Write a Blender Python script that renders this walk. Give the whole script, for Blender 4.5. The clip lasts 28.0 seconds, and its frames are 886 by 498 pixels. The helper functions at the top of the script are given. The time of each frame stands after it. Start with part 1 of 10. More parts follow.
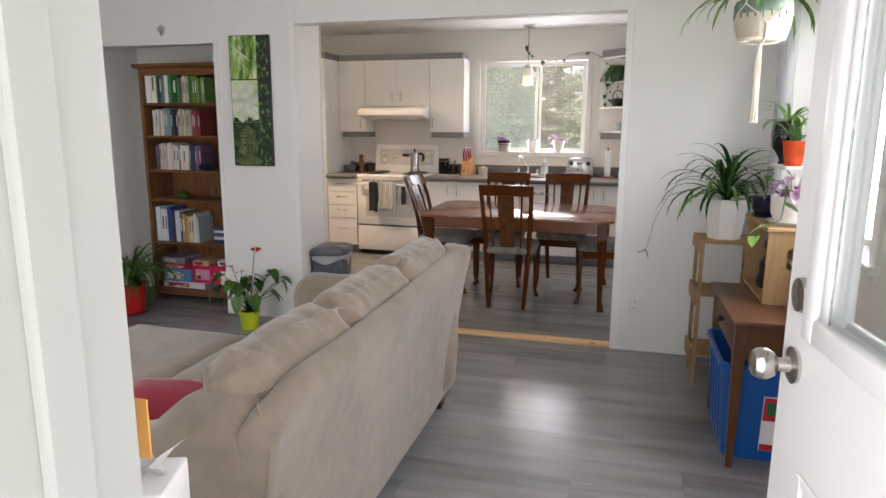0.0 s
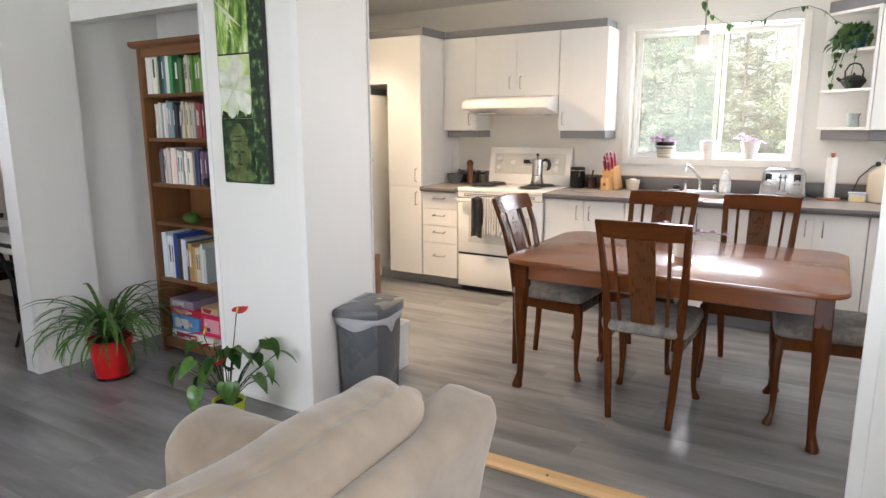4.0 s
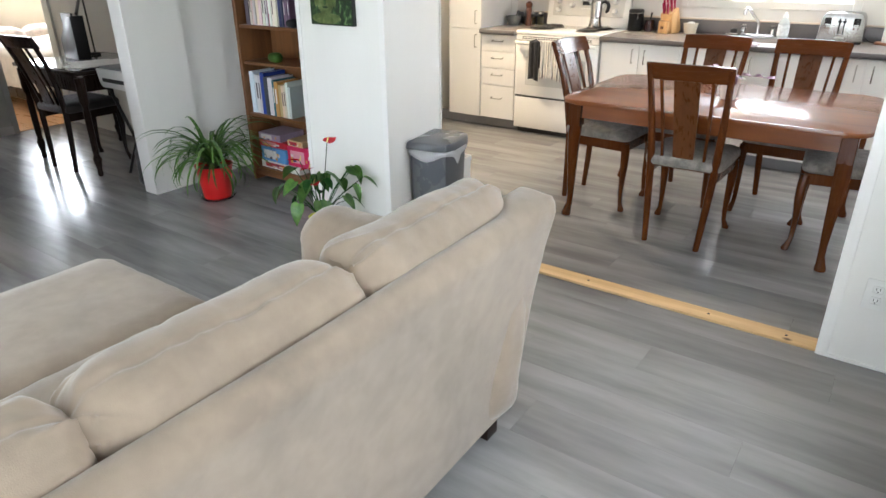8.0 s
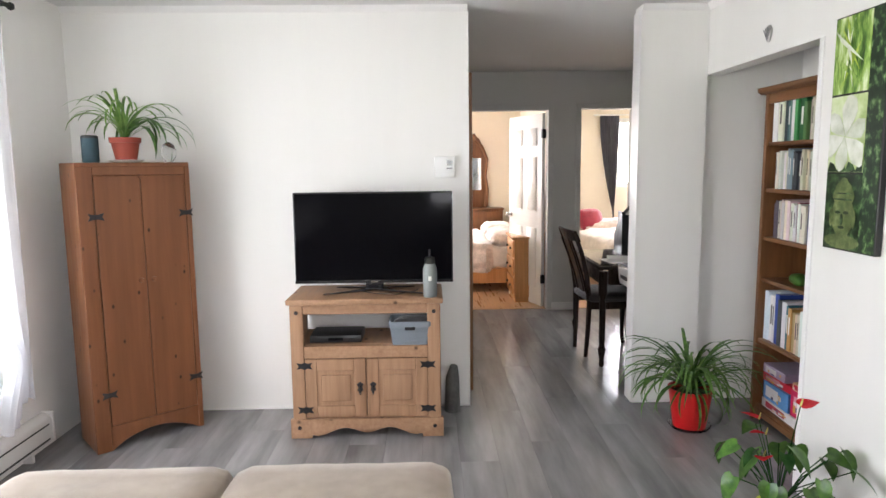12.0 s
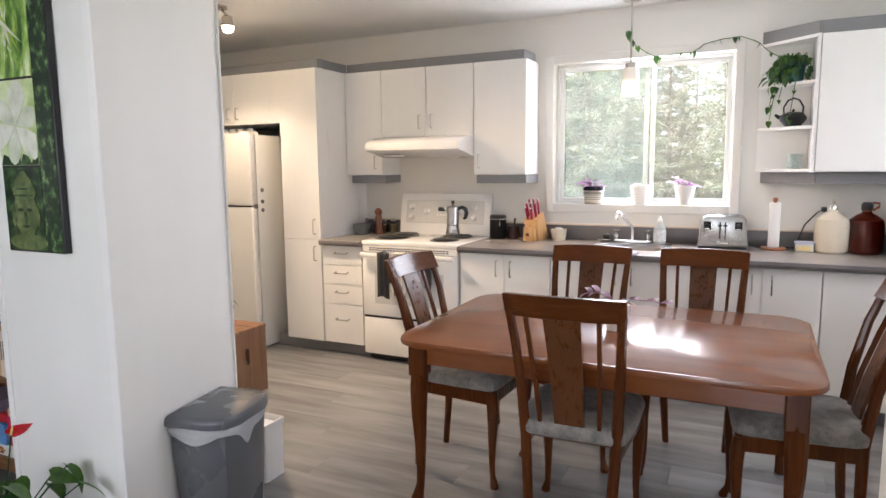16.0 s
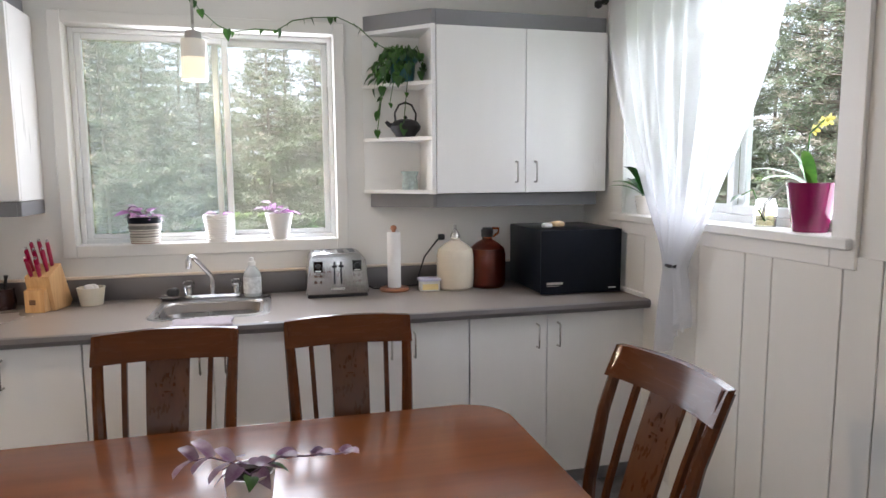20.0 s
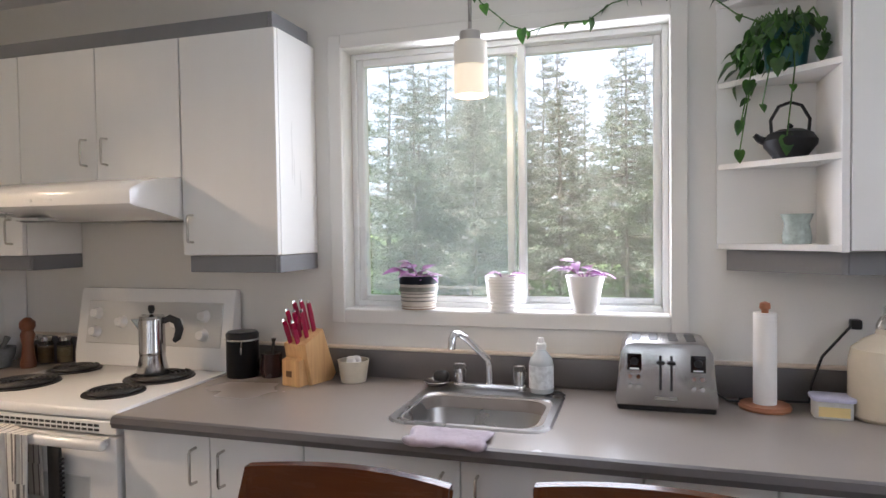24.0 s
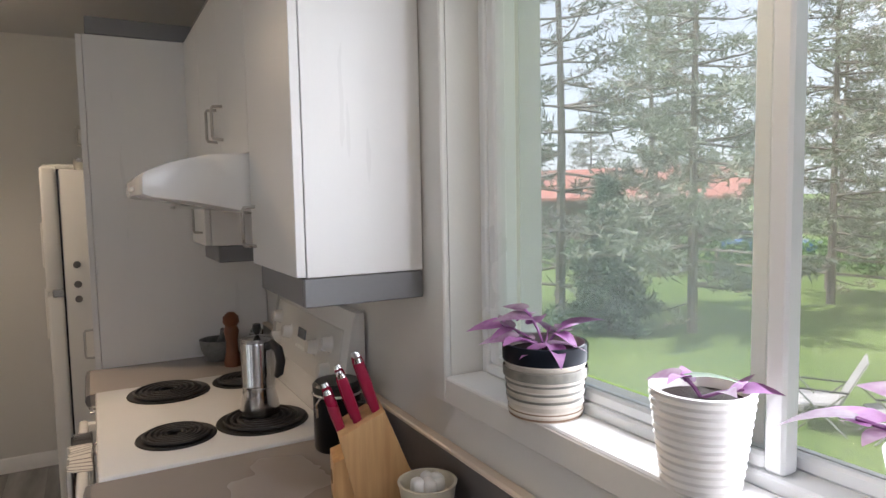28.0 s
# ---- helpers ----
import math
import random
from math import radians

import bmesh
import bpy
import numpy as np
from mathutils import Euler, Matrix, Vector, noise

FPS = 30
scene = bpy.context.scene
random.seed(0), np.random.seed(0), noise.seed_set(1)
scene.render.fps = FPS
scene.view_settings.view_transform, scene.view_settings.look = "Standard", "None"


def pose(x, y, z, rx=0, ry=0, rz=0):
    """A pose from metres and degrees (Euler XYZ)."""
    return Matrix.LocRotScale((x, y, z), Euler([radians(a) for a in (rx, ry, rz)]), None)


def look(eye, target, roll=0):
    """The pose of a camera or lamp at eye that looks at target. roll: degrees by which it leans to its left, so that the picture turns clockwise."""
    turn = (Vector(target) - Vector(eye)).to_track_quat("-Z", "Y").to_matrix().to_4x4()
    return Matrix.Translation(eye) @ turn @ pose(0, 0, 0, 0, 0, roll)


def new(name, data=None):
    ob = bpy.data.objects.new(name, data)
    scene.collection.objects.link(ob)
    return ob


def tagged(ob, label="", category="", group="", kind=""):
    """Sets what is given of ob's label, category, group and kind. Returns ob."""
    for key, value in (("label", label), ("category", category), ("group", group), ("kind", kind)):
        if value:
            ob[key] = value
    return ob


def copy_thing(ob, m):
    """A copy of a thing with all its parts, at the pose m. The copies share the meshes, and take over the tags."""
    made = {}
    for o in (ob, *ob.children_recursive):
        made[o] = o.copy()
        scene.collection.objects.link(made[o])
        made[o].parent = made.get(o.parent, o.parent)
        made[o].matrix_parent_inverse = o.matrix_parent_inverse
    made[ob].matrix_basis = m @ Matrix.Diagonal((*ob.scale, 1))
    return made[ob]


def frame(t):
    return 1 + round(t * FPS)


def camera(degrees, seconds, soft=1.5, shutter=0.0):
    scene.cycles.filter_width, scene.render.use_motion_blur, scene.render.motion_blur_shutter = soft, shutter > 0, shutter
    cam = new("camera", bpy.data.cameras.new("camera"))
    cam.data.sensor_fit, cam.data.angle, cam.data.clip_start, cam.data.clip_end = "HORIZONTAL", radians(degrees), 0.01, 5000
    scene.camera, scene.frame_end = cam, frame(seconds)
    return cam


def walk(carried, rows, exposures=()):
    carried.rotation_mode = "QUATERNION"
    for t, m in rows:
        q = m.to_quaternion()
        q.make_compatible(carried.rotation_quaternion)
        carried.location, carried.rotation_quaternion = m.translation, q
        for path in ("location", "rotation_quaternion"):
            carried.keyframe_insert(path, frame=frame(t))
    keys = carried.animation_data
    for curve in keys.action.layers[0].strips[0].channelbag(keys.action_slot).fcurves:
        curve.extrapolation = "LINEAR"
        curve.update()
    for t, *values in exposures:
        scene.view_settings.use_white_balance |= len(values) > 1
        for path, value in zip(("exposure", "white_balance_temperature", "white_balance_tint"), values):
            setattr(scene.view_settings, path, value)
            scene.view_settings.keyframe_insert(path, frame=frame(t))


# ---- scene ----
cam = camera(69.2, 28.0)
PATH = [
    (0, (0.078, 0.197, 1.392), (-0.445, 2.091, 1.019), 0.3),
    (0.5, (0.062, 0.39, 1.384), (-0.462, 2.283, 1.009), 0.3),
    (1, (-0.003, 0.627, 1.384), (-0.528, 2.52, 1.011), 0.3),
    (1.5, (-0.027, 0.919, 1.377), (-0.559, 2.81, 1.002), 0.2),
    (2, (-0.021, 1.289, 1.398), (-0.564, 3.176, 1.019), 0.0),
    (2.5, (-0.06, 1.609, 1.387), (-0.619, 3.492, 1.011), 0.1),
    (3, (-0.078, 1.869, 1.368), (-0.685, 3.737, 0.992), 0.1),
    (3.5, (-0.043, 2.079, 1.372), (-0.864, 3.865, 1.0), -0.1),
    (4, (-0.063, 2.122, 1.382), (-1.079, 3.803, 1.004), -0.2),
    (4.5, (-0.109, 2.053, 1.384), (-1.257, 3.648, 1.011), 0.0),
    (6.5, (0.16, 1.601, 1.3), (-1.077, 2.986, 0.557), 0.5),
    (7, (0.165, 1.562, 1.33), (-0.943, 3.011, 0.51), 0.1),
    (7.5, (0.13, 1.605, 1.378), (-0.921, 3.09, 0.546), -0.2),
    (8, (0.109, 1.677, 1.432), (-0.947, 3.162, 0.609), -0.3),
    (8.5, (0.097, 1.759, 1.457), (-1.124, 3.193, 0.785), -0.4),
    (9, (0.069, 1.888, 1.487), (-1.44, 3.144, 1.105), -0.7),
    (9.5, (0.086, 2.026, 1.465), (-1.656, 2.972, 1.194), -0.6),
    (10, (0.097, 2.203, 1.454), (-1.802, 2.777, 1.199), -0.6),
    (10.5, (0.046, 2.337, 1.448), (-1.907, 2.683, 1.193), -0.7),
    (11, (-0.003, 2.444, 1.452), (-1.981, 2.608, 1.199), -0.7),
    (11.5, (-0.027, 2.534, 1.461), (-2.01, 2.574, 1.205), -0.6),
    (13.5, (-0.05, 2.997, 1.416), (-2.031, 3.123, 1.165), -0.6),
    (14, (0.012, 2.96, 1.411), (-1.879, 3.562, 1.158), -0.4),
    (14.5, (0.046, 2.861, 1.387), (-1.647, 3.898, 1.144), -0.3),
    (15, (-0.029, 2.821, 1.374), (-1.466, 4.191, 1.133), -0.4),
    (15.5, (-0.121, 2.79, 1.392), (-1.259, 4.416, 1.143), -0.5),
    (16, (-0.195, 2.871, 1.396), (-1.057, 4.657, 1.142), -0.6),
    (16.5, (-0.271, 2.967, 1.408), (-0.974, 4.823, 1.154), -0.5),
    (17, (-0.35, 3.09, 1.393), (-0.939, 4.985, 1.141), -0.5),
    (17.5, (-0.415, 3.253, 1.372), (-0.844, 5.19, 1.114), -0.5),
    (18, (-0.438, 3.51, 1.365), (-0.746, 5.47, 1.107), -0.6),
    (18.5, (-0.504, 3.68, 1.378), (-0.699, 5.654, 1.124), -0.6),
    (19, (-0.576, 3.813, 1.403), (-0.561, 5.797, 1.152), -0.7),
    (19.5, (-0.599, 3.99, 1.396), (-0.335, 5.958, 1.157), -0.6),
    (20, (-0.607, 4.202, 1.436), (-0.115, 6.126, 1.204), -0.4),
    (20.5, (-0.604, 4.426, 1.437), (0.094, 6.29, 1.239), -0.3),
    (22.5, (-0.409, 5.083, 1.553), (0.052, 7.185, 1.376), -0.5),
    (23, (-0.548, 5.163, 1.49), (-0.538, 7.322, 1.397), -0.5),
    (23.5, (-0.588, 5.159, 1.459), (-1.01, 7.277, 1.396), -0.6),
    (24, (-0.428, 5.175, 1.418), (-1.057, 7.241, 1.353), -0.8),
    (24.5, (-0.252, 5.154, 1.42), (-1.122, 7.131, 1.364), -0.7),
    (25, (0.041, 5.225, 1.434), (-0.969, 7.132, 1.345), -1.2),
    (25.5, (0.23, 5.409, 1.407), (-0.876, 7.259, 1.27), -1.1),
    (26, (0.253, 5.692, 1.404), (-1.03, 7.421, 1.24), -1.2),
    (26.5, (0.183, 6.01, 1.431), (-1.44, 7.425, 1.269), -1.3),
    (27, (-0.011, 6.303, 1.436), (-1.901, 7.337, 1.276), -1.3),
    (27.5, (-0.191, 6.564, 1.463), (-2.129, 7.502, 1.294), -1.4),
    (28, (-0.347, 6.756, 1.496), (-2.235, 7.792, 1.323), -1.1),
]
WALK_LIGHT = [(0.0, 1.24, 6480, 18), (1.0, 1.88, 6450, 17), (2.5, 1.9, 6350, 16), (4.5, 1.95, 6180, 14), (6.5, 2.1, 6020, 9), (8.5, 2.14, 6100, 10), (11.0, 2.25, 6400, 15), (14.0, 2.15, 6400, 17),
              (16.0, 1.72, 6150, 17), (18.0, 1.7, 6100, 19), (20.0, 1.08, 6000, 15), (23.0, 0.94, 5950, 16), (25.5, 0.85, 5880, 18), (27.0, 0.8, 6080, 18), (28.0, 0.42, 6050, 16)]
walk(cam, [(t, look(eye, target, roll)) for t, eye, target, roll in PATH], WALK_LIGHT)

# the kitchen is drawn in its own scale and set into the house by this
HOME = Matrix()
KITCHEN = Matrix.Translation((0.02, -0.264, -0.111)) @ Matrix.Scale(1.08, 4)
SPACE = HOME

# ---- world, sun and large lights ----
world = bpy.data.worlds.new("world")
scene.world = world
world.use_nodes = True
wt = world.node_tree
sky = wt.nodes.new("ShaderNodeTexSky")
sky.sky_type, sky.sun_disc = "NISHITA", False
sky.sun_elevation, sky.sun_rotation = radians(64), radians(193)
sky.air_density, sky.dust_density, sky.ozone_density = 1.0, 2.0, 1.0
wt.nodes["Background"].inputs["Strength"].default_value = 0.15
# thin bright overcast under the blue
veil = wt.nodes.new("ShaderNodeMix")
veil.data_type = "RGBA"
veil.inputs["Factor"].default_value = 0.6
wt.links.new(sky.outputs[0], veil.inputs[6])
veil.inputs[7].default_value = (8.2, 8.5, 8.8, 1)
wt.links.new(veil.outputs[2], wt.nodes["Background"].inputs["Color"])


def lamp(name, kind, power, m, color=(1, 1, 1), **more):
    data = bpy.data.lights.new(name, kind)
    data.energy, data.color = power, color
    if kind == "AREA":
        data.shape, data.size, data.size_y = "RECTANGLE", more["size"], more["size_y"]
    elif kind == "SUN":
        data.angle = more["angle"]
    elif kind == "SPOT":
        data.shadow_soft_size, data.spot_size, data.spot_blend = more["radius"], more["cone"], 0.6
    else:
        data.shadow_soft_size = more["radius"]
    ob = new(name, data)
    ob.matrix_world = m
    return ob


lamp("sun", "SUN", 5.0, look((0, 0, 0), (0.10, 0.42, -0.90)), (1.0, 0.95, 0.88), angle=radians(0.6))
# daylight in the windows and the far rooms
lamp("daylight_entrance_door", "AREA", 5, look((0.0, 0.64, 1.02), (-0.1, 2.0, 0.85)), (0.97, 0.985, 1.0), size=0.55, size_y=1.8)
lamp("daylight_front_window", "AREA", 12, look((-2.2, 0.30, 1.25), (-2.2, 2.0, 1.0)), (0.97, 0.985, 1.0), size=1.6, size_y=1.6)
lamp("daylight_side_window", "AREA", 6.5, look((0.92, 2.92, 1.5), (-1.0, 1.98, 1.5)), (0.97, 0.985, 1.0), size=0.5, size_y=1.0)
lamp("skylight_side_window", "AREA", 7, look((1.45, 2.80, 2.38), (-0.1, 2.35, 0.0)), (0.97, 0.985, 1.0), size=1.1, size_y=0.4)
lamp("daylight_kitchen_window", "AREA", 8.5, KITCHEN @ look((-0.74, 7.155, 1.595), (-0.74, 5.0, 1.595)), (0.97, 0.985, 1.0), size=0.76, size_y=0.86)
lamp("skylight_kitchen_side_window", "AREA", 9, KITCHEN @ look((1.45, 6.14, 2.38), (0.0, 5.7, 0.7)), (0.97, 0.985, 1.0), size=1.0, size_y=0.4)
lamp("daylight_kitchen_side_window", "AREA", 4.2, KITCHEN @ look((0.985, 5.86, 1.69), (-1.0, 5.86, 1.69)), (0.97, 0.985, 1.0), size=0.5, size_y=0.8)
lamp("daylight_bedroom_window", "AREA", 18, look((-9.51, 6.02, 1.6), (-7.0, 5.6, 0.6)), (0.97, 0.98, 1.0), size=1.1, size_y=0.9)
lamp("daylight_first_bedroom", "AREA", 22, look((-9.51, 1.9, 1.5), (-7.0, 2.6, 0.6)), (0.97, 0.98, 1.0), size=1.2, size_y=1.0)

# ---- materials ----
MATS = {}


def nodes_of(name):
    m = bpy.data.materials.new(name)
    m.use_nodes = True
    t = m.node_tree
    return m, t, t.nodes["Principled BSDF"]


def shade(c, f):
    return (min(1, c[0] * f), min(1, c[1] * f), min(1, c[2] * f), 1)


def ramp(t, fac, a, b, lo=0.3, hi=0.7):
    r = t.nodes.new("ShaderNodeValToRGB")
    r.color_ramp.elements[0].position, r.color_ramp.elements[1].position = lo, hi
    r.color_ramp.elements[0].color, r.color_ramp.elements[1].color = a, b
    t.links.new(fac, r.inputs[0])
    return r.outputs[0]


def noise_tex(t, vec, scale, detail=3.0, rough=0.55):
    n = t.nodes.new("ShaderNodeTexNoise")
    n.inputs["Scale"].default_value, n.inputs["Detail"].default_value, n.inputs["Roughness"].default_value = scale, detail, rough
    t.links.new(vec, n.inputs["Vector"])
    return n.outputs["Fac"]


def coords(t, scale=(1, 1, 1), rand=False):
    tc = t.nodes.new("ShaderNodeTexCoord")
    mp = t.nodes.new("ShaderNodeMapping")
    mp.inputs["Scale"].default_value = scale
    t.links.new(tc.outputs["Object"], mp.inputs["Vector"])
    if rand:
        oi = t.nodes.new("ShaderNodeObjectInfo")
        mul = t.nodes.new("ShaderNodeMath")
        mul.operation = "MULTIPLY"
        mul.inputs[1].default_value = 37.0
        t.links.new(oi.outputs["Random"], mul.inputs[0])
        t.links.new(mul.outputs[0], mp.inputs["Location"])
    return mp.outputs[0]


def mixc(t, fac, a, b, mode="MIX"):
    m = t.nodes.new("ShaderNodeMix")
    m.data_type, m.blend_type = "RGBA", mode
    for v, i in ((fac, 0), (a, 6), (b, 7)):
        if hasattr(v, "links"):
            t.links.new(v, m.inputs[i])
        else:
            m.inputs[i].default_value = v
    return m.outputs[2]


def bump(t, b, fac, strength, dist=0.01):
    n = t.nodes.new("ShaderNodeBump")
    n.inputs["Strength"].default_value, n.inputs["Distance"].default_value = strength, dist
    t.links.new(fac, n.inputs["Height"])
    t.links.new(n.outputs[0], b.inputs["Normal"])


def rand_tone(t, color, amount):
    oi = t.nodes.new("ShaderNodeObjectInfo")
    hsv = t.nodes.new("ShaderNodeHueSaturation")
    mr = t.nodes.new("ShaderNodeMapRange")
    mr.inputs["To Min"].default_value, mr.inputs["To Max"].default_value = 1 - amount, 1 + amount
    t.links.new(oi.outputs["Random"], mr.inputs["Value"])
    t.links.new(mr.outputs[0], hsv.inputs["Value"])
    t.links.new(color, hsv.inputs["Color"])
    return hsv.outputs[0]


def paint(name, c, rough=0.5, metal=0.0, var=0.06, scale=3.0, fine=90.0, relief=0.08, rand=0.0, coat=0.0, spec=0.5, rvar=0.06, stretch=(1, 1, 1)):
    """A surface of one colour with mottling at two scales, uneven gloss and fine relief."""
    if name in MATS:
        return MATS[name]
    m, t, b = nodes_of(name)
    v = coords(t, stretch)
    big, small = noise_tex(t, v, scale, 4), noise_tex(t, v, fine, 2)
    col = ramp(t, big, shade(c, 1 - var), shade(c, 1 + var))
    col = mixc(t, 0.35, col, ramp(t, small, shade(c, 1 - var * 0.8), shade(c, 1 + var * 0.8)))
    if rand:
        col = rand_tone(t, col, rand)
    t.links.new(col, b.inputs["Base Color"])
    rg = ramp(t, big, (max(0.02, rough - rvar),) * 3 + (1,), (min(1, rough + rvar),) * 3 + (1,))
    t.links.new(rg, b.inputs["Roughness"])
    b.inputs["Metallic"].default_value, b.inputs["Coat Weight"].default_value = metal, coat
    b.inputs["Coat Roughness"].default_value = 0.12
    b.inputs["Specular IOR Level"].default_value = spec
    if relief:
        bump(t, b, small, relief, 0.004)
    MATS[name] = m
    return m


def wood(name, c1, c2, axis=0, rough=0.4, coat=0.0, fine=1.0, rand=0.0, relief=0.12, knots=0.0, spec=0.3, streak=0.3, haze=0.12, rvar=1.0):
    """Timber with grain along the given axis, darker streaks, and knots where asked."""
    if name in MATS:
        return MATS[name]
    m, t, b = nodes_of(name)
    s = [14 * fine, 14 * fine, 14 * fine]
    s[axis] = 0.9 * fine
    v = coords(t, s, rand > 0)
    g1, g2 = noise_tex(t, v, 1.0, 5, 0.6), noise_tex(t, v, 4.5, 3, 0.6)
    col = ramp(t, g1, (*c1, 1), (*c2, 1), 0.32, 0.68)
    col = mixc(t, streak, col, ramp(t, g2, shade(c1, 0.75), shade(c2, 1.1), 0.35, 0.65))
    if knots:
        vo = t.nodes.new("ShaderNodeTexVoronoi")
        s2 = [knots, knots, knots]
        s2[axis] = knots * 0.6
        t.links.new(coords(t, s2, rand > 0), vo.inputs["Vector"])
        k = ramp(t, vo.outputs["Distance"], (1, 1, 1, 1), (0, 0, 0, 1), 0.05, 0.13)
        col = mixc(t, k, col, shade(c1, 0.22))
    if rand:
        col = rand_tone(t, col, rand)
    t.links.new(col, b.inputs["Base Color"])
    t.links.new(ramp(t, g2, (rough - 0.06 * rvar,) * 3 + (1,), (rough + 0.08 * rvar,) * 3 + (1,)), b.inputs["Roughness"])
    b.inputs["Coat Weight"].default_value, b.inputs["Coat Roughness"].default_value = coat, haze
    b.inputs["Specular IOR Level"].default_value = spec
    bump(t, b, g2, relief, 0.003)
    MATS[name] = m
    return m


def cloth(name, c, rough=0.9, var=0.18, scale=2.2, weave=400.0, sheen=0.3, relief=0.25, rand=0.0):
    if name in MATS:
        return MATS[name]
    m, t, b = nodes_of(name)
    v = coords(t)
    big, mid, small = noise_tex(t, v, scale, 4), noise_tex(t, v, scale * 7, 3), noise_tex(t, v, weave, 1)
    col = ramp(t, big, shade(c, 1 - var), shade(c, 1 + var), 0.35, 0.65)
    col = mixc(t, 0.4, col, ramp(t, mid, shade(c, 1 - var * 0.9), shade(c, 1 + var * 0.7), 0.35, 0.65))
    if rand:
        col = rand_tone(t, col, rand)
    t.links.new(col, b.inputs["Base Color"])
    b.inputs["Roughness"].default_value, b.inputs["Sheen Weight"].default_value = rough, sheen
    b.inputs["Sheen Roughness"].default_value = 0.5
    add = t.nodes.new("ShaderNodeMath")
    add.operation = "ADD"
    t.links.new(mid, add.inputs[0])
    t.links.new(small, add.inputs[1])
    bump(t, b, add.outputs[0], relief, 0.006)
    MATS[name] = m
    return m


def glass(name, c=(1, 1, 1), rough=0.0, ior=1.45):
    if name in MATS:
        return MATS[name]
    m, t, b = nodes_of(name)
    b.inputs["Base Color"].default_value = (*c, 1)
    b.inputs["Transmission Weight"].default_value, b.inputs["Roughness"].default_value, b.inputs["IOR"].default_value = 1.0, rough, ior
    MATS[name] = m
    return m


def glow(name, c, strength):
    if name in MATS:
        return MATS[name]
    m, t, b = nodes_of(name)
    b.inputs["Base Color"].default_value = (*c, 1)
    b.inputs["Emission Color"].default_value, b.inputs["Emission Strength"].default_value = (*c, 1), strength
    MATS[name] = m
    return m


def sheer(name, c, lo=0.55, hi=0.75):
    """Thin curtain voile: part of the light goes straight through, the rest is scattered."""
    m, t, b = nodes_of(name)
    out = t.nodes["Material Output"]
    tr, tl, df = t.nodes.new("ShaderNodeBsdfTransparent"), t.nodes.new("ShaderNodeBsdfTranslucent"), t.nodes.new("ShaderNodeBsdfDiffuse")
    tl.inputs["Color"].default_value = df.inputs["Color"].default_value = (*c, 1)
    m1, m2 = t.nodes.new("ShaderNodeMixShader"), t.nodes.new("ShaderNodeMixShader")
    m1.inputs[0].default_value = 0.58
    t.links.new(tl.outputs[0], m1.inputs[1])
    t.links.new(df.outputs[0], m1.inputs[2])
    f = ramp(t, noise_tex(t, coords(t), 900, 1), (lo,) * 3 + (1,), (hi,) * 3 + (1,))
    t.links.new(f, m2.inputs[0])
    t.links.new(tr.outputs[0], m2.inputs[1])
    t.links.new(m1.outputs[0], m2.inputs[2])
    t.links.new(m2.outputs[0], out.inputs["Surface"])
    return m


def leaf_mat(name, c, c2, rough=0.4):
    """Leaf blade: two greens, a little light through it."""
    m, t, b = nodes_of(name)
    v = coords(t)
    col = ramp(t, noise_tex(t, v, 25, 3), (*c, 1), (*c2, 1), 0.35, 0.65)
    col = rand_tone(t, col, 0.25)
    t.links.new(col, b.inputs["Base Color"])
    b.inputs["Roughness"].default_value = rough
    tl, mx = t.nodes.new("ShaderNodeBsdfTranslucent"), t.nodes.new("ShaderNodeMixShader")
    t.links.new(col, tl.inputs["Color"])
    mx.inputs[0].default_value = 0.25
    t.links.new(b.outputs[0], mx.inputs[1])
    t.links.new(tl.outputs[0], mx.inputs[2])
    t.links.new(mx.outputs[0], t.nodes["Material Output"].inputs["Surface"])
    return m


def floor_mat():
    """Grey laminate plank with streaked grain along its length."""
    m, t, b = nodes_of("grey_laminate")
    v = coords(t, (0.7, 4.5, 4.5), True)
    g1, g2 = noise_tex(t, v, 1.7, 4, 0.55), noise_tex(t, v, 7, 3)
    col = ramp(t, g1, (0.150, 0.148, 0.149, 1), (0.290, 0.287, 0.286, 1), 0.30, 0.66)
    col = mixc(t, 0.12, col, ramp(t, g2, (0.19, 0.184, 0.181, 1), (0.28, 0.272, 0.266, 1), 0.35, 0.65))
    col = rand_tone(t, col, 0.07)
    t.links.new(col, b.inputs["Base Color"])
    t.links.new(ramp(t, g2, (0.17, 0.17, 0.17, 1), (0.27, 0.27, 0.27, 1)), b.inputs["Roughness"])
    bump(t, b, g2, 0.02, 0.002)
    return m


WALL = paint("wall_paint", (0.80, 0.79, 0.76), 0.55, var=0.02, scale=1.2, fine=140, relief=0.05, stretch=(6, 6, 0.5))
WALL_K = paint("kitchen_wall_paint", (0.72, 0.70, 0.66), 0.5, var=0.02, scale=1.2, fine=140, relief=0.05)
# hall walls and door frames: the wall colour at about three quarters
WALL_HALL = paint("darker_hall_wall", (0.60, 0.59, 0.565), 0.55, var=0.02, scale=1.2, fine=140, relief=0.05)
WALL_CREAM = paint("bedroom_wall_paint", (0.82, 0.74, 0.60), 0.6, var=0.03, relief=0.04)
CEIL = paint("ceiling_paint", (0.74, 0.735, 0.72), 0.7, var=0.03, scale=2, fine=220, relief=0.12)
TRIM = paint("white_trim_paint", (0.82, 0.81, 0.79), 0.35, var=0.02, scale=4, relief=0.03)
VINYL = paint("white_vinyl", (0.84, 0.85, 0.85), 0.3, var=0.02, relief=0.0)
CAB = paint("white_melamine", (0.83, 0.82, 0.80), 0.33, var=0.015, scale=2, fine=120, relief=0.04, stretch=(7, 7, 0.7))
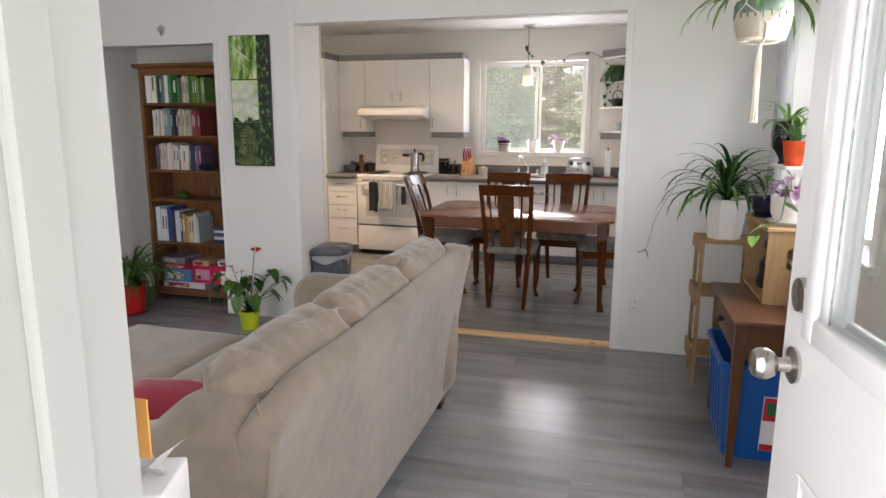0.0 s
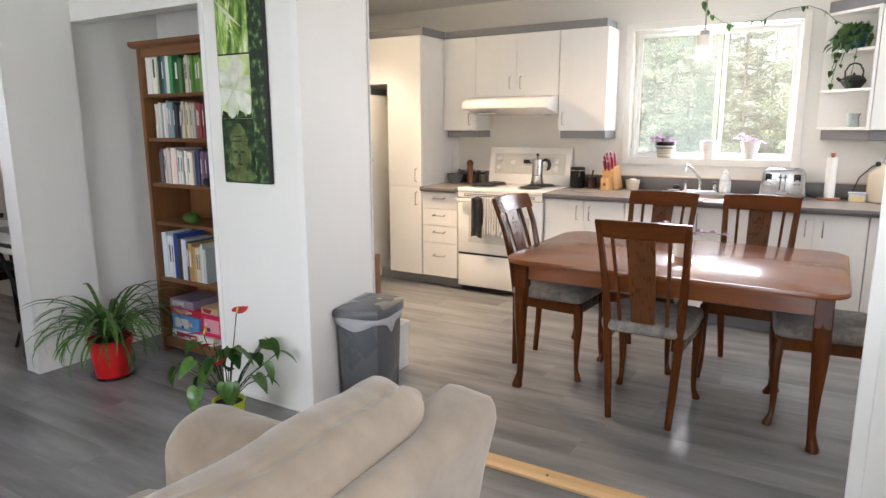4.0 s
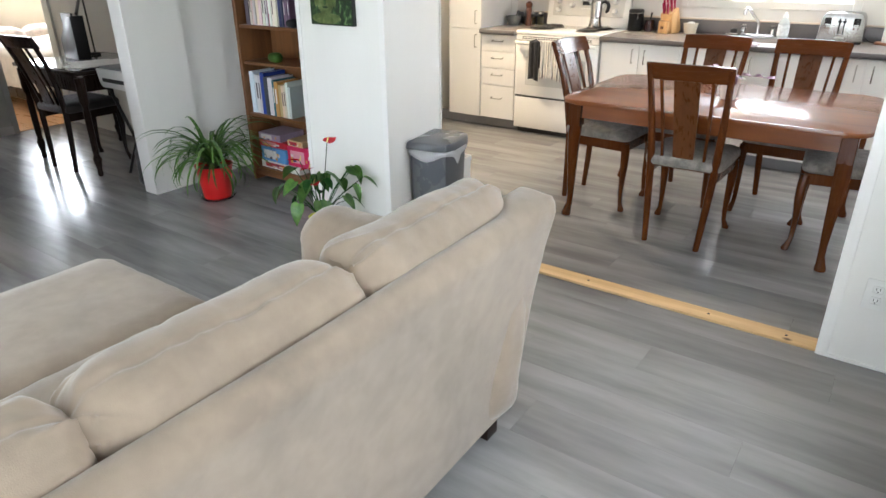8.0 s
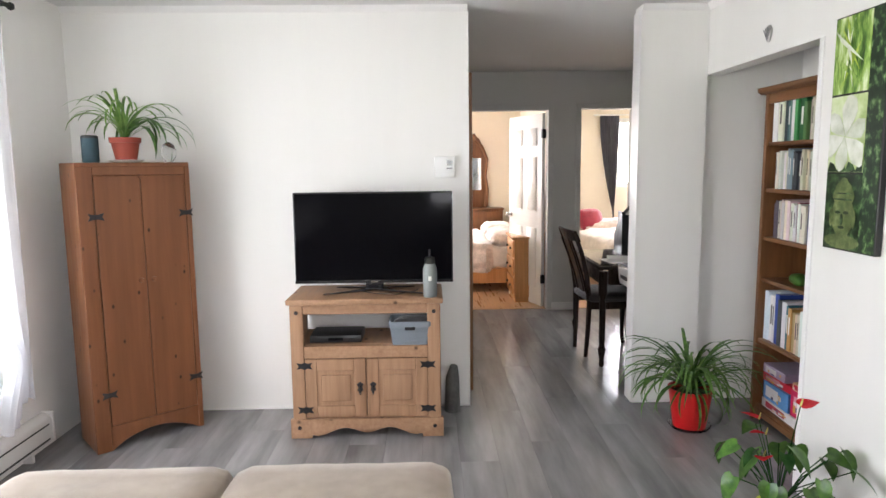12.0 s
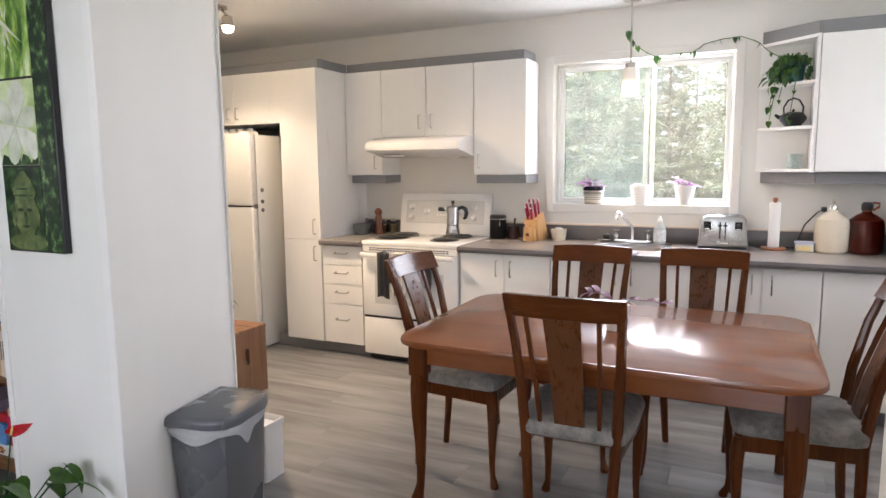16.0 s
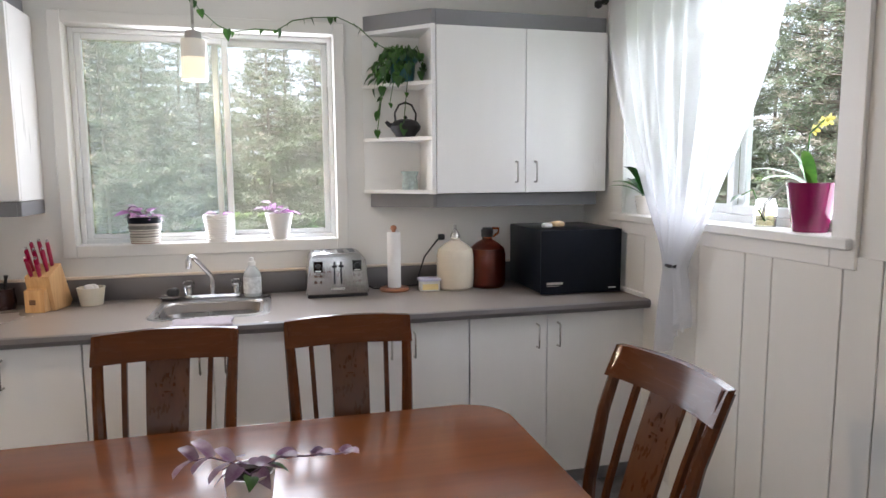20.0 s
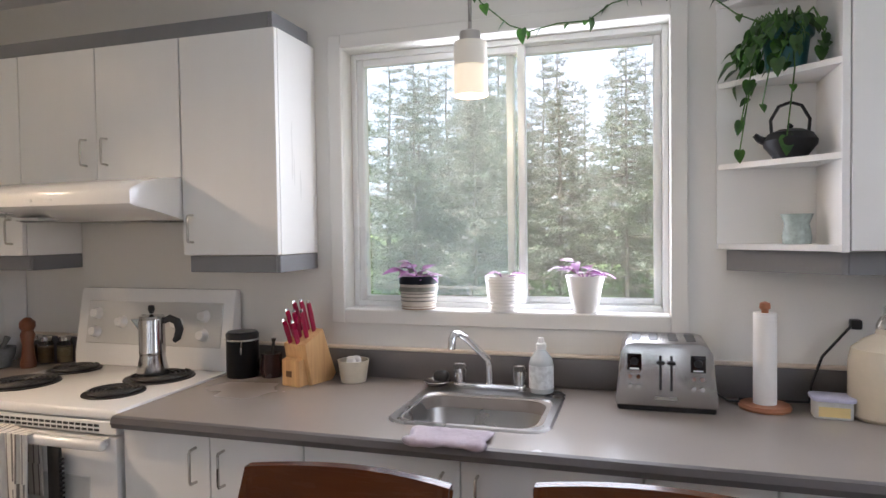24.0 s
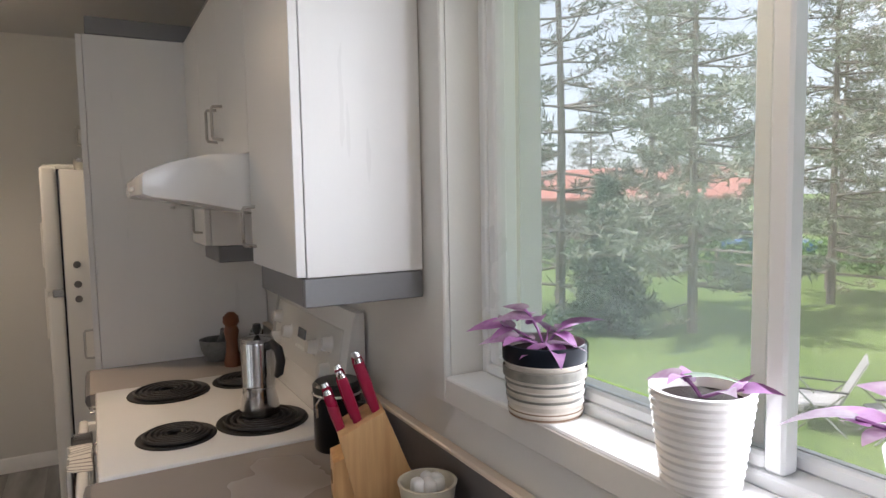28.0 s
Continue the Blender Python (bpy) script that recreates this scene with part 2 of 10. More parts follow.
GREY_LAM = paint("grey_laminate_strip", (0.22, 0.22, 0.23), 0.45, var=0.06, scale=5)
COUNTER = paint("grey_counter_laminate", (0.30, 0.265, 0.24), 0.26, var=0.04, scale=2, fine=260, relief=0.02, rvar=0.02)
COUNTER_EDGE = paint("dark_counter_edge", (0.13, 0.12, 0.12), 0.35, var=0.05)
ENAMEL = paint("white_enamel", (0.84, 0.83, 0.81), 0.16, var=0.015, relief=0.0, coat=0.5)
FRIDGE = paint("textured_white_enamel", (0.82, 0.79, 0.73), 0.35, var=0.02, fine=300, relief=0.12)
BLACK = paint("black_plastic", (0.012, 0.012, 0.013), 0.35, var=0.2, relief=0.03)
BLACK_GLOSS = paint("black_gloss", (0.008, 0.008, 0.01), 0.08, var=0.1, relief=0.0, coat=0.4)
NAVY = paint("dark_navy_enamel", (0.006, 0.008, 0.013), 0.34, var=0.1, relief=0.02, spec=0.14)
SCREEN = paint("dark_screen", (0.003, 0.003, 0.004), 0.09, var=0.05, relief=0.0, spec=0.07)
COIL = paint("burner_coil", (0.02, 0.018, 0.017), 0.5, var=0.2)
STEEL = paint("brushed_steel", (0.45, 0.445, 0.44), 0.25, 1.0, var=0.02, scale=3, fine=300, relief=0.0, stretch=(1, 14, 14), rvar=0.02)
SINK_STEEL = paint("satin_sink_steel", (0.42, 0.41, 0.40), 0.3, 1.0, var=0.07, scale=5, fine=300, relief=0.04)
CHROME = paint("chrome", (0.75, 0.75, 0.76), 0.08, 1.0, var=0.02, relief=0.0)
NICKEL = paint("satin_nickel", (0.5, 0.48, 0.45), 0.28, 1.0, var=0.04, relief=0.0)
IRON = paint("black_iron", (0.02, 0.02, 0.022), 0.5, 0.4, var=0.2, relief=0.15)
CHERRY = wood("cherry_tabletop", (0.158, 0.042, 0.0078), (0.23, 0.067, 0.0135), 0, 0.40, 1.0, 0.5, relief=0.0, streak=0.2, haze=0.18, rvar=0.0, spec=0.1)
CHERRY.node_tree.nodes["Principled BSDF"].inputs["Coat IOR"].default_value = 1.55
CHERRY_V = wood("cherry_leg", (0.066, 0.0172, 0.0042), (0.102, 0.0288, 0.0070), 2, 0.24, 0.40, 1.2, relief=0.0, spec=0.06, streak=0.1)
CHERRY_H = wood("cherry_crest", (0.066, 0.0172, 0.0042), (0.102, 0.0288, 0.0070), 0, 0.24, 0.40, 1.2, relief=0.0, spec=0.06, streak=0.1)
SPLAT = wood("splat_veneer", (0.072, 0.0225, 0.0065), (0.11, 0.037, 0.0107), 2, 0.3, 0.1, 1.0, relief=0.01)
DARKWOOD = wood("espresso_wood", (0.012, 0.007, 0.005), (0.026, 0.015, 0.011), 2, 0.3, 0.15, 1.0, spec=0.15)
PINE = wood("waxed_pine", (0.145, 0.053, 0.021), (0.225, 0.089, 0.037), 2, 0.42, 0.0, 0.5, knots=3.0, streak=0.2)
PINE_TV = wood("rustic_pine", (0.285, 0.155, 0.085), (0.41, 0.245, 0.145), 1, 0.55, 0.0, 0.7, knots=1.6)
PINE_TV_V = wood("rustic_pine_upright", (0.285, 0.155, 0.085), (0.41, 0.245, 0.145), 2, 0.55, 0.0, 0.7)
BOOKWOOD = wood("brown_bookcase_wood", (0.13, 0.055, 0.02), (0.24, 0.105, 0.04), 2, 0.45, 0.1, 0.7)
BOOKWOOD_H = wood("brown_shelf_wood", (0.13, 0.055, 0.02), (0.24, 0.105, 0.04), 0, 0.45, 0.1, 0.7)
RAWPINE = wood("raw_pine", (0.52, 0.33, 0.15), (0.68, 0.47, 0.25), 0, 0.6, 0.0, 0.7, knots=1.8)
# raw pine with the backlit shade by the window put into its colour
BACKLITPINE = wood("backlit_pine", (0.27, 0.16, 0.07), (0.38, 0.24, 0.115), 2, 0.55, 0.0, 0.8, knots=1.8)
TABLEWOOD = wood("reddish_side_table_wood", (0.070, 0.027, 0.011), (0.112, 0.046, 0.019), 1, 0.4, 0.2, 0.7)
HONEY = wood("honey_wood", (0.50, 0.22, 0.07), (0.66, 0.33, 0.13), 2, 0.35, 0.2, 0.7)
HONEY_FLOOR = wood("honey_floor", (0.48, 0.25, 0.12), (0.66, 0.40, 0.22), 0, 0.3, 0.1, 0.6)
BLOCK = wood("knife_block_beech", (0.52, 0.29, 0.12), (0.66, 0.42, 0.2), 2, 0.45, 0.0, 1.4)
BROWNDOOR = wood("brown_door_veneer", (0.16, 0.07, 0.03), (0.26, 0.12, 0.05), 2, 0.4, 0.1, 0.7)
SOFA = cloth("beige_microfibre", (0.262, 0.204, 0.150), 0.85, 0.24, 2.6, 500, 0.4, 0.12)
SEATFAB = cloth("grey_seat_fabric", (0.21, 0.192, 0.172), 0.9, 0.45, 26, 300, 0.2, 0.5)
REDFAB = cloth("crimson_velvet", (0.30, 0.008, 0.03), 0.8, 0.2, 4, 300, 0.6)
BEDDING = cloth("cream_bedding", (0.70, 0.64, 0.58), 0.9, 0.14, 9, 200, 0.2)
GREYCURT = cloth("charcoal_curtain", (0.06, 0.06, 0.075), 0.8, 0.2, 3, 300, 0.3)
TOWEL_DARK = cloth("charcoal_towel", (0.03, 0.03, 0.032), 0.95, 0.2, 8, 260, 0.3)
TOWEL_LILAC = cloth("lilac_dishcloth", (0.42, 0.36, 0.42), 0.95, 0.15, 8, 260, 0.3)
SHEER = sheer("white_voile", (0.86, 0.87, 0.90), 0.42, 0.62)
# left pane's sheet: its bluish white imitates haze and reflection in the glass
HAZESCREEN = sheer("bluish_pane_haze", (0.84, 0.90, 0.94), 0.17, 0.27)
MESHFINE = sheer("fine_insect_mesh", (0.86, 0.80, 0.76), 0.12, 0.20)
PANE = glass("window_pane", (0.97, 0.99, 0.98), 0.0, 1.12)
CLEAR = glass("clear_glass", (0.95, 0.97, 0.96), 0.02, 1.45)
AMBER = glass("amber_glass", (0.55, 0.13, 0.03), 0.02, 1.45)
FROST = glow("frosted_lamp_glass", (1.0, 0.86, 0.62), 0.30)
FROST_DIM = glow("frosted_lamp_glass_upper", (0.80, 0.76, 0.66), 0.05)
BULB = glow("lit_bulb", (1.0, 0.78, 0.48), 30)
POT_WHITE = paint("white_ceramic", (0.80, 0.77, 0.73), 0.3, var=0.03, coat=0.3, relief=0.02)
POT_RED = paint("red_plastic_pot", (0.55, 0.012, 0.012), 0.35, var=0.06)
POT_LIME = paint("lime_plastic_pot", (0.52, 0.60, 0.02), 0.4, var=0.05)
POT_TERRA = paint("terracotta_red", (0.33, 0.055, 0.03), 0.6, var=0.1)
POT_MAGENTA = paint("magenta_glazed_pot", (0.22, 0.006, 0.075), 0.2, var=0.08, coat=0.5)
POT_NAVY = paint("navy_glazed_pot", (0.008, 0.010, 0.035), 0.15, var=0.1, coat=0.5)
SOIL = paint("potting_soil", (0.03, 0.02, 0.014), 0.95, var=0.4, scale=30, fine=200, relief=0.8)
STONEWARE = paint("speckled_stoneware", (0.64, 0.57, 0.45), 0.2, var=0.03, scale=40, relief=0.01, coat=0.4)
BIN_GREY = paint("grey_bin_plastic", (0.105, 0.112, 0.125), 0.3, var=0.05)
BAG = paint("white_bin_bag", (0.78, 0.78, 0.80), 0.35, var=0.06, scale=20, relief=0.3)
BLUE_TOTE = paint("blue_tote_plastic", (0.006, 0.085, 0.33), 0.35, var=0.08)
PLASTIC_W = paint("white_plastic", (0.80, 0.80, 0.78), 0.35, var=0.02, relief=0.0)
PLASTIC_G = paint("grey_basket_plastic", (0.20, 0.23, 0.26), 0.45, var=0.05)
PAPER = paint("paper_white", (0.82, 0.80, 0.77), 0.85, var=0.03, fine=220, relief=0.1)
MAGENTA_H = paint("raspberry_handle", (0.30, 0.008, 0.045), 0.3, var=0.06)
GUMTEAL = paint("teal_speaker_cloth", (0.03, 0.07, 0.09), 0.7, var=0.15, fine=300, relief=0.3)
SPIDER = leaf_mat("spider_leaf", (0.035, 0.10, 0.018), (0.11, 0.24, 0.045))
SPIDER_L = leaf_mat("light_spider_leaf", (0.08, 0.19, 0.035), (0.22, 0.36, 0.09))
DARKLEAF = leaf_mat("dark_glossy_leaf", (0.012, 0.05, 0.012), (0.03, 0.095, 0.022), 0.25)
IVYLEAF = leaf_mat("pothos_leaf", (0.03, 0.10, 0.015), (0.085, 0.20, 0.03), 0.3)
PURPLE = leaf_mat("tradescantia_leaf", (0.25, 0.065, 0.24), (0.44, 0.20, 0.42), 0.4)
MAUVE = leaf_mat("mauve_striped_leaf", (0.20, 0.07, 0.17), (0.42, 0.32, 0.38), 0.45)
REDBLOOM = leaf_mat("red_spathe", (0.42, 0.008, 0.012), (0.60, 0.02, 0.03), 0.25)
POTHOS = leaf_mat("dark_pothos_leaf", (0.016, 0.052, 0.012), (0.045, 0.115, 0.022), 0.3)
YELLOWBLOOM = leaf_mat("yellow_orchid_petal", (0.52, 0.46, 0.10), (0.68, 0.62, 0.20), 0.4)
PINKBLOOM = leaf_mat("pink_orchid_petal", (0.45, 0.05, 0.35), (0.65, 0.20, 0.52), 0.4)
LAMINATE = floor_mat()


# ---- mesh helpers ----
def box(bm, x0, x1, y0, y1, z0, z1, bev=0.0, seg=2):
    m = Matrix.Translation(((x0 + x1) / 2, (y0 + y1) / 2, (z0 + z1) / 2)) @ Matrix.Diagonal((abs(x1 - x0), abs(y1 - y0), abs(z1 - z0), 1))
    vs = bmesh.ops.create_cube(bm, size=1, matrix=m)["verts"]
    if bev:
        es = list({e for v in vs for e in v.link_edges})
        bmesh.ops.bevel(bm, geom=es, offset=bev, segments=seg, affect="EDGES", profile=0.5)
    return bm


def cyl(bm, p0, p1, r0, r1=None, seg=16):
    p0, p1 = Vector(p0), Vector(p1)
    d = p1 - p0
    m = Matrix.Translation((p0 + p1) / 2) @ d.to_track_quat("Z", "Y").to_matrix().to_4x4()
    bmesh.ops.create_cone(bm, cap_ends=True, segments=seg, radius1=r0, radius2=r0 if r1 is None else r1, depth=d.length, matrix=m)
    return bm


def lathe(bm, prof, c=(0, 0, 0), seg=28):
    """Turns a profile of (radius, height) round the upright through c."""
    rings = []
    for r, z in prof:
        if r < 1e-5:
            rings.append([bm.verts.new((c[0], c[1], c[2] + z))])
        else:
            rings.append([bm.verts.new((c[0] + r * math.cos(2 * math.pi * i / seg), c[1] + r * math.sin(2 * math.pi * i / seg), c[2] + z)) for i in range(seg)])
    for a, b in zip(rings, rings[1:]):
        for i in range(seg):
            j = (i + 1) % seg
            q = [a[i % len(a)], a[j % len(a)], b[j % len(b)], b[i % len(b)]]
            u = []
            for w in q:
                if w not in u:
                    u.append(w)
            if len(u) > 2:
                bm.faces.new(u)
    return bm


def tube(bm, pts, r, seg=8, flat=1.0):
    """A round bar along points; r may be one radius or one a point."""
    pts = [Vector(p) for p in pts]
    rs = r if isinstance(r, (list, tuple)) else [r] * len(pts)
    rings, prev = [], None
    for i, p in enumerate(pts):
        d = (pts[min(i + 1, len(pts) - 1)] - pts[max(i - 1, 0)]).normalized()
        if prev is None:
            prev = Vector((0, 0, 1)).cross(d) if abs(d.z) < 0.9 else Vector((1, 0, 0)).cross(d)
        u = (prev - d * prev.dot(d)).normalized()
        w = d.cross(u)
        prev = u
        rings.append([bm.verts.new(p + u * rs[i] * math.cos(2 * math.pi * k / seg) + w * rs[i] * flat * math.sin(2 * math.pi * k / seg)) for k in range(seg)])
    for a, b in zip(rings, rings[1:]):
        for k in range(seg):
            bm.faces.new((a[k], a[(k + 1) % seg], b[(k + 1) % seg], b[k]))
    bm.faces.new(rings[0][::-1])
    bm.faces.new(rings[-1])
    return bm


def prism(bm, poly, a, b, axis="z", bev=0.0):
    """A polygon drawn out along an axis from a to b. axis x: poly is (y, z); y: (x, z); z: (x, y)."""
    def at(p, h):
        return {"x": (h, p[0], p[1]), "y": (p[0], h, p[1]), "z": (p[0], p[1], h)}[axis]
    lo, hi = [bm.verts.new(at(p, a)) for p in poly], [bm.verts.new(at(p, b)) for p in poly]
    n = len(poly)
    fs = [bm.faces.new(lo[::-1]), bm.faces.new(hi)] + [bm.faces.new((lo[i], lo[(i + 1) % n], hi[(i + 1) % n], hi[i])) for i in range(n)]
    if bev:
        es = list({e for f in fs[:2] for e in f.edges})
        bmesh.ops.bevel(bm, geom=es, offset=bev, segments=2, affect="EDGES", profile=0.5)
    return bm


def rounded_rect(x0, x1, y0, y1, r, n=6):
    out = []
    for cx, cy, a0 in ((x1 - r, y1 - r, 0), (x0 + r, y1 - r, 90), (x0 + r, y0 + r, 180), (x1 - r, y0 + r, 270)):
        for i in range(n + 1):
            a = radians(a0 + 90 * i / n)
            out.append((cx + r * math.cos(a), cy + r * math.sin(a)))
    return out


def cushion(bm, c, half, r, n=10, crown=0.0, wrinkle=0.0, seed=0.0, m=None):
    """A stuffed block with rounded edges, a crowned face and soft creases."""
    m = m or Matrix()
    cache = {}
    for ax in range(3):
        for sg in (-1, 1):
            grid = []
            for i in range(n + 1):
                row = []
                for j in range(n + 1):
                    p = [0, 0, 0]
                    p[ax], p[(ax + 1) % 3], p[(ax + 2) % 3] = sg, 2 * i / n - 1, 2 * j / n - 1
                    key = tuple(round(v, 4) for v in p)
                    if key not in cache:
                        q = Vector([p[k] * half[k] for k in range(3)])
                        cl = Vector([max(-(half[k] - r), min(half[k] - r, q[k])) for k in range(3)])
                        d = (q - cl).normalized()
                        v = cl + d * r
                        if crown:
                            f = 1.0
                            for k in range(3):
                                f *= 1 - 0.5 * (q[k] / half[k]) ** 2
                            v += d * crown * f
                        if wrinkle:
                            s = Vector((v.x * 5 + seed, v.y * 5, v.z * 5))
                            v += d * wrinkle * (noise.noise(s) + 0.6 * noise.noise(s * 2.7) + 0.35 * noise.noise(Vector((s.x * 2, s.y * 7, s.z * 4))))
                        cache[key] = bm.verts.new(m @ (Vector(c) + v))
                    row.append(cache[key])
                grid.append(row)
            for i in range(n):
                for j in range(n):
                    q = (grid[i][j], grid[i + 1][j], grid[i + 1][j + 1], grid[i][j + 1])
                    bm.faces.new(q if sg > 0 else q[::-1])
    return bm


def mesh_of(name, bm, material, sharp=35):
    bmesh.ops.recalc_face_normals(bm, faces=bm.faces)
    me = bpy.data.meshes.new(name)
    bm.to_mesh(me)
    bm.free()
    me.materials.append(material)
    me.polygons.foreach_set("use_smooth", [True] * len(me.polygons))
    me.set_sharp_from_angle(angle=radians(sharp))
    return me


def part(name, bm, material, parent, label="", m=None, sharp=35):
    """One mesh object under a thing or a part; the numbers in bm are in the thing's own space."""
    ob = new(name, bm if isinstance(bm, bpy.types.Mesh) else mesh_of(name, bm, material, sharp))
    ob.parent = parent
    if m is not None:
        ob.matrix_local = m
    if label:
        ob["label"] = label
    return ob


def thing(name, label, category, at=(0, 0, 0), turn=0.0, group="", kind=""):
    ob = new(name)
    ob.empty_display_size = 0.05
    ob.matrix_world = SPACE @ pose(at[0], at[1], at[2], 0, 0, turn)
    return tagged(ob, label, category, group, kind)


def solid(name, bm, material, label, category, kind="", m=None, group="", sharp=35):
    """A thing that is one mesh."""
    ob = new(name, mesh_of(name, bm, material, sharp))
    ob.matrix_world = SPACE @ (HOME if m is None else m)
    return tagged(ob, label, category, group, kind)


def B():
    return bmesh.new()


# ---- the building ----
H = 2.355
XR, YF, YA, YK = 0.91, 0.62, 4.285, 7.095
TVX, XH, XKL = -3.815, -6.40, -4.28


def wall(name, axis, t0, t1, a0, a1, z0, z1, holes, material, label):
    """A wall of real thickness t0..t1 along the other axis from a0 to a1, with openings (a, b, low, high) through it."""
    bm = B()
    us = sorted({a0, a1, *[h for o in holes for h in o[:2]]})
    vs = sorted({z0, z1, *[h for o in holes for h in o[2:]]})
    us, vs = [u for u in us if a0 <= u <= a1], [v for v in vs if z0 <= v <= z1]

    def gone(i, j):
        if not (0 <= i < len(us) - 1 and 0 <= j < len(vs) - 1):
            return True
        u, v = (us[i] + us[i + 1]) / 2, (vs[j] + vs[j + 1]) / 2
        return any(o[0] < u < o[1] and o[2] < v < o[3] for o in holes)

    def p(t, u, v):
        return bm.verts.new((t, u, v) if axis == "x" else (u, t, v))
    for i in range(len(us) - 1):
        for j in range(len(vs) - 1):
            if gone(i, j):
                continue
            u0, u1, v0, v1 = us[i], us[i + 1], vs[j], vs[j + 1]
            for t in (t0, t1):
                bm.faces.new((p(t, u0, v0), p(t, u1, v0), p(t, u1, v1), p(t, u0, v1)))
            for di, dj, q in ((-1, 0, ((u0, v0), (u0, v1))), (1, 0, ((u1, v0), (u1, v1))), (0, -1, ((u0, v0), (u1, v0))), (0, 1, ((u0, v1), (u1, v1)))):
                if gone(i + di, j + dj):
                    bm.faces.new((p(t0, *q[0]), p(t1, *q[0]), p(t1, *q[1]), p(t0, *q[1])))
    bmesh.ops.remove_doubles(bm, verts=bm.verts, dist=1e-5)
    return solid(name, bm, material, label, "wall", "structure")


W1 = (-1.40, -0.322, 1.143, 2.046)      # kitchen window
W2 = (5.58, 6.70, 1.25, 2.14)           # kitchen side window
W3 = (2.60, 3.98, 0.95, 2.08)           # living room side window
W4 = (-3.08, -1.35, 0.42, 2.10)         # living room front window
DOOR = (-0.335, 0.54, 0.0, 2.04)        # entrance
SPACE = KITCHEN
FZ = 0.1035                             # the floor's height in the kitchen's scale
wall_back = wall("wall_back", "y", YK, YK + 0.22, XKL - 0.12, XR + 0.22, -0.2, 2.5, [W1], WALL_K, "smooth pale grey-beige kitchen wall with a window")
wall_side_kitchen = wall("wall_side_kitchen", "x", XR, XR + 0.22, 4.319, YK, -0.2, 2.5, [W2], WALL, "off-white kitchen side wall with a window")
wall_kitchen_left = wall("wall_kitchen_left", "x", XKL - 0.12, XKL, 4.72, YK, FZ, H, [], WALL_K, "beige kitchen wall beside the fridge")
SPACE = HOME
wall_side = wall("wall_side", "x", XR, XR + 0.22, YF - 0.15, YA + 0.105, -0.3, 2.6, [W3], WALL, "off-white outer wall with a window")
wall_front = wall("wall_front", "y", YF - 0.15, YF, TVX - 2.8, XR, -0.3, 2.6, [W4, DOOR], WALL, "off-white front wall with window and entrance")
wall_tv = wall("wall_tv", "x", TVX - 0.11, TVX, YF, 2.895, 0, H, [], WALL, "plain off-white wall behind the television")
wall_stub = wall("wall_stub", "x", TVX - 0.12, TVX, 3.895, YA, 0, H, [], WALL, "short off-white wall between hall and alcove")
wall_arch = wall("wall_arch", "y", YA, YA + 0.115, -2.105, 1.0, 0, 2.44, [(-2.2, 0.07, -0.1, 2.07)], WALL, "off-white wall with the wide kitchen opening")
bm = B()
prism(bm, [(-2.725, YA), (-2.105, YA), (-2.25, 4.965), (-2.725, 4.965)], 0, 2.44)
wall_pillar = solid("wall_pillar", bm, WALL, "thick off-white wall end between alcove and kitchen", "wall", "structure")
bm = B()
box(bm, -4.70, -2.725, 4.865, 4.965, 0, 2.44)
box(bm, TVX - 0.12, TVX - 0.045, YA, 4.865, 0, H)
wall_alcove = solid("wall_alcove", bm, WALL, "off-white alcove lining behind the bookcase", "wall", "structure")
bm = B()
box(bm, TVX - 0.045, -2.725, YA + 0.002, YA + 0.10, 1.962, H)
wall_header = solid("wall_header", bm, WALL, "off-white header over the alcove", "wall", "structure")
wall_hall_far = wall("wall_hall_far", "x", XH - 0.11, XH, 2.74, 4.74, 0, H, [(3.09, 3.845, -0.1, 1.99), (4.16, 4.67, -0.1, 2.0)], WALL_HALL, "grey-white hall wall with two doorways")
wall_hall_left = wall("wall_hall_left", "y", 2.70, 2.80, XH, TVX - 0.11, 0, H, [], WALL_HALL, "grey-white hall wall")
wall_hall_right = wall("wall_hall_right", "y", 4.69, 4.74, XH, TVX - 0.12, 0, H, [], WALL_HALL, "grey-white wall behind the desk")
# far rooms seen through the doorways
bm = B()
box(bm, -9.5, XH - 0.11, 0.6, 0.7, 0, H)
box(bm, -9.5, XH - 0.11, 4.0, 4.08, 0, H)
room_walls = solid("wall_bedroom", bm, WALL_CREAM, "warm cream bedroom walls", "wall", "structure")
wall_bed_end = wall("wall_bed_end", "x", -9.6, -9.5, 0.6, 7.2, 0, H, [(5.40, 6.65, 1.12, 2.12), (1.2, 2.6, 0.9, 2.1)], WALL_CREAM, "cream bedroom wall with windows")
wall_bed_far = wall("wall_bed_far", "y", 7.1, 7.2, -9.5, XH - 0.11, 0, H, [], WALL_CREAM, "cream bedroom wall")
wall_bed_side = wall("wall_bed_side", "x", XH - 0.11, XH - 0.02, 4.74, 7.1, 0, H, [], WALL_CREAM, "cream bedroom wall")
wall_bed_low = wall("wall_bed_low", "x", XH - 0.11, XH - 0.02, 0.7, 2.74, 0, H, [], WALL_CREAM, "cream bedroom wall")

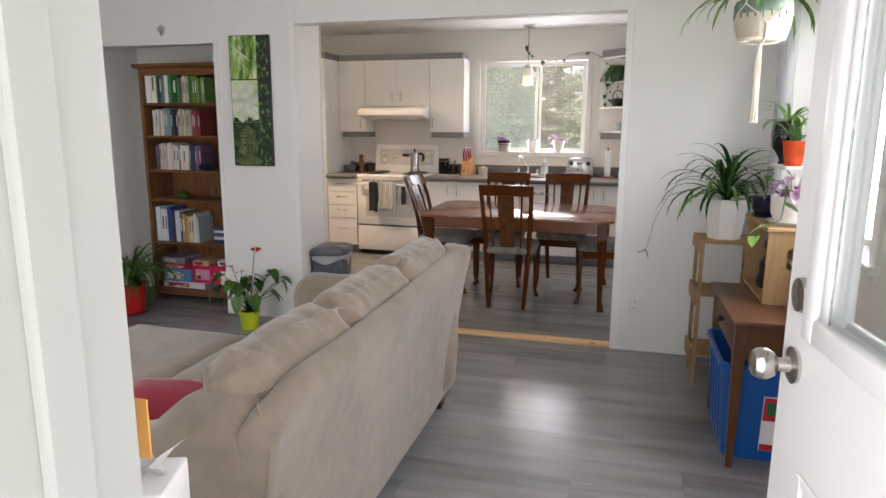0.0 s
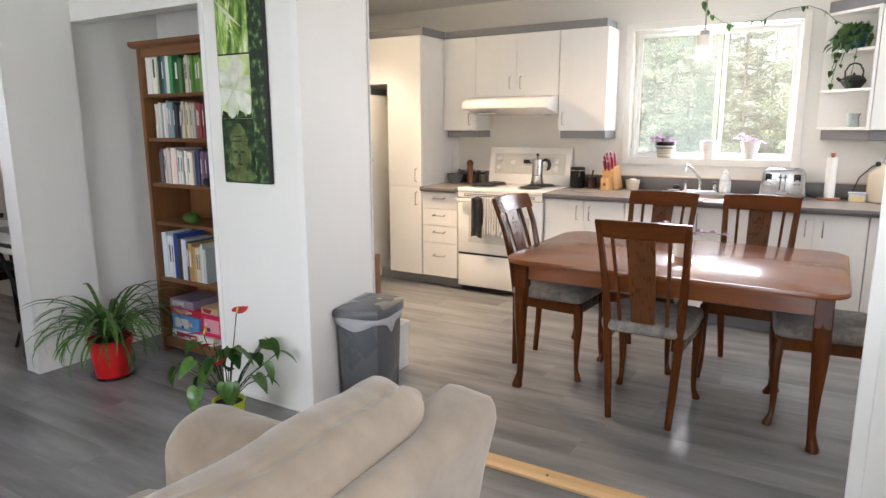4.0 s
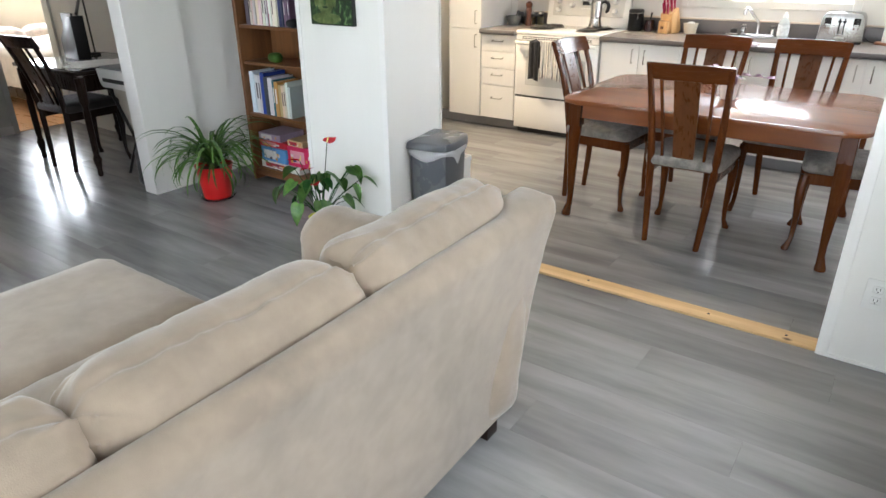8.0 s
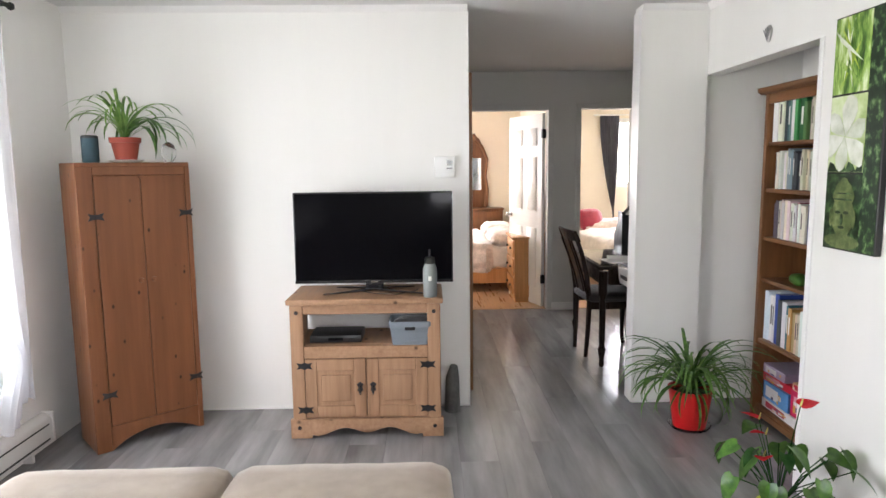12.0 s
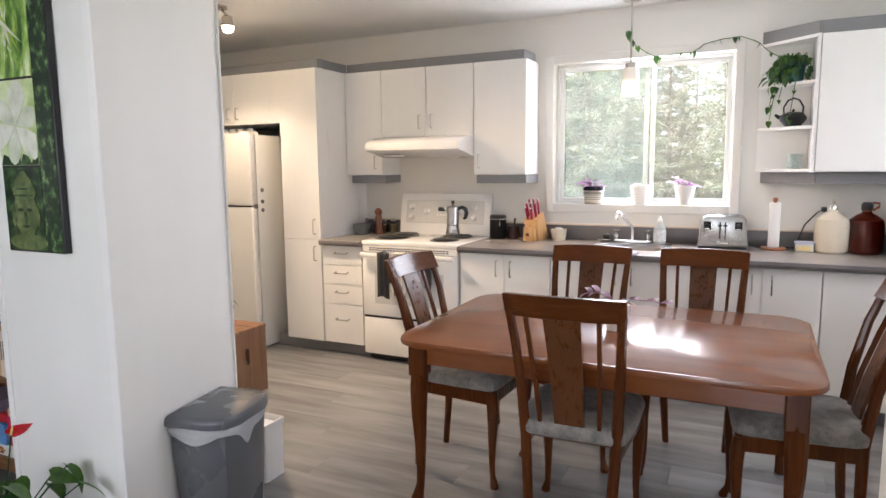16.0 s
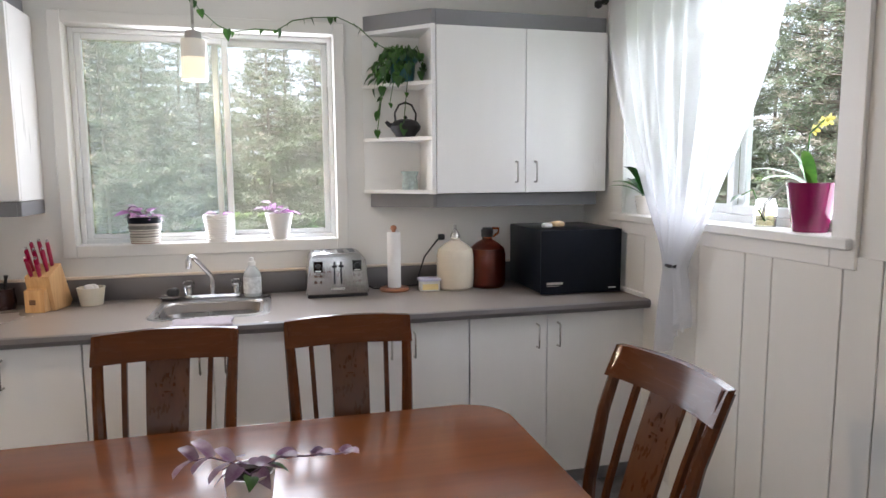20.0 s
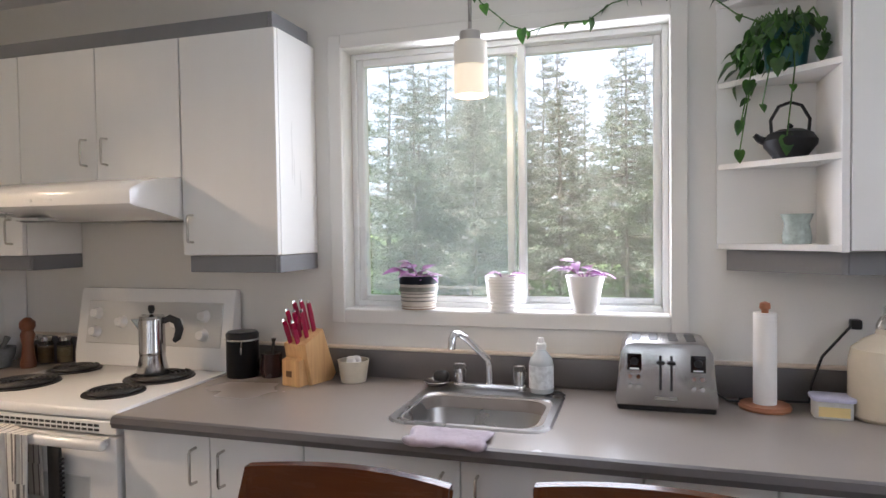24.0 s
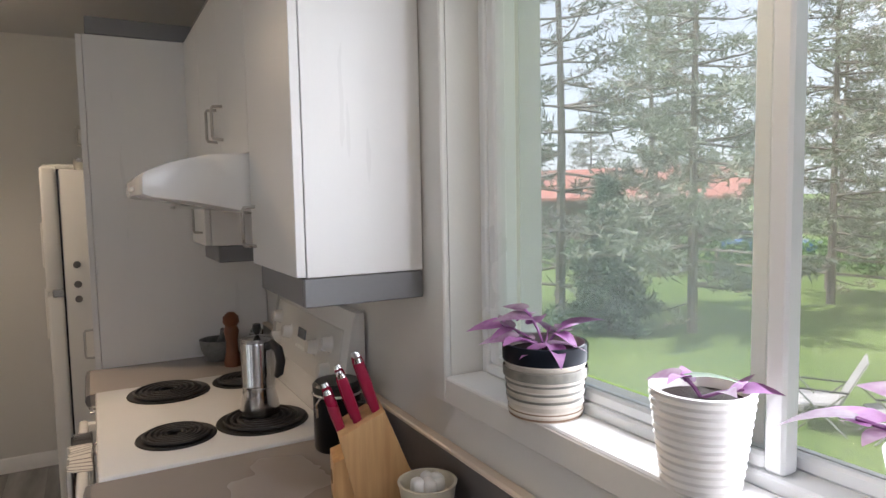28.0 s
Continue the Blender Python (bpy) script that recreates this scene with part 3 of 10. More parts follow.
bm = B()
box(bm, -9.6, XR + 0.2, YF - 0.15, YA + 0.10, H, H + 0.06)
box(bm, -9.6, -2.73, YA + 0.10, 4.90, H, H + 0.06)
box(bm, -9.6, -4.76, 4.90, 7.25, H, H + 0.06)
ceiling = solid("ceiling", bm, CEIL, "white stippled ceiling", "ceiling", "structure")
bm = B()
box(bm, -4.76, 1.22, YA + 0.06, 7.62, 2.4325, 2.50)
ceiling_kitchen = solid("ceiling_kitchen", bm, CEIL, "white stippled kitchen ceiling", "ceiling", "structure")
bm = B()
box(bm, -9.6, 1.22, YF - 0.15, 7.62, -0.25, -0.012)
floor = solid("floor", bm, paint("subfloor", (0.05, 0.048, 0.045), 0.8), "grey laminate plank floor", "floor", "structure")
bm = B()
box(bm, -9.5, XH - 0.05, 0.7, 7.1, -0.011, 0.004)
bed_floor = solid("floor_bedroom", bm, HONEY_FLOOR, "honey-coloured wooden bedroom floor", "floor", "structure")

# thin cornice where walls meet the ceiling, skirting along the floor
bm = B()
cove = [(0, 0), (0.028, 0), (0.020, -0.012), (0.008, -0.024), (0, -0.032)]
prism(bm, [(TVX + a, H + b) for a, b in cove], YF, 2.895, "y")
prism(bm, [(YA - a, H + b) for a, b in cove], TVX, XR, "x")
prism(bm, [(TVX + a, H + b) for a, b in cove], 3.895, YA, "y")
trim_cornice = solid("trim_cornice", bm, TRIM, "thin white cornice moulding", "trim", "structure")
bm = B()
for x0, x1, y0, y1 in ((TVX, TVX + 0.006, YF, 2.895), (-2.725, -2.105, YA - 0.006, YA), (0.07, XR, YA - 0.008, YA), (TVX, TVX + 0.006, 3.895, YA),
                       (XH, XH + 0.012, 2.80, 3.05), (XH, XH + 0.012, 3.885, 4.12)):
    box(bm, x0, x1, y0, y1, 0, 0.075 if x0 == XH else 0.014, 0.002, 1)
baseboard = solid("baseboard", bm, TRIM, "low white skirting along the walls", "baseboard", "structure")
SPACE = KITCHEN
bm = B()
skirt = [(0, 0), (0.013, 0), (0.013, 0.052), (0.009, 0.058), (0.009, 0.068), (0.004, 0.076), (0, 0.078)]
prism(bm, [(XKL + a, FZ + b) for a, b in skirt], 4.85, 6.35, "y", 0.0)
prism(bm, [(XR - 0.008 - a, FZ + b) for a, b in skirt], 4.33, 6.50, "y", 0.0)
baseboard_kitchen = solid("baseboard_kitchen", bm, TRIM, "white moulded skirting along the kitchen walls", "baseboard", "structure")
SPACE = HOME

# corner beads on the wall ends
bm = B()
box(bm, TVX - 0.116, TVX + 0.006, 2.895, 2.902, 0, H - 0.03, 0.002, 1)
box(bm, TVX - 0.126, TVX + 0.006, 3.888, 3.895, 0, H - 0.03, 0.002, 1)
box(bm, -2.262, -2.238, 4.965, 4.973, 0, H, 0.002, 1)
box(bm, -2.135, -2.098, YA - 0.007, YA, 0, H - 0.03, 0.002, 1)
box(bm, 0.062, 0.104, YA - 0.006, YA, 0, 2.07, 0.002, 1)
box(bm, TVX - 0.045, TVX - 0.008, YA - 0.008, YA + 0.004, 0, 1.96, 0.002, 1)
box(bm, -2.732, -2.70, YA - 0.006, YA, 0, 1.962, 0.002, 1)
trim_corner = solid("trim_corner", bm, TRIM, "white corner beads on wall ends", "trim", "structure")

SPACE = KITCHEN
# kitchen side wall: vertical panelling boards under and beside the window
boards = thing("trim_panelling", "off-white vertical panelling below the side window", "panelling", kind="structure")
for a, b in ((4.40, 4.62), (4.62, 4.86), (4.86, 5.05), (5.05, 5.22), (5.22, 5.42), (5.42, 5.54), (5.54, 5.80), (5.80, 5.92), (5.92, 6.16), (6.16, 6.30), (6.30, 6.52), (6.52, 6.66), (6.66, 6.90)):
    top = 1.205 if b > 5.50 and a < 6.74 else H - 0.02
    part("board", box(B(), XR - 0.008, XR - 0.001, a + 0.002, b - 0.002, FZ, top, 0.002, 1), WALL, boards)
SPACE = HOME


def casing(parent, x0, x1, z0, z1, w, d, at, side):
    """Flat boards round an opening, in the wall's plane; at is the wall's face, side the way into the room."""
    for a, b, c, e in ((x0 - w, x0, z0 - w, z1 + w), (x1, x1 + w, z0 - w, z1 + w), (x0, x1, z1, z1 + w), (x0, x1, z0 - w, z0)):
        t = sorted((at, at + side * d))
        yield (a, b, c, e, t)


def window_y(name, o, face, side, depth, label, mull, w=0.050, casing_mat=WALL_K, screen=False):
    """A sliding window in a wall along x: casing, frame, two sashes with panes."""
    x0, x1, z0, z1 = o
    th = thing(name, label, "window", kind="structure")
    bm = B()
    for a, b, c, e, t in casing(th, x0, x1, z0, z1, w, 0.014, face, -side):
        box(bm, a, b, t[0], t[1], c, e, 0.003, 1)
    part("casing", bm, casing_mat, th)
    ya, yb = sorted((face + side * depth, face + side * (depth + 0.075)))
    bm = B()
    f = 0.020
    for a, b, c, e in ((x0, x0 + f, z0, z1), (x1 - f, x1, z0, z1), (x0 + f, x1 - f, z1 - f, z1), (x0 + f, x1 - f, z0, z0 + f)):
        box(bm, a, b, ya, yb, c, e, 0.003, 1)
    part("window_frame", bm, VINYL, th)
    ym = (ya + yb) / 2
    for k, (a, b, y) in enumerate(((x0 + f, mull + 0.035, ya + 0.006), (mull - 0.035, x1 - f, ym + 0.002))):
        s = 0.026
        bm = B()
        for p0, p1, c, e in ((a, a + s, z0 + f, z1 - f), (b - s, b, z0 + f, z1 - f), (a + s, b - s, z1 - f - s, z1 - f), (a + s, b - s, z0 + f, z0 + f + s * 0.8)):
            box(bm, p0, p1, y, y + 0.028, c, e, 0.004, 1)
        sash = part("sash", bm, VINYL, th)
        pane = part("pane", box(B(), a + s, b - s, y + 0.011, y + 0.015, z0 + f + s * 0.8, z1 - f - s), PANE, sash)
        pane.visible_shadow = False
        # left sheet carries painted haze, right one is the insect screen
        if screen:
            part("hazy_screen", box(B(), a + s, b - s, yb - 0.012, yb - 0.011, z0 + f + s * 0.8, z1 - f - s), HAZESCREEN if k == 0 else MESHFINE, th, "thin screen sheet, whitened to stand in for haze on the pane").visible_shadow = False
    return th


SPACE = KITCHEN
window_1 = window_y("window_1", W1, YK, 1, 0.070, "white sliding kitchen window looking on pines and lawn", -0.808, screen=True)
part("window_sill", box(B(), W1[0] + 0.001, W1[1] - 0.001, YK - 0.012, YK + 0.070, W1[2] - 0.012, W1[2] + 0.003, 0.003, 1), TRIM, window_1)
SPACE = HOME


def window_x(name, o, face, depth, label, mull, w=0.06, mat=TRIM, sill=True):
    y0, y1, z0, z1 = o
    th = thing(name, label, "window", kind="structure")
    bm = B()
    for a, b, c, e, t in casing(th, y0, y1, z0, z1, w, 0.016, face, -1):
        box(bm, t[0], t[1], a, b, c, e, 0.003, 1)
    part("casing", bm, mat, th)
    if sill:
        part("window_sill", box(B(), face - 0.035, face + depth, y0 - 0.07, y1 + 0.07, z0 - 0.028, z0 + 0.004, 0.004, 1), mat, th)
    f, xa, xb = 0.03, face + depth, face + depth + 0.07
    bm = B()
    for a, b, c, e in ((y0, y0 + f, z0, z1), (y1 - f, y1, z0, z1), (y0 + f, y1 - f, z1 - f, z1), (y0 + f, y1 - f, z0, z0 + f)):
        box(bm, xa, xb, a, b, c, e, 0.003, 1)
    part("window_frame", bm, VINYL, th)
    for a, b, x in ((y0 + f, mull + 0.03, xa + 0.006), (mull - 0.03, y1 - f, xa + 0.036)):
        s = 0.034
        bm = B()
        for p0, p1, c, e in ((a, a + s, z0 + f, z1 - f), (b - s, b, z0 + f, z1 - f), (a + s, b - s, z1 - f - s, z1 - f), (a + s, b - s, z0 + f, z0 + f + s)):
            box(bm, x, x + 0.026, p0, p1, c, e, 0.004, 1)
        sash = part("sash", bm, VINYL, th)
        pane = part("pane", box(B(), x + 0.010, x + 0.014, a + s, b - s, z0 + f + s, z1 - f - s), PANE, sash)
        pane.visible_shadow = False
    return th


SPACE = KITCHEN
window_2 = window_x("window_2", W2, XR, 0.10, "white kitchen side window with deep sill", 6.14, 0.082)
SPACE = HOME
window_3 = window_x("window_3", W3, XR, 0.10, "living room side window behind white voile", 3.29)
window_4 = window_y("window_4", W4, YF, -1, 0.03, "low living room front window behind white voile", -2.2, casing_mat=TRIM)
for wn, o, wl in (("window_5", (5.40, 6.65, 1.12, 2.12), "bright bedroom window behind a dark curtain"), ("window_6", (1.2, 2.6, 0.9, 2.1), "white window of the first bedroom")):
    w5 = thing(wn, wl, "window", kind="structure")
    bm = B()
    ym = (o[0] + o[1]) / 2
    for a, b, c, e in ((o[0], o[0] + 0.06, o[2], o[3]), (o[1] - 0.06, o[1], o[2], o[3]), (o[0] + 0.06, o[1] - 0.06, o[3] - 0.06, o[3]), (o[0] + 0.06, o[1] - 0.06, o[2], o[2] + 0.06), (ym - 0.03, ym + 0.03, o[2] + 0.06, o[3] - 0.06)):
        box(bm, -9.57, -9.52, a, b, c, e, 0.004, 1)
    part("window_frame", bm, VINYL, w5)
    for a, b in ((o[0] + 0.06, ym - 0.03), (ym + 0.03, o[1] - 0.06)):
        part("pane", box(B(), -9.548, -9.542, a, b, o[2] + 0.06, o[3] - 0.06), PANE, w5).visible_shadow = False

# entrance: jambs, casing, threshold and the open door
bm = B()
box(bm, DOOR[0], DOOR[0] + 0.03, YF - 0.15, YF - 0.002, 0, 2.04, 0.003, 1)
box(bm, DOOR[1] - 0.03, DOOR[1], YF - 0.15, YF - 0.002, 0, 2.04, 0.003, 1)
box(bm, DOOR[0] + 0.03, DOOR[1] - 0.03, YF - 0.15, YF - 0.002, 2.01, 2.04, 0.003, 1)
for x, s in ((DOOR[0] + 0.03, 1), (DOOR[1] - 0.03, -1)):
    box(bm, *sorted((x, x + s * 0.012)), YF - 0.10, YF - 0.06, 0, 2.01, 0.003, 1)
for k in range(3):
    box(bm, DOOR[0] - 0.062 + 0.02 * k, DOOR[0] - 0.046 + 0.02 * k, YF, YF + 0.014 - 0.002 * k, 0, 2.08, 0.005, 2)
    box(bm, DOOR[0] - 0.062 + 0.02 * k, DOOR[0] - 0.046 + 0.02 * k, YF - 0.166 + 0.002 * k, YF - 0.15, 0, 2.08, 0.005, 2)
box(bm, DOOR[1] - 0.004, DOOR[1] + 0.06, YF, YF + 0.012, 0, 2.08, 0.004, 1)
trim_entrance = solid("trim_entrance", bm, TRIM, "white fluted entrance door frame", "door frame", "structure")
bm = B()
box(bm, DOOR[0] + 0.0295, DOOR[0] + 0.0325, YF - 0.055, YF - 0.012, 0.86, 1.02, 0.001, 1)
strike = solid("strike_mortise", bm, paint("bare_mortise_wood", (0.52, 0.30, 0.10), 0.7, var=0.3, scale=40), "bare wood patch where the strike plate is missing", "door frame", "structure")
bm = B()
cushion(bm, (DOOR[0] + 0.034, YF - 0.034, 0.945), (0.004, 0.012, 0.03), 0.003, 4, 0, 0.004)
foam = solid("insulation_foam", bm, paint("green_foam", (0.22, 0.40, 0.28), 0.9, var=0.2), "green insulation foam in the strike hole", "foam")

bm = B()
prism(bm, [(-2.102, YA + 0.008), (0.068, YA + 0.008), (0.068, YA + 0.098), (-2.12, YA + 0.098)], 0.0, 0.014, "z", 0.002)
threshold = solid("trim_threshold", bm, RAWPINE, "unfinished pine threshold strip with nail heads", "threshold", "structure")
for x in (-1.9, -1.42, -0.92, -0.36, -0.05):
    part("nail_head", cyl(B(), (x, YA + 0.05, 0.013), (x, YA + 0.05, 0.0155), 0.006, seg=10), IRON, threshold)


def entrance_door():
    """Half-glazed white steel door, standing open into the room."""
    th = thing("door_1", "white half-glazed entrance door, standing open", "door", (0.52, 0.632, 0), 96.5, kind="structure")
    L, T = 0.83, 0.044
    bm = B()
    g = (0.13, 0.70, 1.08, 1.93)
    for a, b, c, e in ((0, g[0], 0.01, 2.02), (g[1], L, 0.01, 2.02), (g[0], g[1], 0.01, g[2]), (g[0], g[1], g[3], 2.02)):
        box(bm, a, b, 0, T, c, e)
    bmesh.ops.remove_doubles(bm, verts=bm.verts, dist=1e-5)
    part("slab", bm, TRIM, th)
    for y0, y1 in ((T, T + 0.014), (-0.014, 0)):
        bm = B()
        for a, b, c, e in ((g[0] - 0.03, g[0] + 0.012, g[2] - 0.03, g[3] + 0.03), (g[1] - 0.012, g[1] + 0.03, g[2] - 0.03, g[3] + 0.03), (g[0] + 0.012, g[1] - 0.012, g[2] - 0.03, g[2] + 0.012), (g[0] + 0.012, g[1] - 0.012, g[3] - 0.012, g[3] + 0.03)):
            box(bm, a, b, y0, y1, c, e, 0.005, 2)
        part("glazing_bead", bm, TRIM, th)
        bm = B()
        for a, b in ((0.13, 0.38), (0.45, 0.70)):
            for p0, p1, c, e in ((a, a + 0.02, 0.2, 0.82), (b - 0.02, b, 0.2, 0.82), (a + 0.02, b - 0.02, 0.8, 0.82), (a + 0.02, b - 0.02, 0.2, 0.22)):
                box(bm, p0, p1, y0 * 0.5 if y0 < 0 else y0, y1 if y0 < 0 else y0 + 0.007, c, e, 0.003, 1)
        part("panel_moulding", bm, TRIM, th)
    part("pane", box(B(), g[0], g[1], T / 2 - 0.006, T / 2 + 0.006, g[2], g[3]), glass("door_pane", (0.80, 0.84, 0.83), 0.0, 1.45), th).visible_shadow = False
    part("sash_bar", box(B(), g[0], g[1], T / 2 + 0.007, T - 0.004, 1.62, 1.655, 0.003, 1), TRIM, th)
    for s in (1, -1):
        y = T if s > 0 else 0
        kb = part("knob", lathe(B(), [(0.001, 0), (0.032, 0), (0.033, 0.006), (0.014, 0.010), (0.012, 0.030), (0.022, 0.036), (0.028, 0.048), (0.028, 0.060), (0.022, 0.070), (0.001, 0.073)], seg=24), NICKEL, th, "satin nickel door knob",
                  Matrix.Translation((L - 0.06, y, 0.985)) @ Matrix.Rotation(radians(-90 * s), 4, "X"))
        part("deadbolt_rose", cyl(B(), (L - 0.06, y, 1.112), (L - 0.06, y + s * 0.008, 1.112), 0.032, 0.029, 24), NICKEL, th)
    return th


door_1 = entrance_door()


def six_panel_door(name, at, turn, w, label):
    th = thing(name, label, "door", at, turn, kind="structure")
    part("slab", box(B(), 0, w, 0, 0.035, 0.01, 1.97, 0.003, 1), TRIM, th)
    for y0, y1 in ((0.035, 0.041), (-0.006, 0.0)):
        for a, b in ((0.10, w / 2 - 0.04), (w / 2 + 0.04, w - 0.10)):
            for c, e in ((0.18, 0.82), (0.98, 1.55), (1.64, 1.84)):
                part("raised_panel", box(B(), a + 0.012, b - 0.012, y0, y1, c + 0.012, e - 0.012, 0.005, 2), TRIM, th)
    for z in (0.25, 1.72):
        part("hinge", box(B(), -0.012, 0.014, -0.004, 0.039, z, z + 0.09, 0.002, 1), IRON, th)
    part("handle", lathe(B(), [(0.001, 0), (0.028, 0), (0.026, 0.008), (0.011, 0.012), (0.012, 0.035), (0.024, 0.042), (0.026, 0.056), (0.001, 0.066)], seg=18), NICKEL, th, "", Matrix.Translation((w - 0.06, 0.035, 0.92)) @ Matrix.Rotation(radians(-90), 4, "X"))
    return th


door_2 = six_panel_door("door_2", (XH - 0.115, 3.835, 0), 199, 0.74, "white six-panel bedroom door, standing open")
door_3 = thing("door_3", "brown veneered door standing open along the hall wall", "door", kind="structure")
part("slab", box(B(), -4.78, -4.05, 2.900, 2.936, 0.01, 2.02, 0.003, 1), BROWNDOOR, door_3)
part("hinge", box(B(), -4.05, -4.036, 2.836, 2.872, 1.75, 1.84, 0.002, 1), IRON, door_3)
part("hinge", box(B(), -4.05, -4.036, 2.836, 2.872, 0.2, 0.29, 0.002, 1), IRON, door_3)
bm = B()
for y0, y1, z1 in ((3.045, 3.095, 1.99), (3.84, 3.89, 1.99), (4.115, 4.165, 2.0)):
    box(bm, XH - 0.118, XH + 0.012, y0, y1, 0, z1 + 0.045, 0.003, 1)
box(bm, XH - 0.118, XH + 0.012, 3.095, 3.84, 1.985, 2.035, 0.003, 1)
box(bm, XH - 0.118, XH + 0.012, 4.165, 4.67, 1.995, 2.045, 0.003, 1)
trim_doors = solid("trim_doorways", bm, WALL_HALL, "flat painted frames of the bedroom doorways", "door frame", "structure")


# ---- kitchen units ----
def pull(parent, x, y, z0, z1, r=0.004, flat=False, out=0.028):
    """Bent wire handle on a front that faces -y; upright, or level when flat."""
    if flat:
        pts = [(x + z0, y, z1), (x + z0, y - out, z1 - 0.006), (x - z0, y - out, z1 - 0.006), (x - z0, y, z1)]
    else:
        pts = [(x, y, z0), (x, y - out * 0.9, z0 + 0.002), (x, y - out, z0 + 0.008), (x, y - out, z1 - 0.008), (x, y - out * 0.9, z1 - 0.002), (x, y, z1)]
    return part("handle", tube(B(), pts, r, 8), NICKEL, parent, "bent nickel wire handle")


def unit(name, x0, x1, yf, yb, z0, z1, doors, label, toe=True, group="", pulls=()):
    """Melamine cabinet: body, doors (x0, x1, z0, z1) each with its handle (x, z0, z1)."""
    th = thing(name, label, "cabinet", (x0, yf, z0), group=group)
    bm = B()
    box(bm, 0.001, x1 - x0 - 0.001, 0.020, yb - yf - 0.003, 0.0, z1 - z0, 0.001, 1)
    part("body", bm, CAB, th)
    for k, (a, b, c, e) in enumerate(doors):
        d = part("drawer_front" if name == "drawer_unit" else "door", box(B(), a - x0 + 0.0015, b - x0 - 0.0015, 0, 0.018, c - z0 + 0.0015, e - z0 - 0.0015, 0.0015, 1), CAB, th)
        if k < len(pulls):
            p = pulls[k]
            pull(d, p[0] - x0, 0, p[1] - z0 if len(p) == 3 else 0.048, p[2] - z0 if len(p) == 3 else p[1] - z0, flat=len(p) == 2)
    return th


SPACE = KITCHEN
YB, TOE, TOP = 6.50, 0.19, 0.868
unit("fridge_cabinet", -4.02, -3.182, 6.50, YK, 1.708, 2.062, [(-4.02, -3.60, 1.708, 2.062), (-3.60, -3.182, 1.708, 2.062)], "white melamine cupboard above the fridge", pulls=[(-3.64, 1.745, 1.825), (-3.56, 1.745, 1.825)])
unit("pantry_cabinet", -3.18, -2.862, 6.49, YK, TOE, 2.062, [(-3.18, -2.862, TOE, 0.905), (-3.18, -2.862, 0.905, 2.062)], "tall white melamine pantry cabinet", pulls=[(-2.905, 0.76, 0.86), (-2.905, 0.945, 1.045)])
dz = (TOE, 0.464, 0.60, 0.736, TOP)
unit("drawer_unit", -2.86, -2.54, YB, YK, TOE, TOP, [(-2.86, -2.54, dz[i], dz[i + 1]) for i in range(4)], "white melamine unit with four drawers", pulls=[(-2.70, 0.365), (-2.70, 0.555), (-2.70, 0.69), (-2.70, 0.825)])
for x0, xm, x1 in ((-1.818, -1.53, -1.245), (-0.405, -0.138, 0.128), (0.130, 0.458, 0.80)):
    unit("base_cabinet", x0, x1, YB, YK, TOE, TOP, [(x0, xm, TOE, TOP), (xm, x1, TOE, TOP)], "white melamine base cabinet with two doors", group="base cabinets", pulls=[(xm - 0.045, 0.735, 0.83), (xm + 0.045, 0.735, 0.83)])
# sink unit, open topped for the basin
sink_unit = thing("base_cabinet", "white melamine sink cabinet with two doors", "cabinet", (-1.243, YB, TOE), group="base cabinets")
bm = B()
box(bm, 0.001, 0.018, 0.02, 0.59, 0, TOP - TOE, 0.001, 1)
box(bm, 0.818, 0.835, 0.02, 0.59, 0, TOP - TOE, 0.001, 1)
box(bm, 0.018, 0.818, 0.02, 0.59, 0, 0.018, 0.001, 1)
part("body", bm, CAB, sink_unit)
for a, b, hx in ((0.0, 0.418, 0.375), (0.418, 0.836, 0.461)):
    d = part("door", box(B(), a + 0.0015, b - 0.0015, 0, 0.018, 0.0015, TOP - TOE - 0.0015, 0.0015, 1), CAB, sink_unit)
    pull(d, hx, 0, 0.735 - TOE, 0.83 - TOE)
bm = B()
box(bm, -4.02, -2.54, 6.565, 6.58, FZ + 0.001, TOE - 0.001)
box(bm, -1.818, XR - 0.01, 6.565, 6.58, FZ + 0.001, TOE - 0.001)
toe_kick = solid("toe_kick", bm, GREY_LAM, "grey laminate plinth under the cabinets", "plinth", "structure")
bm = B()
box(bm, 0.802, XR - 0.002, YB + 0.012, YB + 0.03, TOE, TOP)
filler = solid("filler_panel", bm, CAB, "white filler panel beside the last cabinet", "panel", "structure")

ZU, ZT = 1.342, 2.062
unit("wall_cabinet", -2.86, -2.562, 6.83, YK, ZU, ZT, [(-2.86, -2.562, ZU, ZT)], "white single-door wall cabinet beside the hood", group="wall cabinets", pulls=[(-2.612, 1.385, 1.475)])
unit("wall_cabinet", -2.56, -1.866, 6.83, YK, 1.60, ZT, [(-2.56, -2.213, 1.60, ZT), (-2.213, -1.866, 1.60, ZT)], "white two-door wall cabinet over the hood", group="wall cabinets", pulls=[(-2.258, 1.655, 1.745), (-2.168, 1.655, 1.745)])
unit("wall_cabinet", -1.864, -1.505, 6.83, YK, ZU, ZT, [(-1.864, -1.505, ZU, ZT)], "white single-door wall cabinet beside the window", group="wall cabinets", pulls=[(-1.825, 1.385, 1.475)])
unit("wall_cabinet", 0.088, 0.895, 6.85, YK, 1.347, ZT, [(0.088, 0.497, 1.347, ZT), (0.497, 0.895, 1.347, ZT)], "white two-door wall cabinet in the corner", group="wall cabinets", pulls=[(0.452, 1.395, 1.485), (0.542, 1.395, 1.485)])

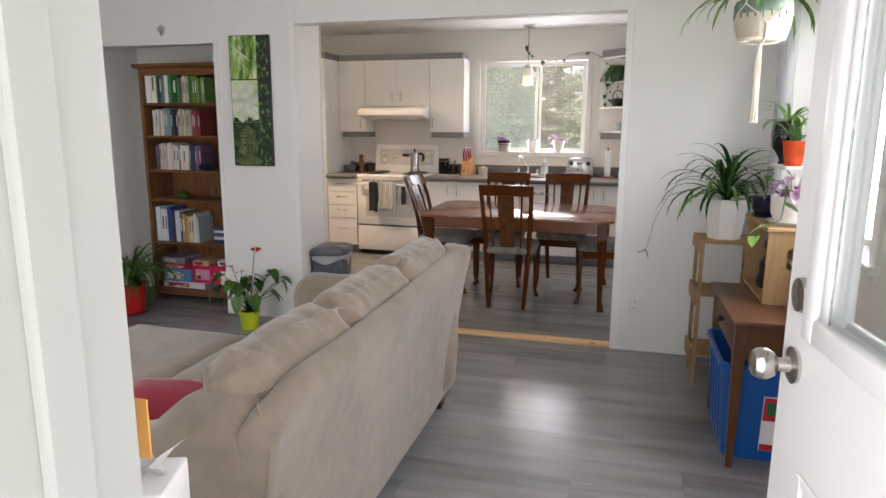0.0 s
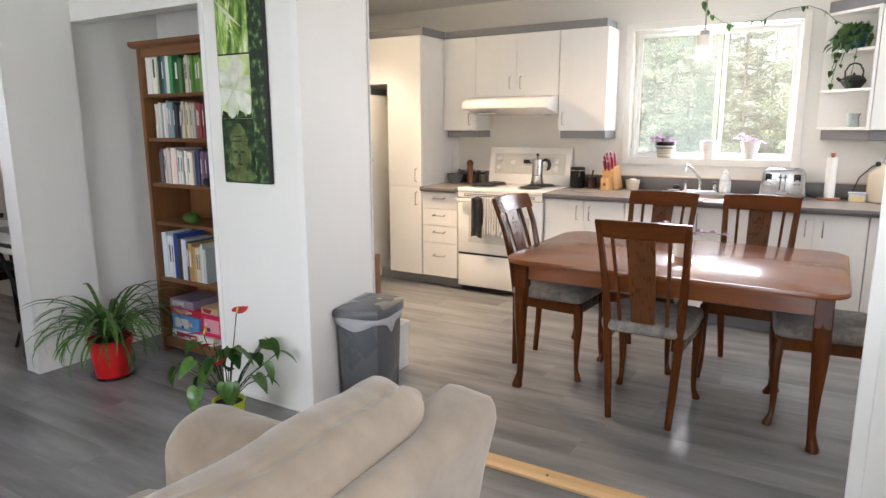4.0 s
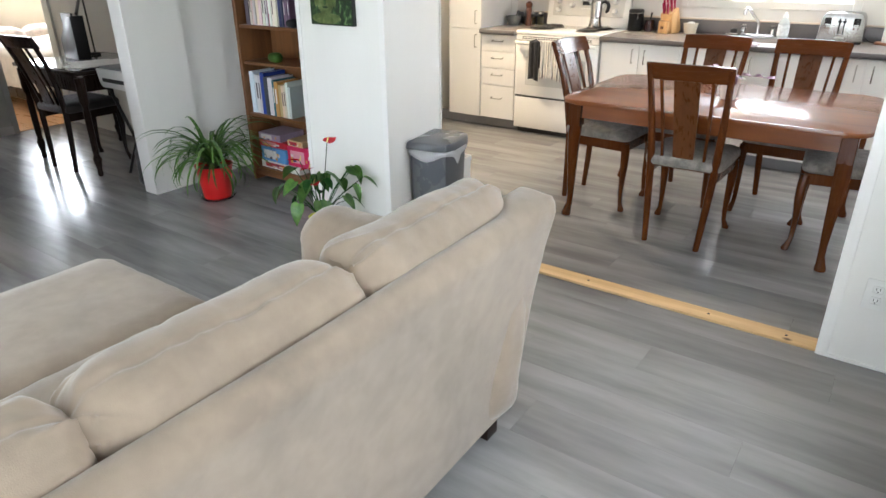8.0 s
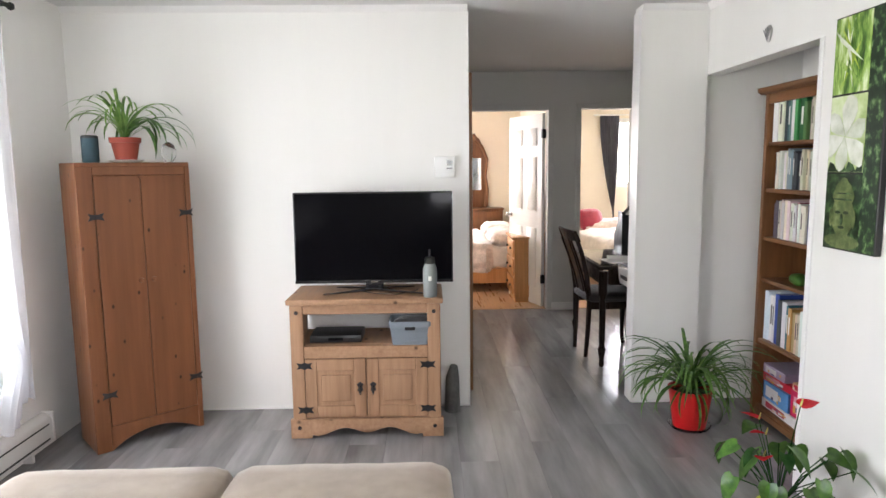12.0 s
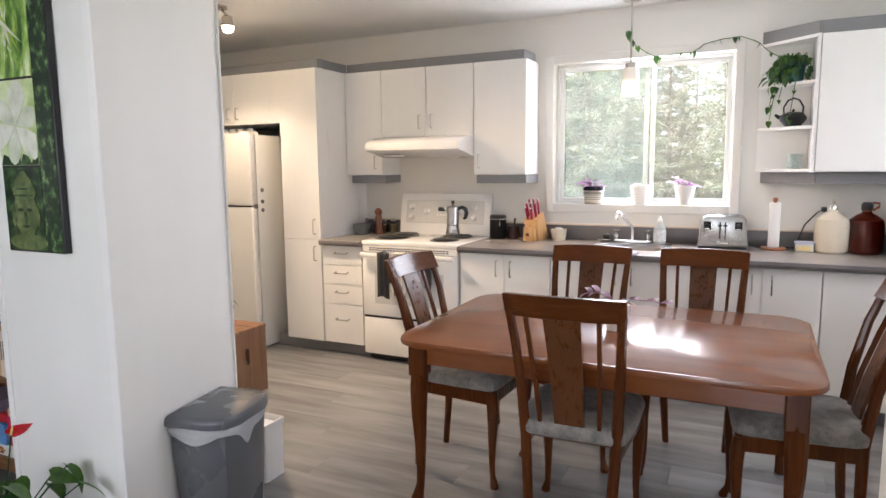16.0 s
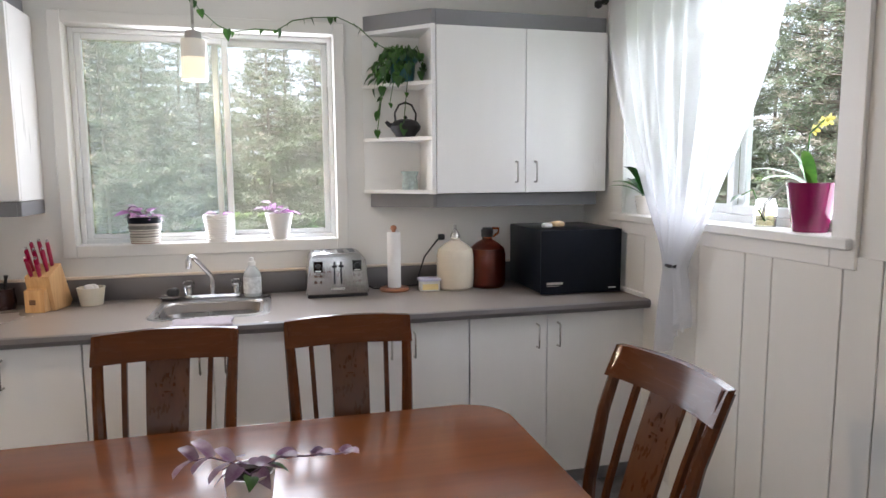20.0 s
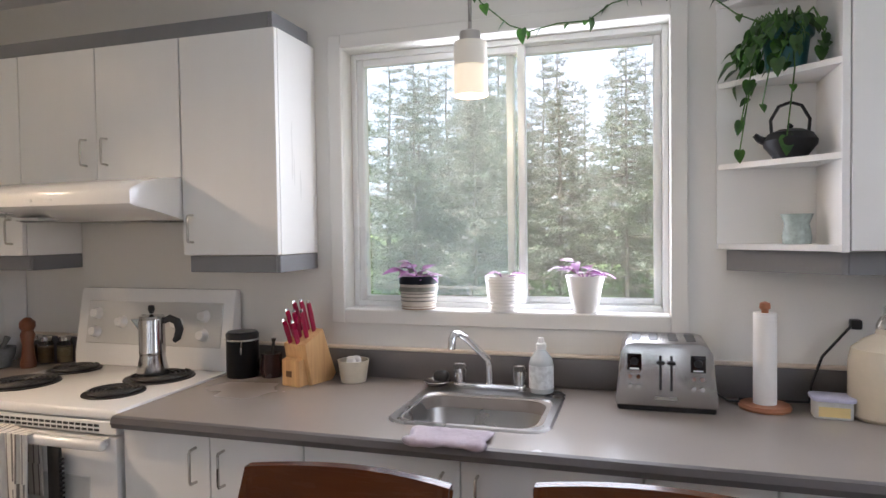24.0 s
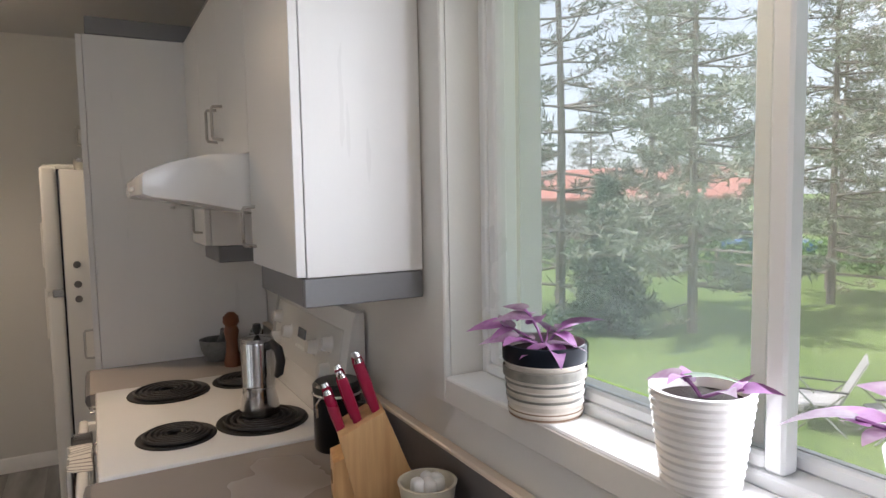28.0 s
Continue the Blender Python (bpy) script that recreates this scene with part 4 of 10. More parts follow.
# open corner shelf
shelf = thing("corner_shelf", "white open corner shelf with slanted front", "shelf", (0.086, YK, 1.347))
corner = [(-0.282, -0.002), (-0.0175, -0.002), (-0.0175, -0.243)]
for z in (0.0, 0.232, 0.468, 0.70):
    part("shelf_board", prism(B(), corner, z, z + 0.016, "z"), CAB, shelf)
part("side_panel", box(B(), -0.0172, 0.0, -0.245, -0.002, -0.002, 0.7175), CAB, shelf)
part("back_panel", box(B(), -0.279, -0.0185, -0.008, -0.0015, 0.0005, 0.7155), CAB, shelf)

# grey strips over and under the wall cabinets
bm = B()
box(bm, -4.02, -2.875, 6.52, 6.536, 2.064, 2.122, 0.002, 1)
box(bm, -2.875, -2.861, 6.52, 6.86, 2.064, 2.122, 0.002, 1)
box(bm, -2.86, -1.545, 6.86, 6.876, 2.064, 2.122, 0.002, 1)
box(bm, -1.545, -1.53, 6.86, YK - 0.003, 2.064, 2.122, 0.002, 1)
box(bm, 0.092, 0.895, 6.872, 6.888, 2.064, 2.13, 0.002, 1)
prism(bm, [(-0.17, YK - 0.004), (-0.187, YK - 0.004), (0.075, 6.872), (0.092, 6.872), (0.092, 6.888)], 2.064, 2.13, "z")
trim_crown = solid("trim_crown_strip", bm, GREY_LAM, "grey laminate strip on top of the wall cabinets", "trim", "structure")
bm = B()
box(bm, -2.845, -2.577, 6.87, 6.886, 1.285, ZU - 0.002, 0.002, 1)
box(bm, -2.577, -2.562, 6.87, YK - 0.003, 1.285, ZU - 0.002, 0.002, 1)
box(bm, -1.85, -1.522, 6.845, 6.861, 1.285, ZU - 0.002, 0.002, 1)
box(bm, -1.522, -1.507, 6.845, YK - 0.003, 1.285, ZU - 0.002, 0.002, 1)
box(bm, 0.10, 0.88, 6.91, 6.926, 1.284, 1.345, 0.002, 1)
prism(bm, [(-0.15, YK - 0.004), (-0.166, YK - 0.004), (0.086, 6.91), (0.10, 6.91), (0.10, 6.926)], 1.284, 1.345, "z")
trim_valance = solid("trim_light_valance", bm, GREY_LAM, "grey laminate light valance under the wall cabinets", "trim", "structure")


# worktop with the sink cut out
def worktop(name, x0, x1, hole, label):
    th = thing(name, label, "worktop", (0, 0, 0))
    y0, y1 = 6.472, YK - 0.002
    bm = B()
    if hole:
        hx0, hx1, hy0, hy1 = hole
        outer = [bm.verts.new((x, y, 0.91)) for x, y in ((x0, y0), (x1, y0), (x1, y1), (x0, y1))]
        pts = rounded_rect(hx0, hx1, hy0, hy1, 0.07, 6)
        inner = [bm.verts.new((x, y, 0.91)) for x, y in pts]
        es = [bm.edges.new((r[i], r[(i + 1) % len(r)])) for r in (outer, inner) for i in range(len(r))]
        bmesh.ops.triangle_fill(bm, use_beauty=True, edges=es)
        ext = bmesh.ops.extrude_face_region(bm, geom=bm.faces[:])
        bmesh.ops.translate(bm, vec=(0, 0, -0.036), verts=[v for v in ext["geom"] if isinstance(v, bmesh.types.BMVert)])
    else:
        box(bm, x0, x1, y0, y1, 0.874, 0.91)
    part("top", bm, COUNTER, th)
    bm = B()
    prism(bm, [(y0, 0.872), (y0 - 0.010, 0.876), (y0 - 0.015, 0.891), (y0 - 0.010, 0.9065), (y0, 0.9102)], x0, x1, "x")
    part("edge", bm, COUNTER_EDGE, th)
    part("backsplash", box(B(), x0, x1, y1 - 0.022, y1, 0.9105, 1.005, 0.003, 2), COUNTER_EDGE, th)
    part("splash_cap", box(B(), x0, x1, y1 - 0.024, y1, 1.005, 1.016, 0.003, 1), paint("cream_cap_strip", (0.66, 0.56, 0.46), 0.4), th)
    return th


worktop("worktop", -2.86, -2.535, None, "short grey laminate worktop beside the stove")
worktop("worktop", -1.822, XR - 0.004, (-1.035, -0.665, 6.62, 6.90), "long grey laminate worktop with sink")
bm = B()
box(bm, XR - 0.026, XR - 0.010, 6.50, YK - 0.03, 0.9105, 0.93, 0.003, 1)
side_cap = solid("trim_worktop_end", bm, TRIM, "cream strip along the worktop's wall end", "trim", "structure")


SPACE = HOME


# ---- dining table and chairs ----
def cabriole(bm, top, foot, r0, knee=0.012):
    """Curved leg from under the apron to a pad foot."""
    (x0, y0, z0), (x1, y1, z1) = top, foot
    ox, oy = (x1 - x0), (y1 - y0)
    pts, rs = [], []
    for f, out, r in ((0, 0, 1.0), (0.12, 0.25, 1.05), (0.3, 0.35, 0.92), (0.55, 0.1, 0.68), (0.75, 0.05, 0.52), (0.86, 0.2, 0.48), (0.93, 0.7, 0.62), (0.97, 1.0, 0.78), (0.99, 1.0, 0.72)):
        pts.append((x0 + ox * out, y0 + oy * out, z0 + (z1 - z0) * f))
        rs.append(r0 * r)
    tube(bm, pts, rs, 10)
    return bm


def dining_table():
    th = thing("dining_table", "glossy cherry-stained dining table with curved legs", "table", (-0.715, 5.56, 0))
    hx, hy, top = 0.765, 0.525, 0.713
    part("tabletop", prism(B(), rounded_rect(-hx, hx, -hy, hy, 0.115, 8), top - 0.026, top, "z", 0.010), CHERRY, th)
    ax, ay = hx - 0.095, hy - 0.095
    for s in (-1, 1):
        part("apron", box(B(), -ax, ax, s * ay - 0.011, s * ay + 0.011, top - 0.115, top - 0.026, 0.002, 1), CHERRY, th)
        part("apron", box(B(), s * ax - 0.011, s * ax + 0.011, -ay + 0.011, ay - 0.011, top - 0.115, top - 0.026, 0.002, 1), CHERRY, th)
    for sx in (-1, 1):
        for sy in (-1, 1):
            bm = B()
            x, y = sx * (ax + 0.008), sy * (ay + 0.008)
            box(bm, x - 0.035, x + 0.035, y - 0.035, y + 0.035, top - 0.16, top - 0.026, 0.004, 1)
            cabriole(bm, (x, y, top - 0.14), (sx * (hx - 0.075), y + sy * 0.015, 0.0), 0.036)
            part("leg", bm, CHERRY_V, th)
    return th


table = dining_table()


def dining_chair(label, CHERRY_V=CHERRY_V, SPLAT=SPLAT, SEATFAB=SEATFAB, group="chairs round the dining table"):
    """Facing +y: raked back with crest, splat and two slim slats, padded seat, two curved front legs."""
    th = thing("dining_chair", label, "chair", group=group)
    for s in (-1, 1):
        bm = B()
        tube(bm, [(s * 0.138, -0.215, 0), (s * 0.150, -0.205, 0.2), (s * 0.162, -0.2, 0.43), (s * 0.172, -0.225, 0.62), (s * 0.182, -0.27, 0.80), (s * 0.192, -0.335, 0.965)], [0.016, 0.019, 0.021, 0.019, 0.017, 0.015], 8)
        part("back_post", bm, CHERRY_V, th)
        part("front_leg", cabriole(B(), (s * 0.180, 0.185, 0.42), (s * 0.196, 0.205, 0.0), 0.025), CHERRY_V, th)
        part("side_rail", prism(B(), [(s * 0.158, -0.2), (s * 0.178, 0.19), (s * 0.196, 0.19), (s * 0.176, -0.2)], 0.375, 0.432, "z"), CHERRY_V, th)
    part("front_rail", box(B(), -0.176, 0.176, 0.180, 0.198, 0.375, 0.432, 0.002, 1), CHERRY_V, th)
    part("back_rail", box(B(), -0.155, 0.155, -0.212, -0.192, 0.43, 0.475, 0.003, 1), SPLAT, th)
    # curved crest
    bm = B()
    n, lo, hi = 10, [], []
    for i in range(n + 1):
        u = 2 * i / n - 1
        x = 0.203 * u
        dy = -0.030 * (1 - u * u)
        for z, y, acc in ((0.892, -0.295, lo), (0.972 + 0.005 * (1 - u * u), -0.333, hi)):
            acc.append((bm.verts.new((x, y + dy - 0.011, z)), bm.verts.new((x, y + dy + 0.011, z))))
    for i in range(n):
        a, b, c, d = lo[i], lo[i + 1], hi[i], hi[i + 1]
        for q in ((a[0], b[0], d[0], c[0]), (a[1], c[1], d[1], b[1]), (c[0], d[0], d[1], c[1]), (a[0], a[1], b[1], b[0])):
            bm.faces.new(q)
    for e in (0, n):
        bm.faces.new((lo[e][0], lo[e][1], hi[e][1], hi[e][0]))
    bmesh.ops.bevel(bm, geom=[e for e in bm.edges if e.calc_face_angle(0) > 0.9], offset=0.004, segments=2, affect="EDGES")
    part("crest_rail", bm, CHERRY_H if CHERRY_V is not DARKWOOD else DARKWOOD, th)

    def upright(x0, x1, w0, w1, d):
        bm = B()
        rows = []
        for f in (0, 0.35, 0.7, 1.0):
            z = 0.47 + f * 0.425
            y = -0.203 - 0.028 * f - 0.088 * f * f - 0.024 * math.sin(f * 2.2)
            x, w = x0 + (x1 - x0) * f, w0 + (w1 - w0) * f
            rows.append([bm.verts.new((x + a * w, y + b * d, z)) for a, b in ((-1, -1), (1, -1), (1, 1), (-1, 1))])
        for a, b in zip(rows, rows[1:]):
            for k in range(4):
                bm.faces.new((a[k], a[(k + 1) % 4], b[(k + 1) % 4], b[k]))
        bm.faces.new(rows[0])
        bm.faces.new(rows[-1][::-1])
        return bm
    sp = part("splat", upright(0, 0, 0.052, 0.062, 0.006), SPLAT, th, "wide figured veneer splat")
    bm = B()
    for k, (x, z, w, h) in enumerate(((0, 0.845, 0.010, 0.016), (-0.018, 0.818, 0.008, 0.010), (0.018, 0.818, 0.008, 0.010), (0, 0.80, 0.022, 0.004), (-0.012, 0.79, 0.006, 0.008), (0.012, 0.79, 0.006, 0.008))):
        f = (z - 0.47) / 0.425
        y = -0.203 - 0.028 * f - 0.088 * f * f - 0.024 * math.sin(f * 2.2)
        box(bm, x - w / 2, x + w / 2, y + 0.005, y + 0.009, z - h / 2, z + h / 2, 0.001, 1)
    part("carving", bm, CHERRY_V, sp)
    for s in (-1, 1):
        part("slat", upright(s * 0.105, s * 0.122, 0.007, 0.0075, 0.008), CHERRY_V, th)
    bm = B()
    cushion(bm, (0, -0.005, 0.462), (0.205, 0.212, 0.034), 0.030, 10, 0.014, 0.002, 3.0)
    for v in bm.verts:
        if v.co.y < 0:
            v.co.x *= 1 + 0.28 * v.co.y
    part("seat_cushion", bm, SEATFAB, th, "grey patterned fabric seat")
    return th


chair = dining_chair("dark cherry dining chair with grey fabric seat, pulled to the table")
chair.matrix_world = pose(-0.745, 5.22, 0, 0, 0, 1)
copy_thing(chair, pose(-0.945, 5.90, 0, 0, 0, 180))
copy_thing(chair, pose(-0.405, 5.94, 0, 0, 0, 179))
copy_thing(chair, pose(-1.345, 5.55, 0, 0, 0, -93))
copy_thing(chair, pose(-0.03, 5.51, 0, 0, 0, 95))


# ---- sofa ----
def sofa():
    th = thing("sofa", "beige microfibre sofa with loose back cushions and a footrest", "sofa", (0, 0, 0))
    # back shell, leaning out a little to the top, swelling at the far end
    bm = B()
    y0, y1 = 1.33, 3.265
    prof = [(-0.715, 0.07), (-0.700, 0.25), (-0.680, 0.46), (-0.655, 0.64), (-0.638, 0.718), (-0.632, 0.750), (-0.637, 0.774), (-0.650, 0.792), (-0.668, 0.801), (-0.692, 0.800), (-0.716, 0.78), (-0.76, 0.70), (-0.80, 0.40), (-0.81, 0.07)]
    mid = (-0.735, 0.45)
    rows = []
    n = 72
    for i in range(n + 1):
        f = i / n
        y = y0 + (y1 - y0) * (0.5 - 0.5 * math.cos(math.pi * f))
        edge = min(y - y0, y1 - y)
        pinch = 1 - math.sqrt(max(0.0, 1 - (1 - min(1.0, edge / 0.045)) ** 2))
        swell = max(0.0, min(1.0, (y - 3.02) / 0.14)) ** 2 * (3 - 2 * max(0.0, min(1.0, (y - 3.02) / 0.14)))
        row = []
        for k, (x, z) in enumerate(prof):
            up = z / 0.8
            high = max(0.0, (z - 0.45) / 0.4)
            yy = y + 0.045 * up * f + 0.045 * up * (1 - f)
            w = 0.005 * noise.noise(Vector((yy * 3.1, z * 4.2, 1.7)))
            px = x + w + swell * high * (0.012 if k < 8 else -0.06)
            pz = z + 0.010 * math.sin(yy * 2.4) * up + swell * high * 0.012 - 0.06 * high * max(0.0, (1.56 - yy) / 0.2)
            row.append(bm.verts.new((px + (mid[0] - px) * pinch * 0.5, yy, pz + (mid[1] - pz) * pinch * 0.10)))
        rows.append(row)
    for a, b in zip(rows, rows[1:]):
        for k in range(len(prof)):
            bm.faces.new((a[k], a[(k + 1) % len(prof)], b[(k + 1) % len(prof)], b[k]))
    bm.faces.new(rows[0][::-1])
    bm.faces.new(rows[-1])
    sb_ = part("back", bm, SOFA, th, "", sharp=70)
    part("piping", tube(B(), [(-0.688, 1.352, 0.12), (-0.670, 1.366, 0.40), (-0.655, 1.382, 0.62), (-0.655, 1.392, 0.71), (-0.690, 1.402, 0.775)], 0.004, 6), SOFA, sb_)
    part("base", cushion(B(), (-1.16, 2.30, 0.21), (0.31, 0.78, 0.14), 0.03, 8), SOFA, th)
    for k, (a, b) in enumerate(((1.56, 2.04), (2.045, 2.545), (2.55, 3.04))):
        c = (a + b) / 2
        part("seat_cushion", cushion(B(), (-1.19, c, 0.40), (0.33, (b - a) / 2, 0.075), 0.05, 14, 0.03, 0.006, k * 3.1), SOFA, th)
    for k, (a, b, dz) in enumerate(((1.44, 1.985, -0.006), (1.98, 2.57, 0.0), (2.565, 3.190, 0.010))):
        c, hy = (a + b) / 2, (b - a) / 2
        m = Matrix.Translation((-0.818, c, 0.650)) @ Matrix.Rotation(radians(8), 4, "Y")
        bm = cushion(B(), (0, 0, 0), (0.098, hy + 0.006, 0.205 + dz), 0.085, 46, 0.022, 0.006, k * 5.3 + 1)
        for v in bm.verts:
            x, y, z = v.co
            if z > 0:
                # a long seam along the crown with short gathers across it
                at = x - 0.012 - 0.008 * math.sin(y * 6 + k)
                top = min(1.0, z / 0.12)
                pull = 1 - abs(noise.noise(Vector((at * 5, y * 15 + k * 7, 0.3))))
                v.co.z += top * (0.007 * math.exp(-(at / 0.040) ** 2) * (pull ** 5 - 0.45) - 0.006 * math.exp(-(at / 0.008) ** 2))
            # gathers at the ends and one soft dent
            e = max(0.0, abs(y) / hy - 0.55) / 0.45
            g = 1 - abs(noise.noise(Vector((x * 9, y * 4 + k, z * 13))))
            v.co += Vector((x, 0, z)).normalized() * (0.030 * e * e * (g ** 6 - 0.5) + 0.010 * noise.noise(Vector((x * 3, y * 5 + k * 4, z * 4))))
        part("back_cushion", bm, SOFA, th, "", m, sharp=80)
    for y, s in ((1.475, -1), (3.155, 1)):
        bm = B()
        cushion(bm, (-1.11, y, 0.345), (0.425, 0.115, 0.285), 0.108, 22, 0.03, 0.008, y)
        for v in bm.verts:
            f = max(0, v.co.z - 0.3) / 0.3
            v.co.y += s * 0.02 * f
            if s < 0:
                u = max(0.0, min(1.0, (v.co.x + 1.08) / 0.24))
                v.co.z += 0.135 * min(1.0, f) * u * u * (3 - 2 * u)
        part("arm", bm, SOFA, th, sharp=80)
    for k, (a, b) in enumerate(((1.24, 1.985), (1.995, 2.725))):
        part("footrest", cushion(B(), (-1.845, (a + b) / 2, 0.36), (0.325, (b - a) / 2, 0.088), 0.06, 12, 0.022, 0.006, 9 + k), SOFA, th, "", sharp=60)
        part("footrest_base", box(B(), -2.02, -1.56, a + 0.1, b - 0.1, 0.0, 0.29, 0.02, 2), SOFA, th)
    for x in (-0.76, -1.40):
        for y in (1.45, 3.13):
            part("foot", prism(B(), [(x - 0.035, y - 0.03), (x + 0.03, y - 0.03), (x + 0.03, y + 0.03), (x - 0.035, y + 0.03)], 0, 0.075, "z", 0.004), DARKWOOD, th, "black wooden foot")
    return th


sofa()


def pillow(at, rot, size, mat, label):
    bm = B()
    cushion(bm, (0, 0, 0), (size, size * 0.95, 0.055), 0.05, 12, 0.05, 0.008, at[0])
    return solid("pillow", bm, mat, label, "cushion", m=pose(*at, *rot), sharp=70)


pillow((-1.15, 1.66, 0.5), (48, 8, 18), 0.155, REDFAB, "crimson velvet cushion against the sofa arm")
pillow((-1.04, 2.87, 0.505), (-22, 20, 6), 0.135, REDFAB, "crimson cushion by the far sofa arm")


# ---- television stand and television ----
def tv_stand():
    th = thing("tv_stand", "rustic pine television stand with iron hinges", "tv stand", (-3.38, 2.3175, 0), 90)
    # local: x along the front, -y towards the room
    w, d, h = 0.40, 0.41, 0.765
    part("top", box(B(), -w - 0.015, w + 0.015, -0.02, d, h - 0.03, h, 0.008, 2), PINE_TV, th)
    for s in (-1, 1):
        sd = part("side", box(B(), s * w - (0.07 if s > 0 else 0), s * w + (0.07 if s < 0 else 0), 0.004, 0.05, 0.1, h - 0.03, 0.004, 1), PINE_TV_V, th)
        part("side_board", box(B(), s * w - (0.02 if s > 0 else 0), s * w + (0.02 if s < 0 else 0), 0.05, d - 0.01, 0.03, h - 0.03, 0.002, 1), PINE_TV_V, th)
        for z in (h - 0.075,):
            part("stud", lathe(B(), [(0.001, 0.008), (0.008, 0.006), (0.011, 0.0)], seg=10), IRON, sd, "", Matrix.Translation((s * (w - 0.035), 0.004, z)) @ Matrix.Rotation(radians(90), 4, "X"))
    part("top_rail", box(B(), -w + 0.07, w - 0.07, 0.008, 0.05, h - 0.085, h - 0.03, 0.003, 1), PINE_TV, th)
    part("mid_rail", box(B(), -w + 0.07, w - 0.07, 0.006, 0.05, 0.44, 0.505, 0.003, 1), PINE_TV, th)
    part("shelf", box(B(), -w + 0.02, w - 0.02, 0.05, d - 0.02, 0.488, 0.506), PINE_TV, th)
    part("bottom_board", box(B(), -w + 0.02, w - 0.02, 0.05, d - 0.02, 0.09, 0.11), PINE_TV, th)
    part("back_board", box(B(), -w + 0.02, w - 0.02, d - 0.016, d - 0.006, 0.06, 0.44), PINE_TV, th)
    # plinth with a scalloped lower edge
    pts = [(-w - 0.012, 0.0), (-w - 0.012, 0.105), (w + 0.012, 0.105), (w + 0.012, 0.0), (w - 0.10, 0.0)]
    for i in range(17):
        u = 1 - 2 * i / 16
        x = u * (w - 0.10)
        pts.append((x, 0.045 - 0.022 * abs(u) ** 3 - 0.018 * math.cos(u * 7.5) * (abs(u) < 0.92)))
    pts.append((-(w - 0.10), 0.0))
    part("plinth", prism(B(), pts, -0.010, 0.02, "y", 0.003), PINE_TV, th)
    for s in (-1, 1):
        part("stud", lathe(B(), [(0.001, 0.008), (0.008, 0.006), (0.011, 0.0)], seg=10), IRON, th, "", Matrix.Translation((s * (w - 0.035), -0.010, 0.06)) @ Matrix.Rotation(radians(90), 4, "X"))
    for s in (-1, 1):
        x0, x1 = sorted((s * 0.003, s * (w - 0.072)))
        bm = B()
        f = 0.062
        for a, b, c, e in ((x0, x0 + f, 0.11, 0.436), (x1 - f, x1, 0.11, 0.436), (x0 + f, x1 - f, 0.37, 0.436), (x0 + f, x1 - f, 0.11, 0.175)):
            box(bm, a, b, 0.006, 0.03, c, e, 0.003, 1)
        dr = part("door", bm, PINE_TV_V, th)
        part("door_panel", box(B(), x0 + f - 0.004, x1 - f + 0.004, 0.014, 0.026, 0.172, 0.374, 0.001, 1), PINE_TV_V, dr)
        part("raised_field", box(B(), x0 + f + 0.022, x1 - f - 0.022, 0.009, 0.016, 0.20, 0.346, 0.006, 2), PINE_TV_V, dr)
        kx = s * 0.035
        pl = prism(B(), [(kx - 0.016, 0.262), (kx, 0.252), (kx + 0.016, 0.262), (kx + 0.010, 0.278), (kx + 0.018, 0.296), (kx, 0.308), (kx - 0.018, 0.296), (kx - 0.010, 0.278)], 0.0, 0.006, "y")
        part("handle", lathe(pl, [(0.001, 0.0), (0.006, 0.0)], (kx, 0, 0.24), 4) and tube(pl, [(kx, 0.0, 0.285), (kx, -0.014, 0.282), (kx, -0.016, 0.255), (kx, -0.004, 0.25)], 0.006, 8), IRON, dr, "black iron drop handle")
        for z in (0.155, 0.40):
            hx = s * (w - 0.07)
            bm = B()
            prism(bm, [(hx - 0.042, z + 0.018), (hx - 0.03, z), (hx - 0.042, z - 0.018), (hx - 0.016, z - 0.012), (hx, z - 0.020), (hx + 0.016, z - 0.012), (hx + 0.042, z - 0.018), (hx + 0.03, z), (hx + 0.042, z + 0.018), (hx + 0.016, z + 0.012), (hx, z + 0.020), (hx - 0.016, z + 0.012)], 0.0, 0.0055, "y")
            part("hinge", bm, IRON, dr, "black iron butterfly hinge")
    return th


tv_stand()


def television():
    th = thing("television", "flat black television, switched off, on its stand", "television", (-3.585, 2.355, 0.765), 90)
    w, z0, z1 = 0.44, 0.047, 0.553
    part("housing", box(B(), -w, w, 0.004, 0.04, z0, z1, 0.006, 2), BLACK, th)
    part("screen", box(B(), -w + 0.008, w - 0.008, -0.001, 0.006, z0 + 0.016, z1 - 0.008, 0.001, 1), SCREEN, th)
    part("bezel", box(B(), -w, w, -0.003, 0.006, z0, z0 + 0.014, 0.002, 1), BLACK_GLOSS, th)
    part("badge", box(B(), -0.02, 0.02, -0.0042, -0.002, z0 + 0.003, z0 + 0.011), NICKEL, th)
    part("back_bulge", cushion(B(), (0, 0.055, 0.26), (0.26, 0.03, 0.14), 0.02, 6), BLACK, th)
    part("neck", box(B(), -0.05, 0.05, 0.0, 0.03, 0.012, 0.07, 0.005, 2), BLACK_GLOSS, th)
    for s in (-1, 1):
        part("stand_leg", tube(B(), [(0, 0.0, 0.015), (s * 0.10, -0.06, 0.012), (s * 0.27, -0.12, 0.008)], [0.016, 0.013, 0.007], 8, 0.5), BLACK_GLOSS, th)
        part("stand_leg", tube(B(), [(0, 0.02, 0.015), (s * 0.12, 0.07, 0.01), (s * 0.22, 0.09, 0.008)], [0.014, 0.011, 0.007], 8, 0.5), BLACK_GLOSS, th)
    return th


television()


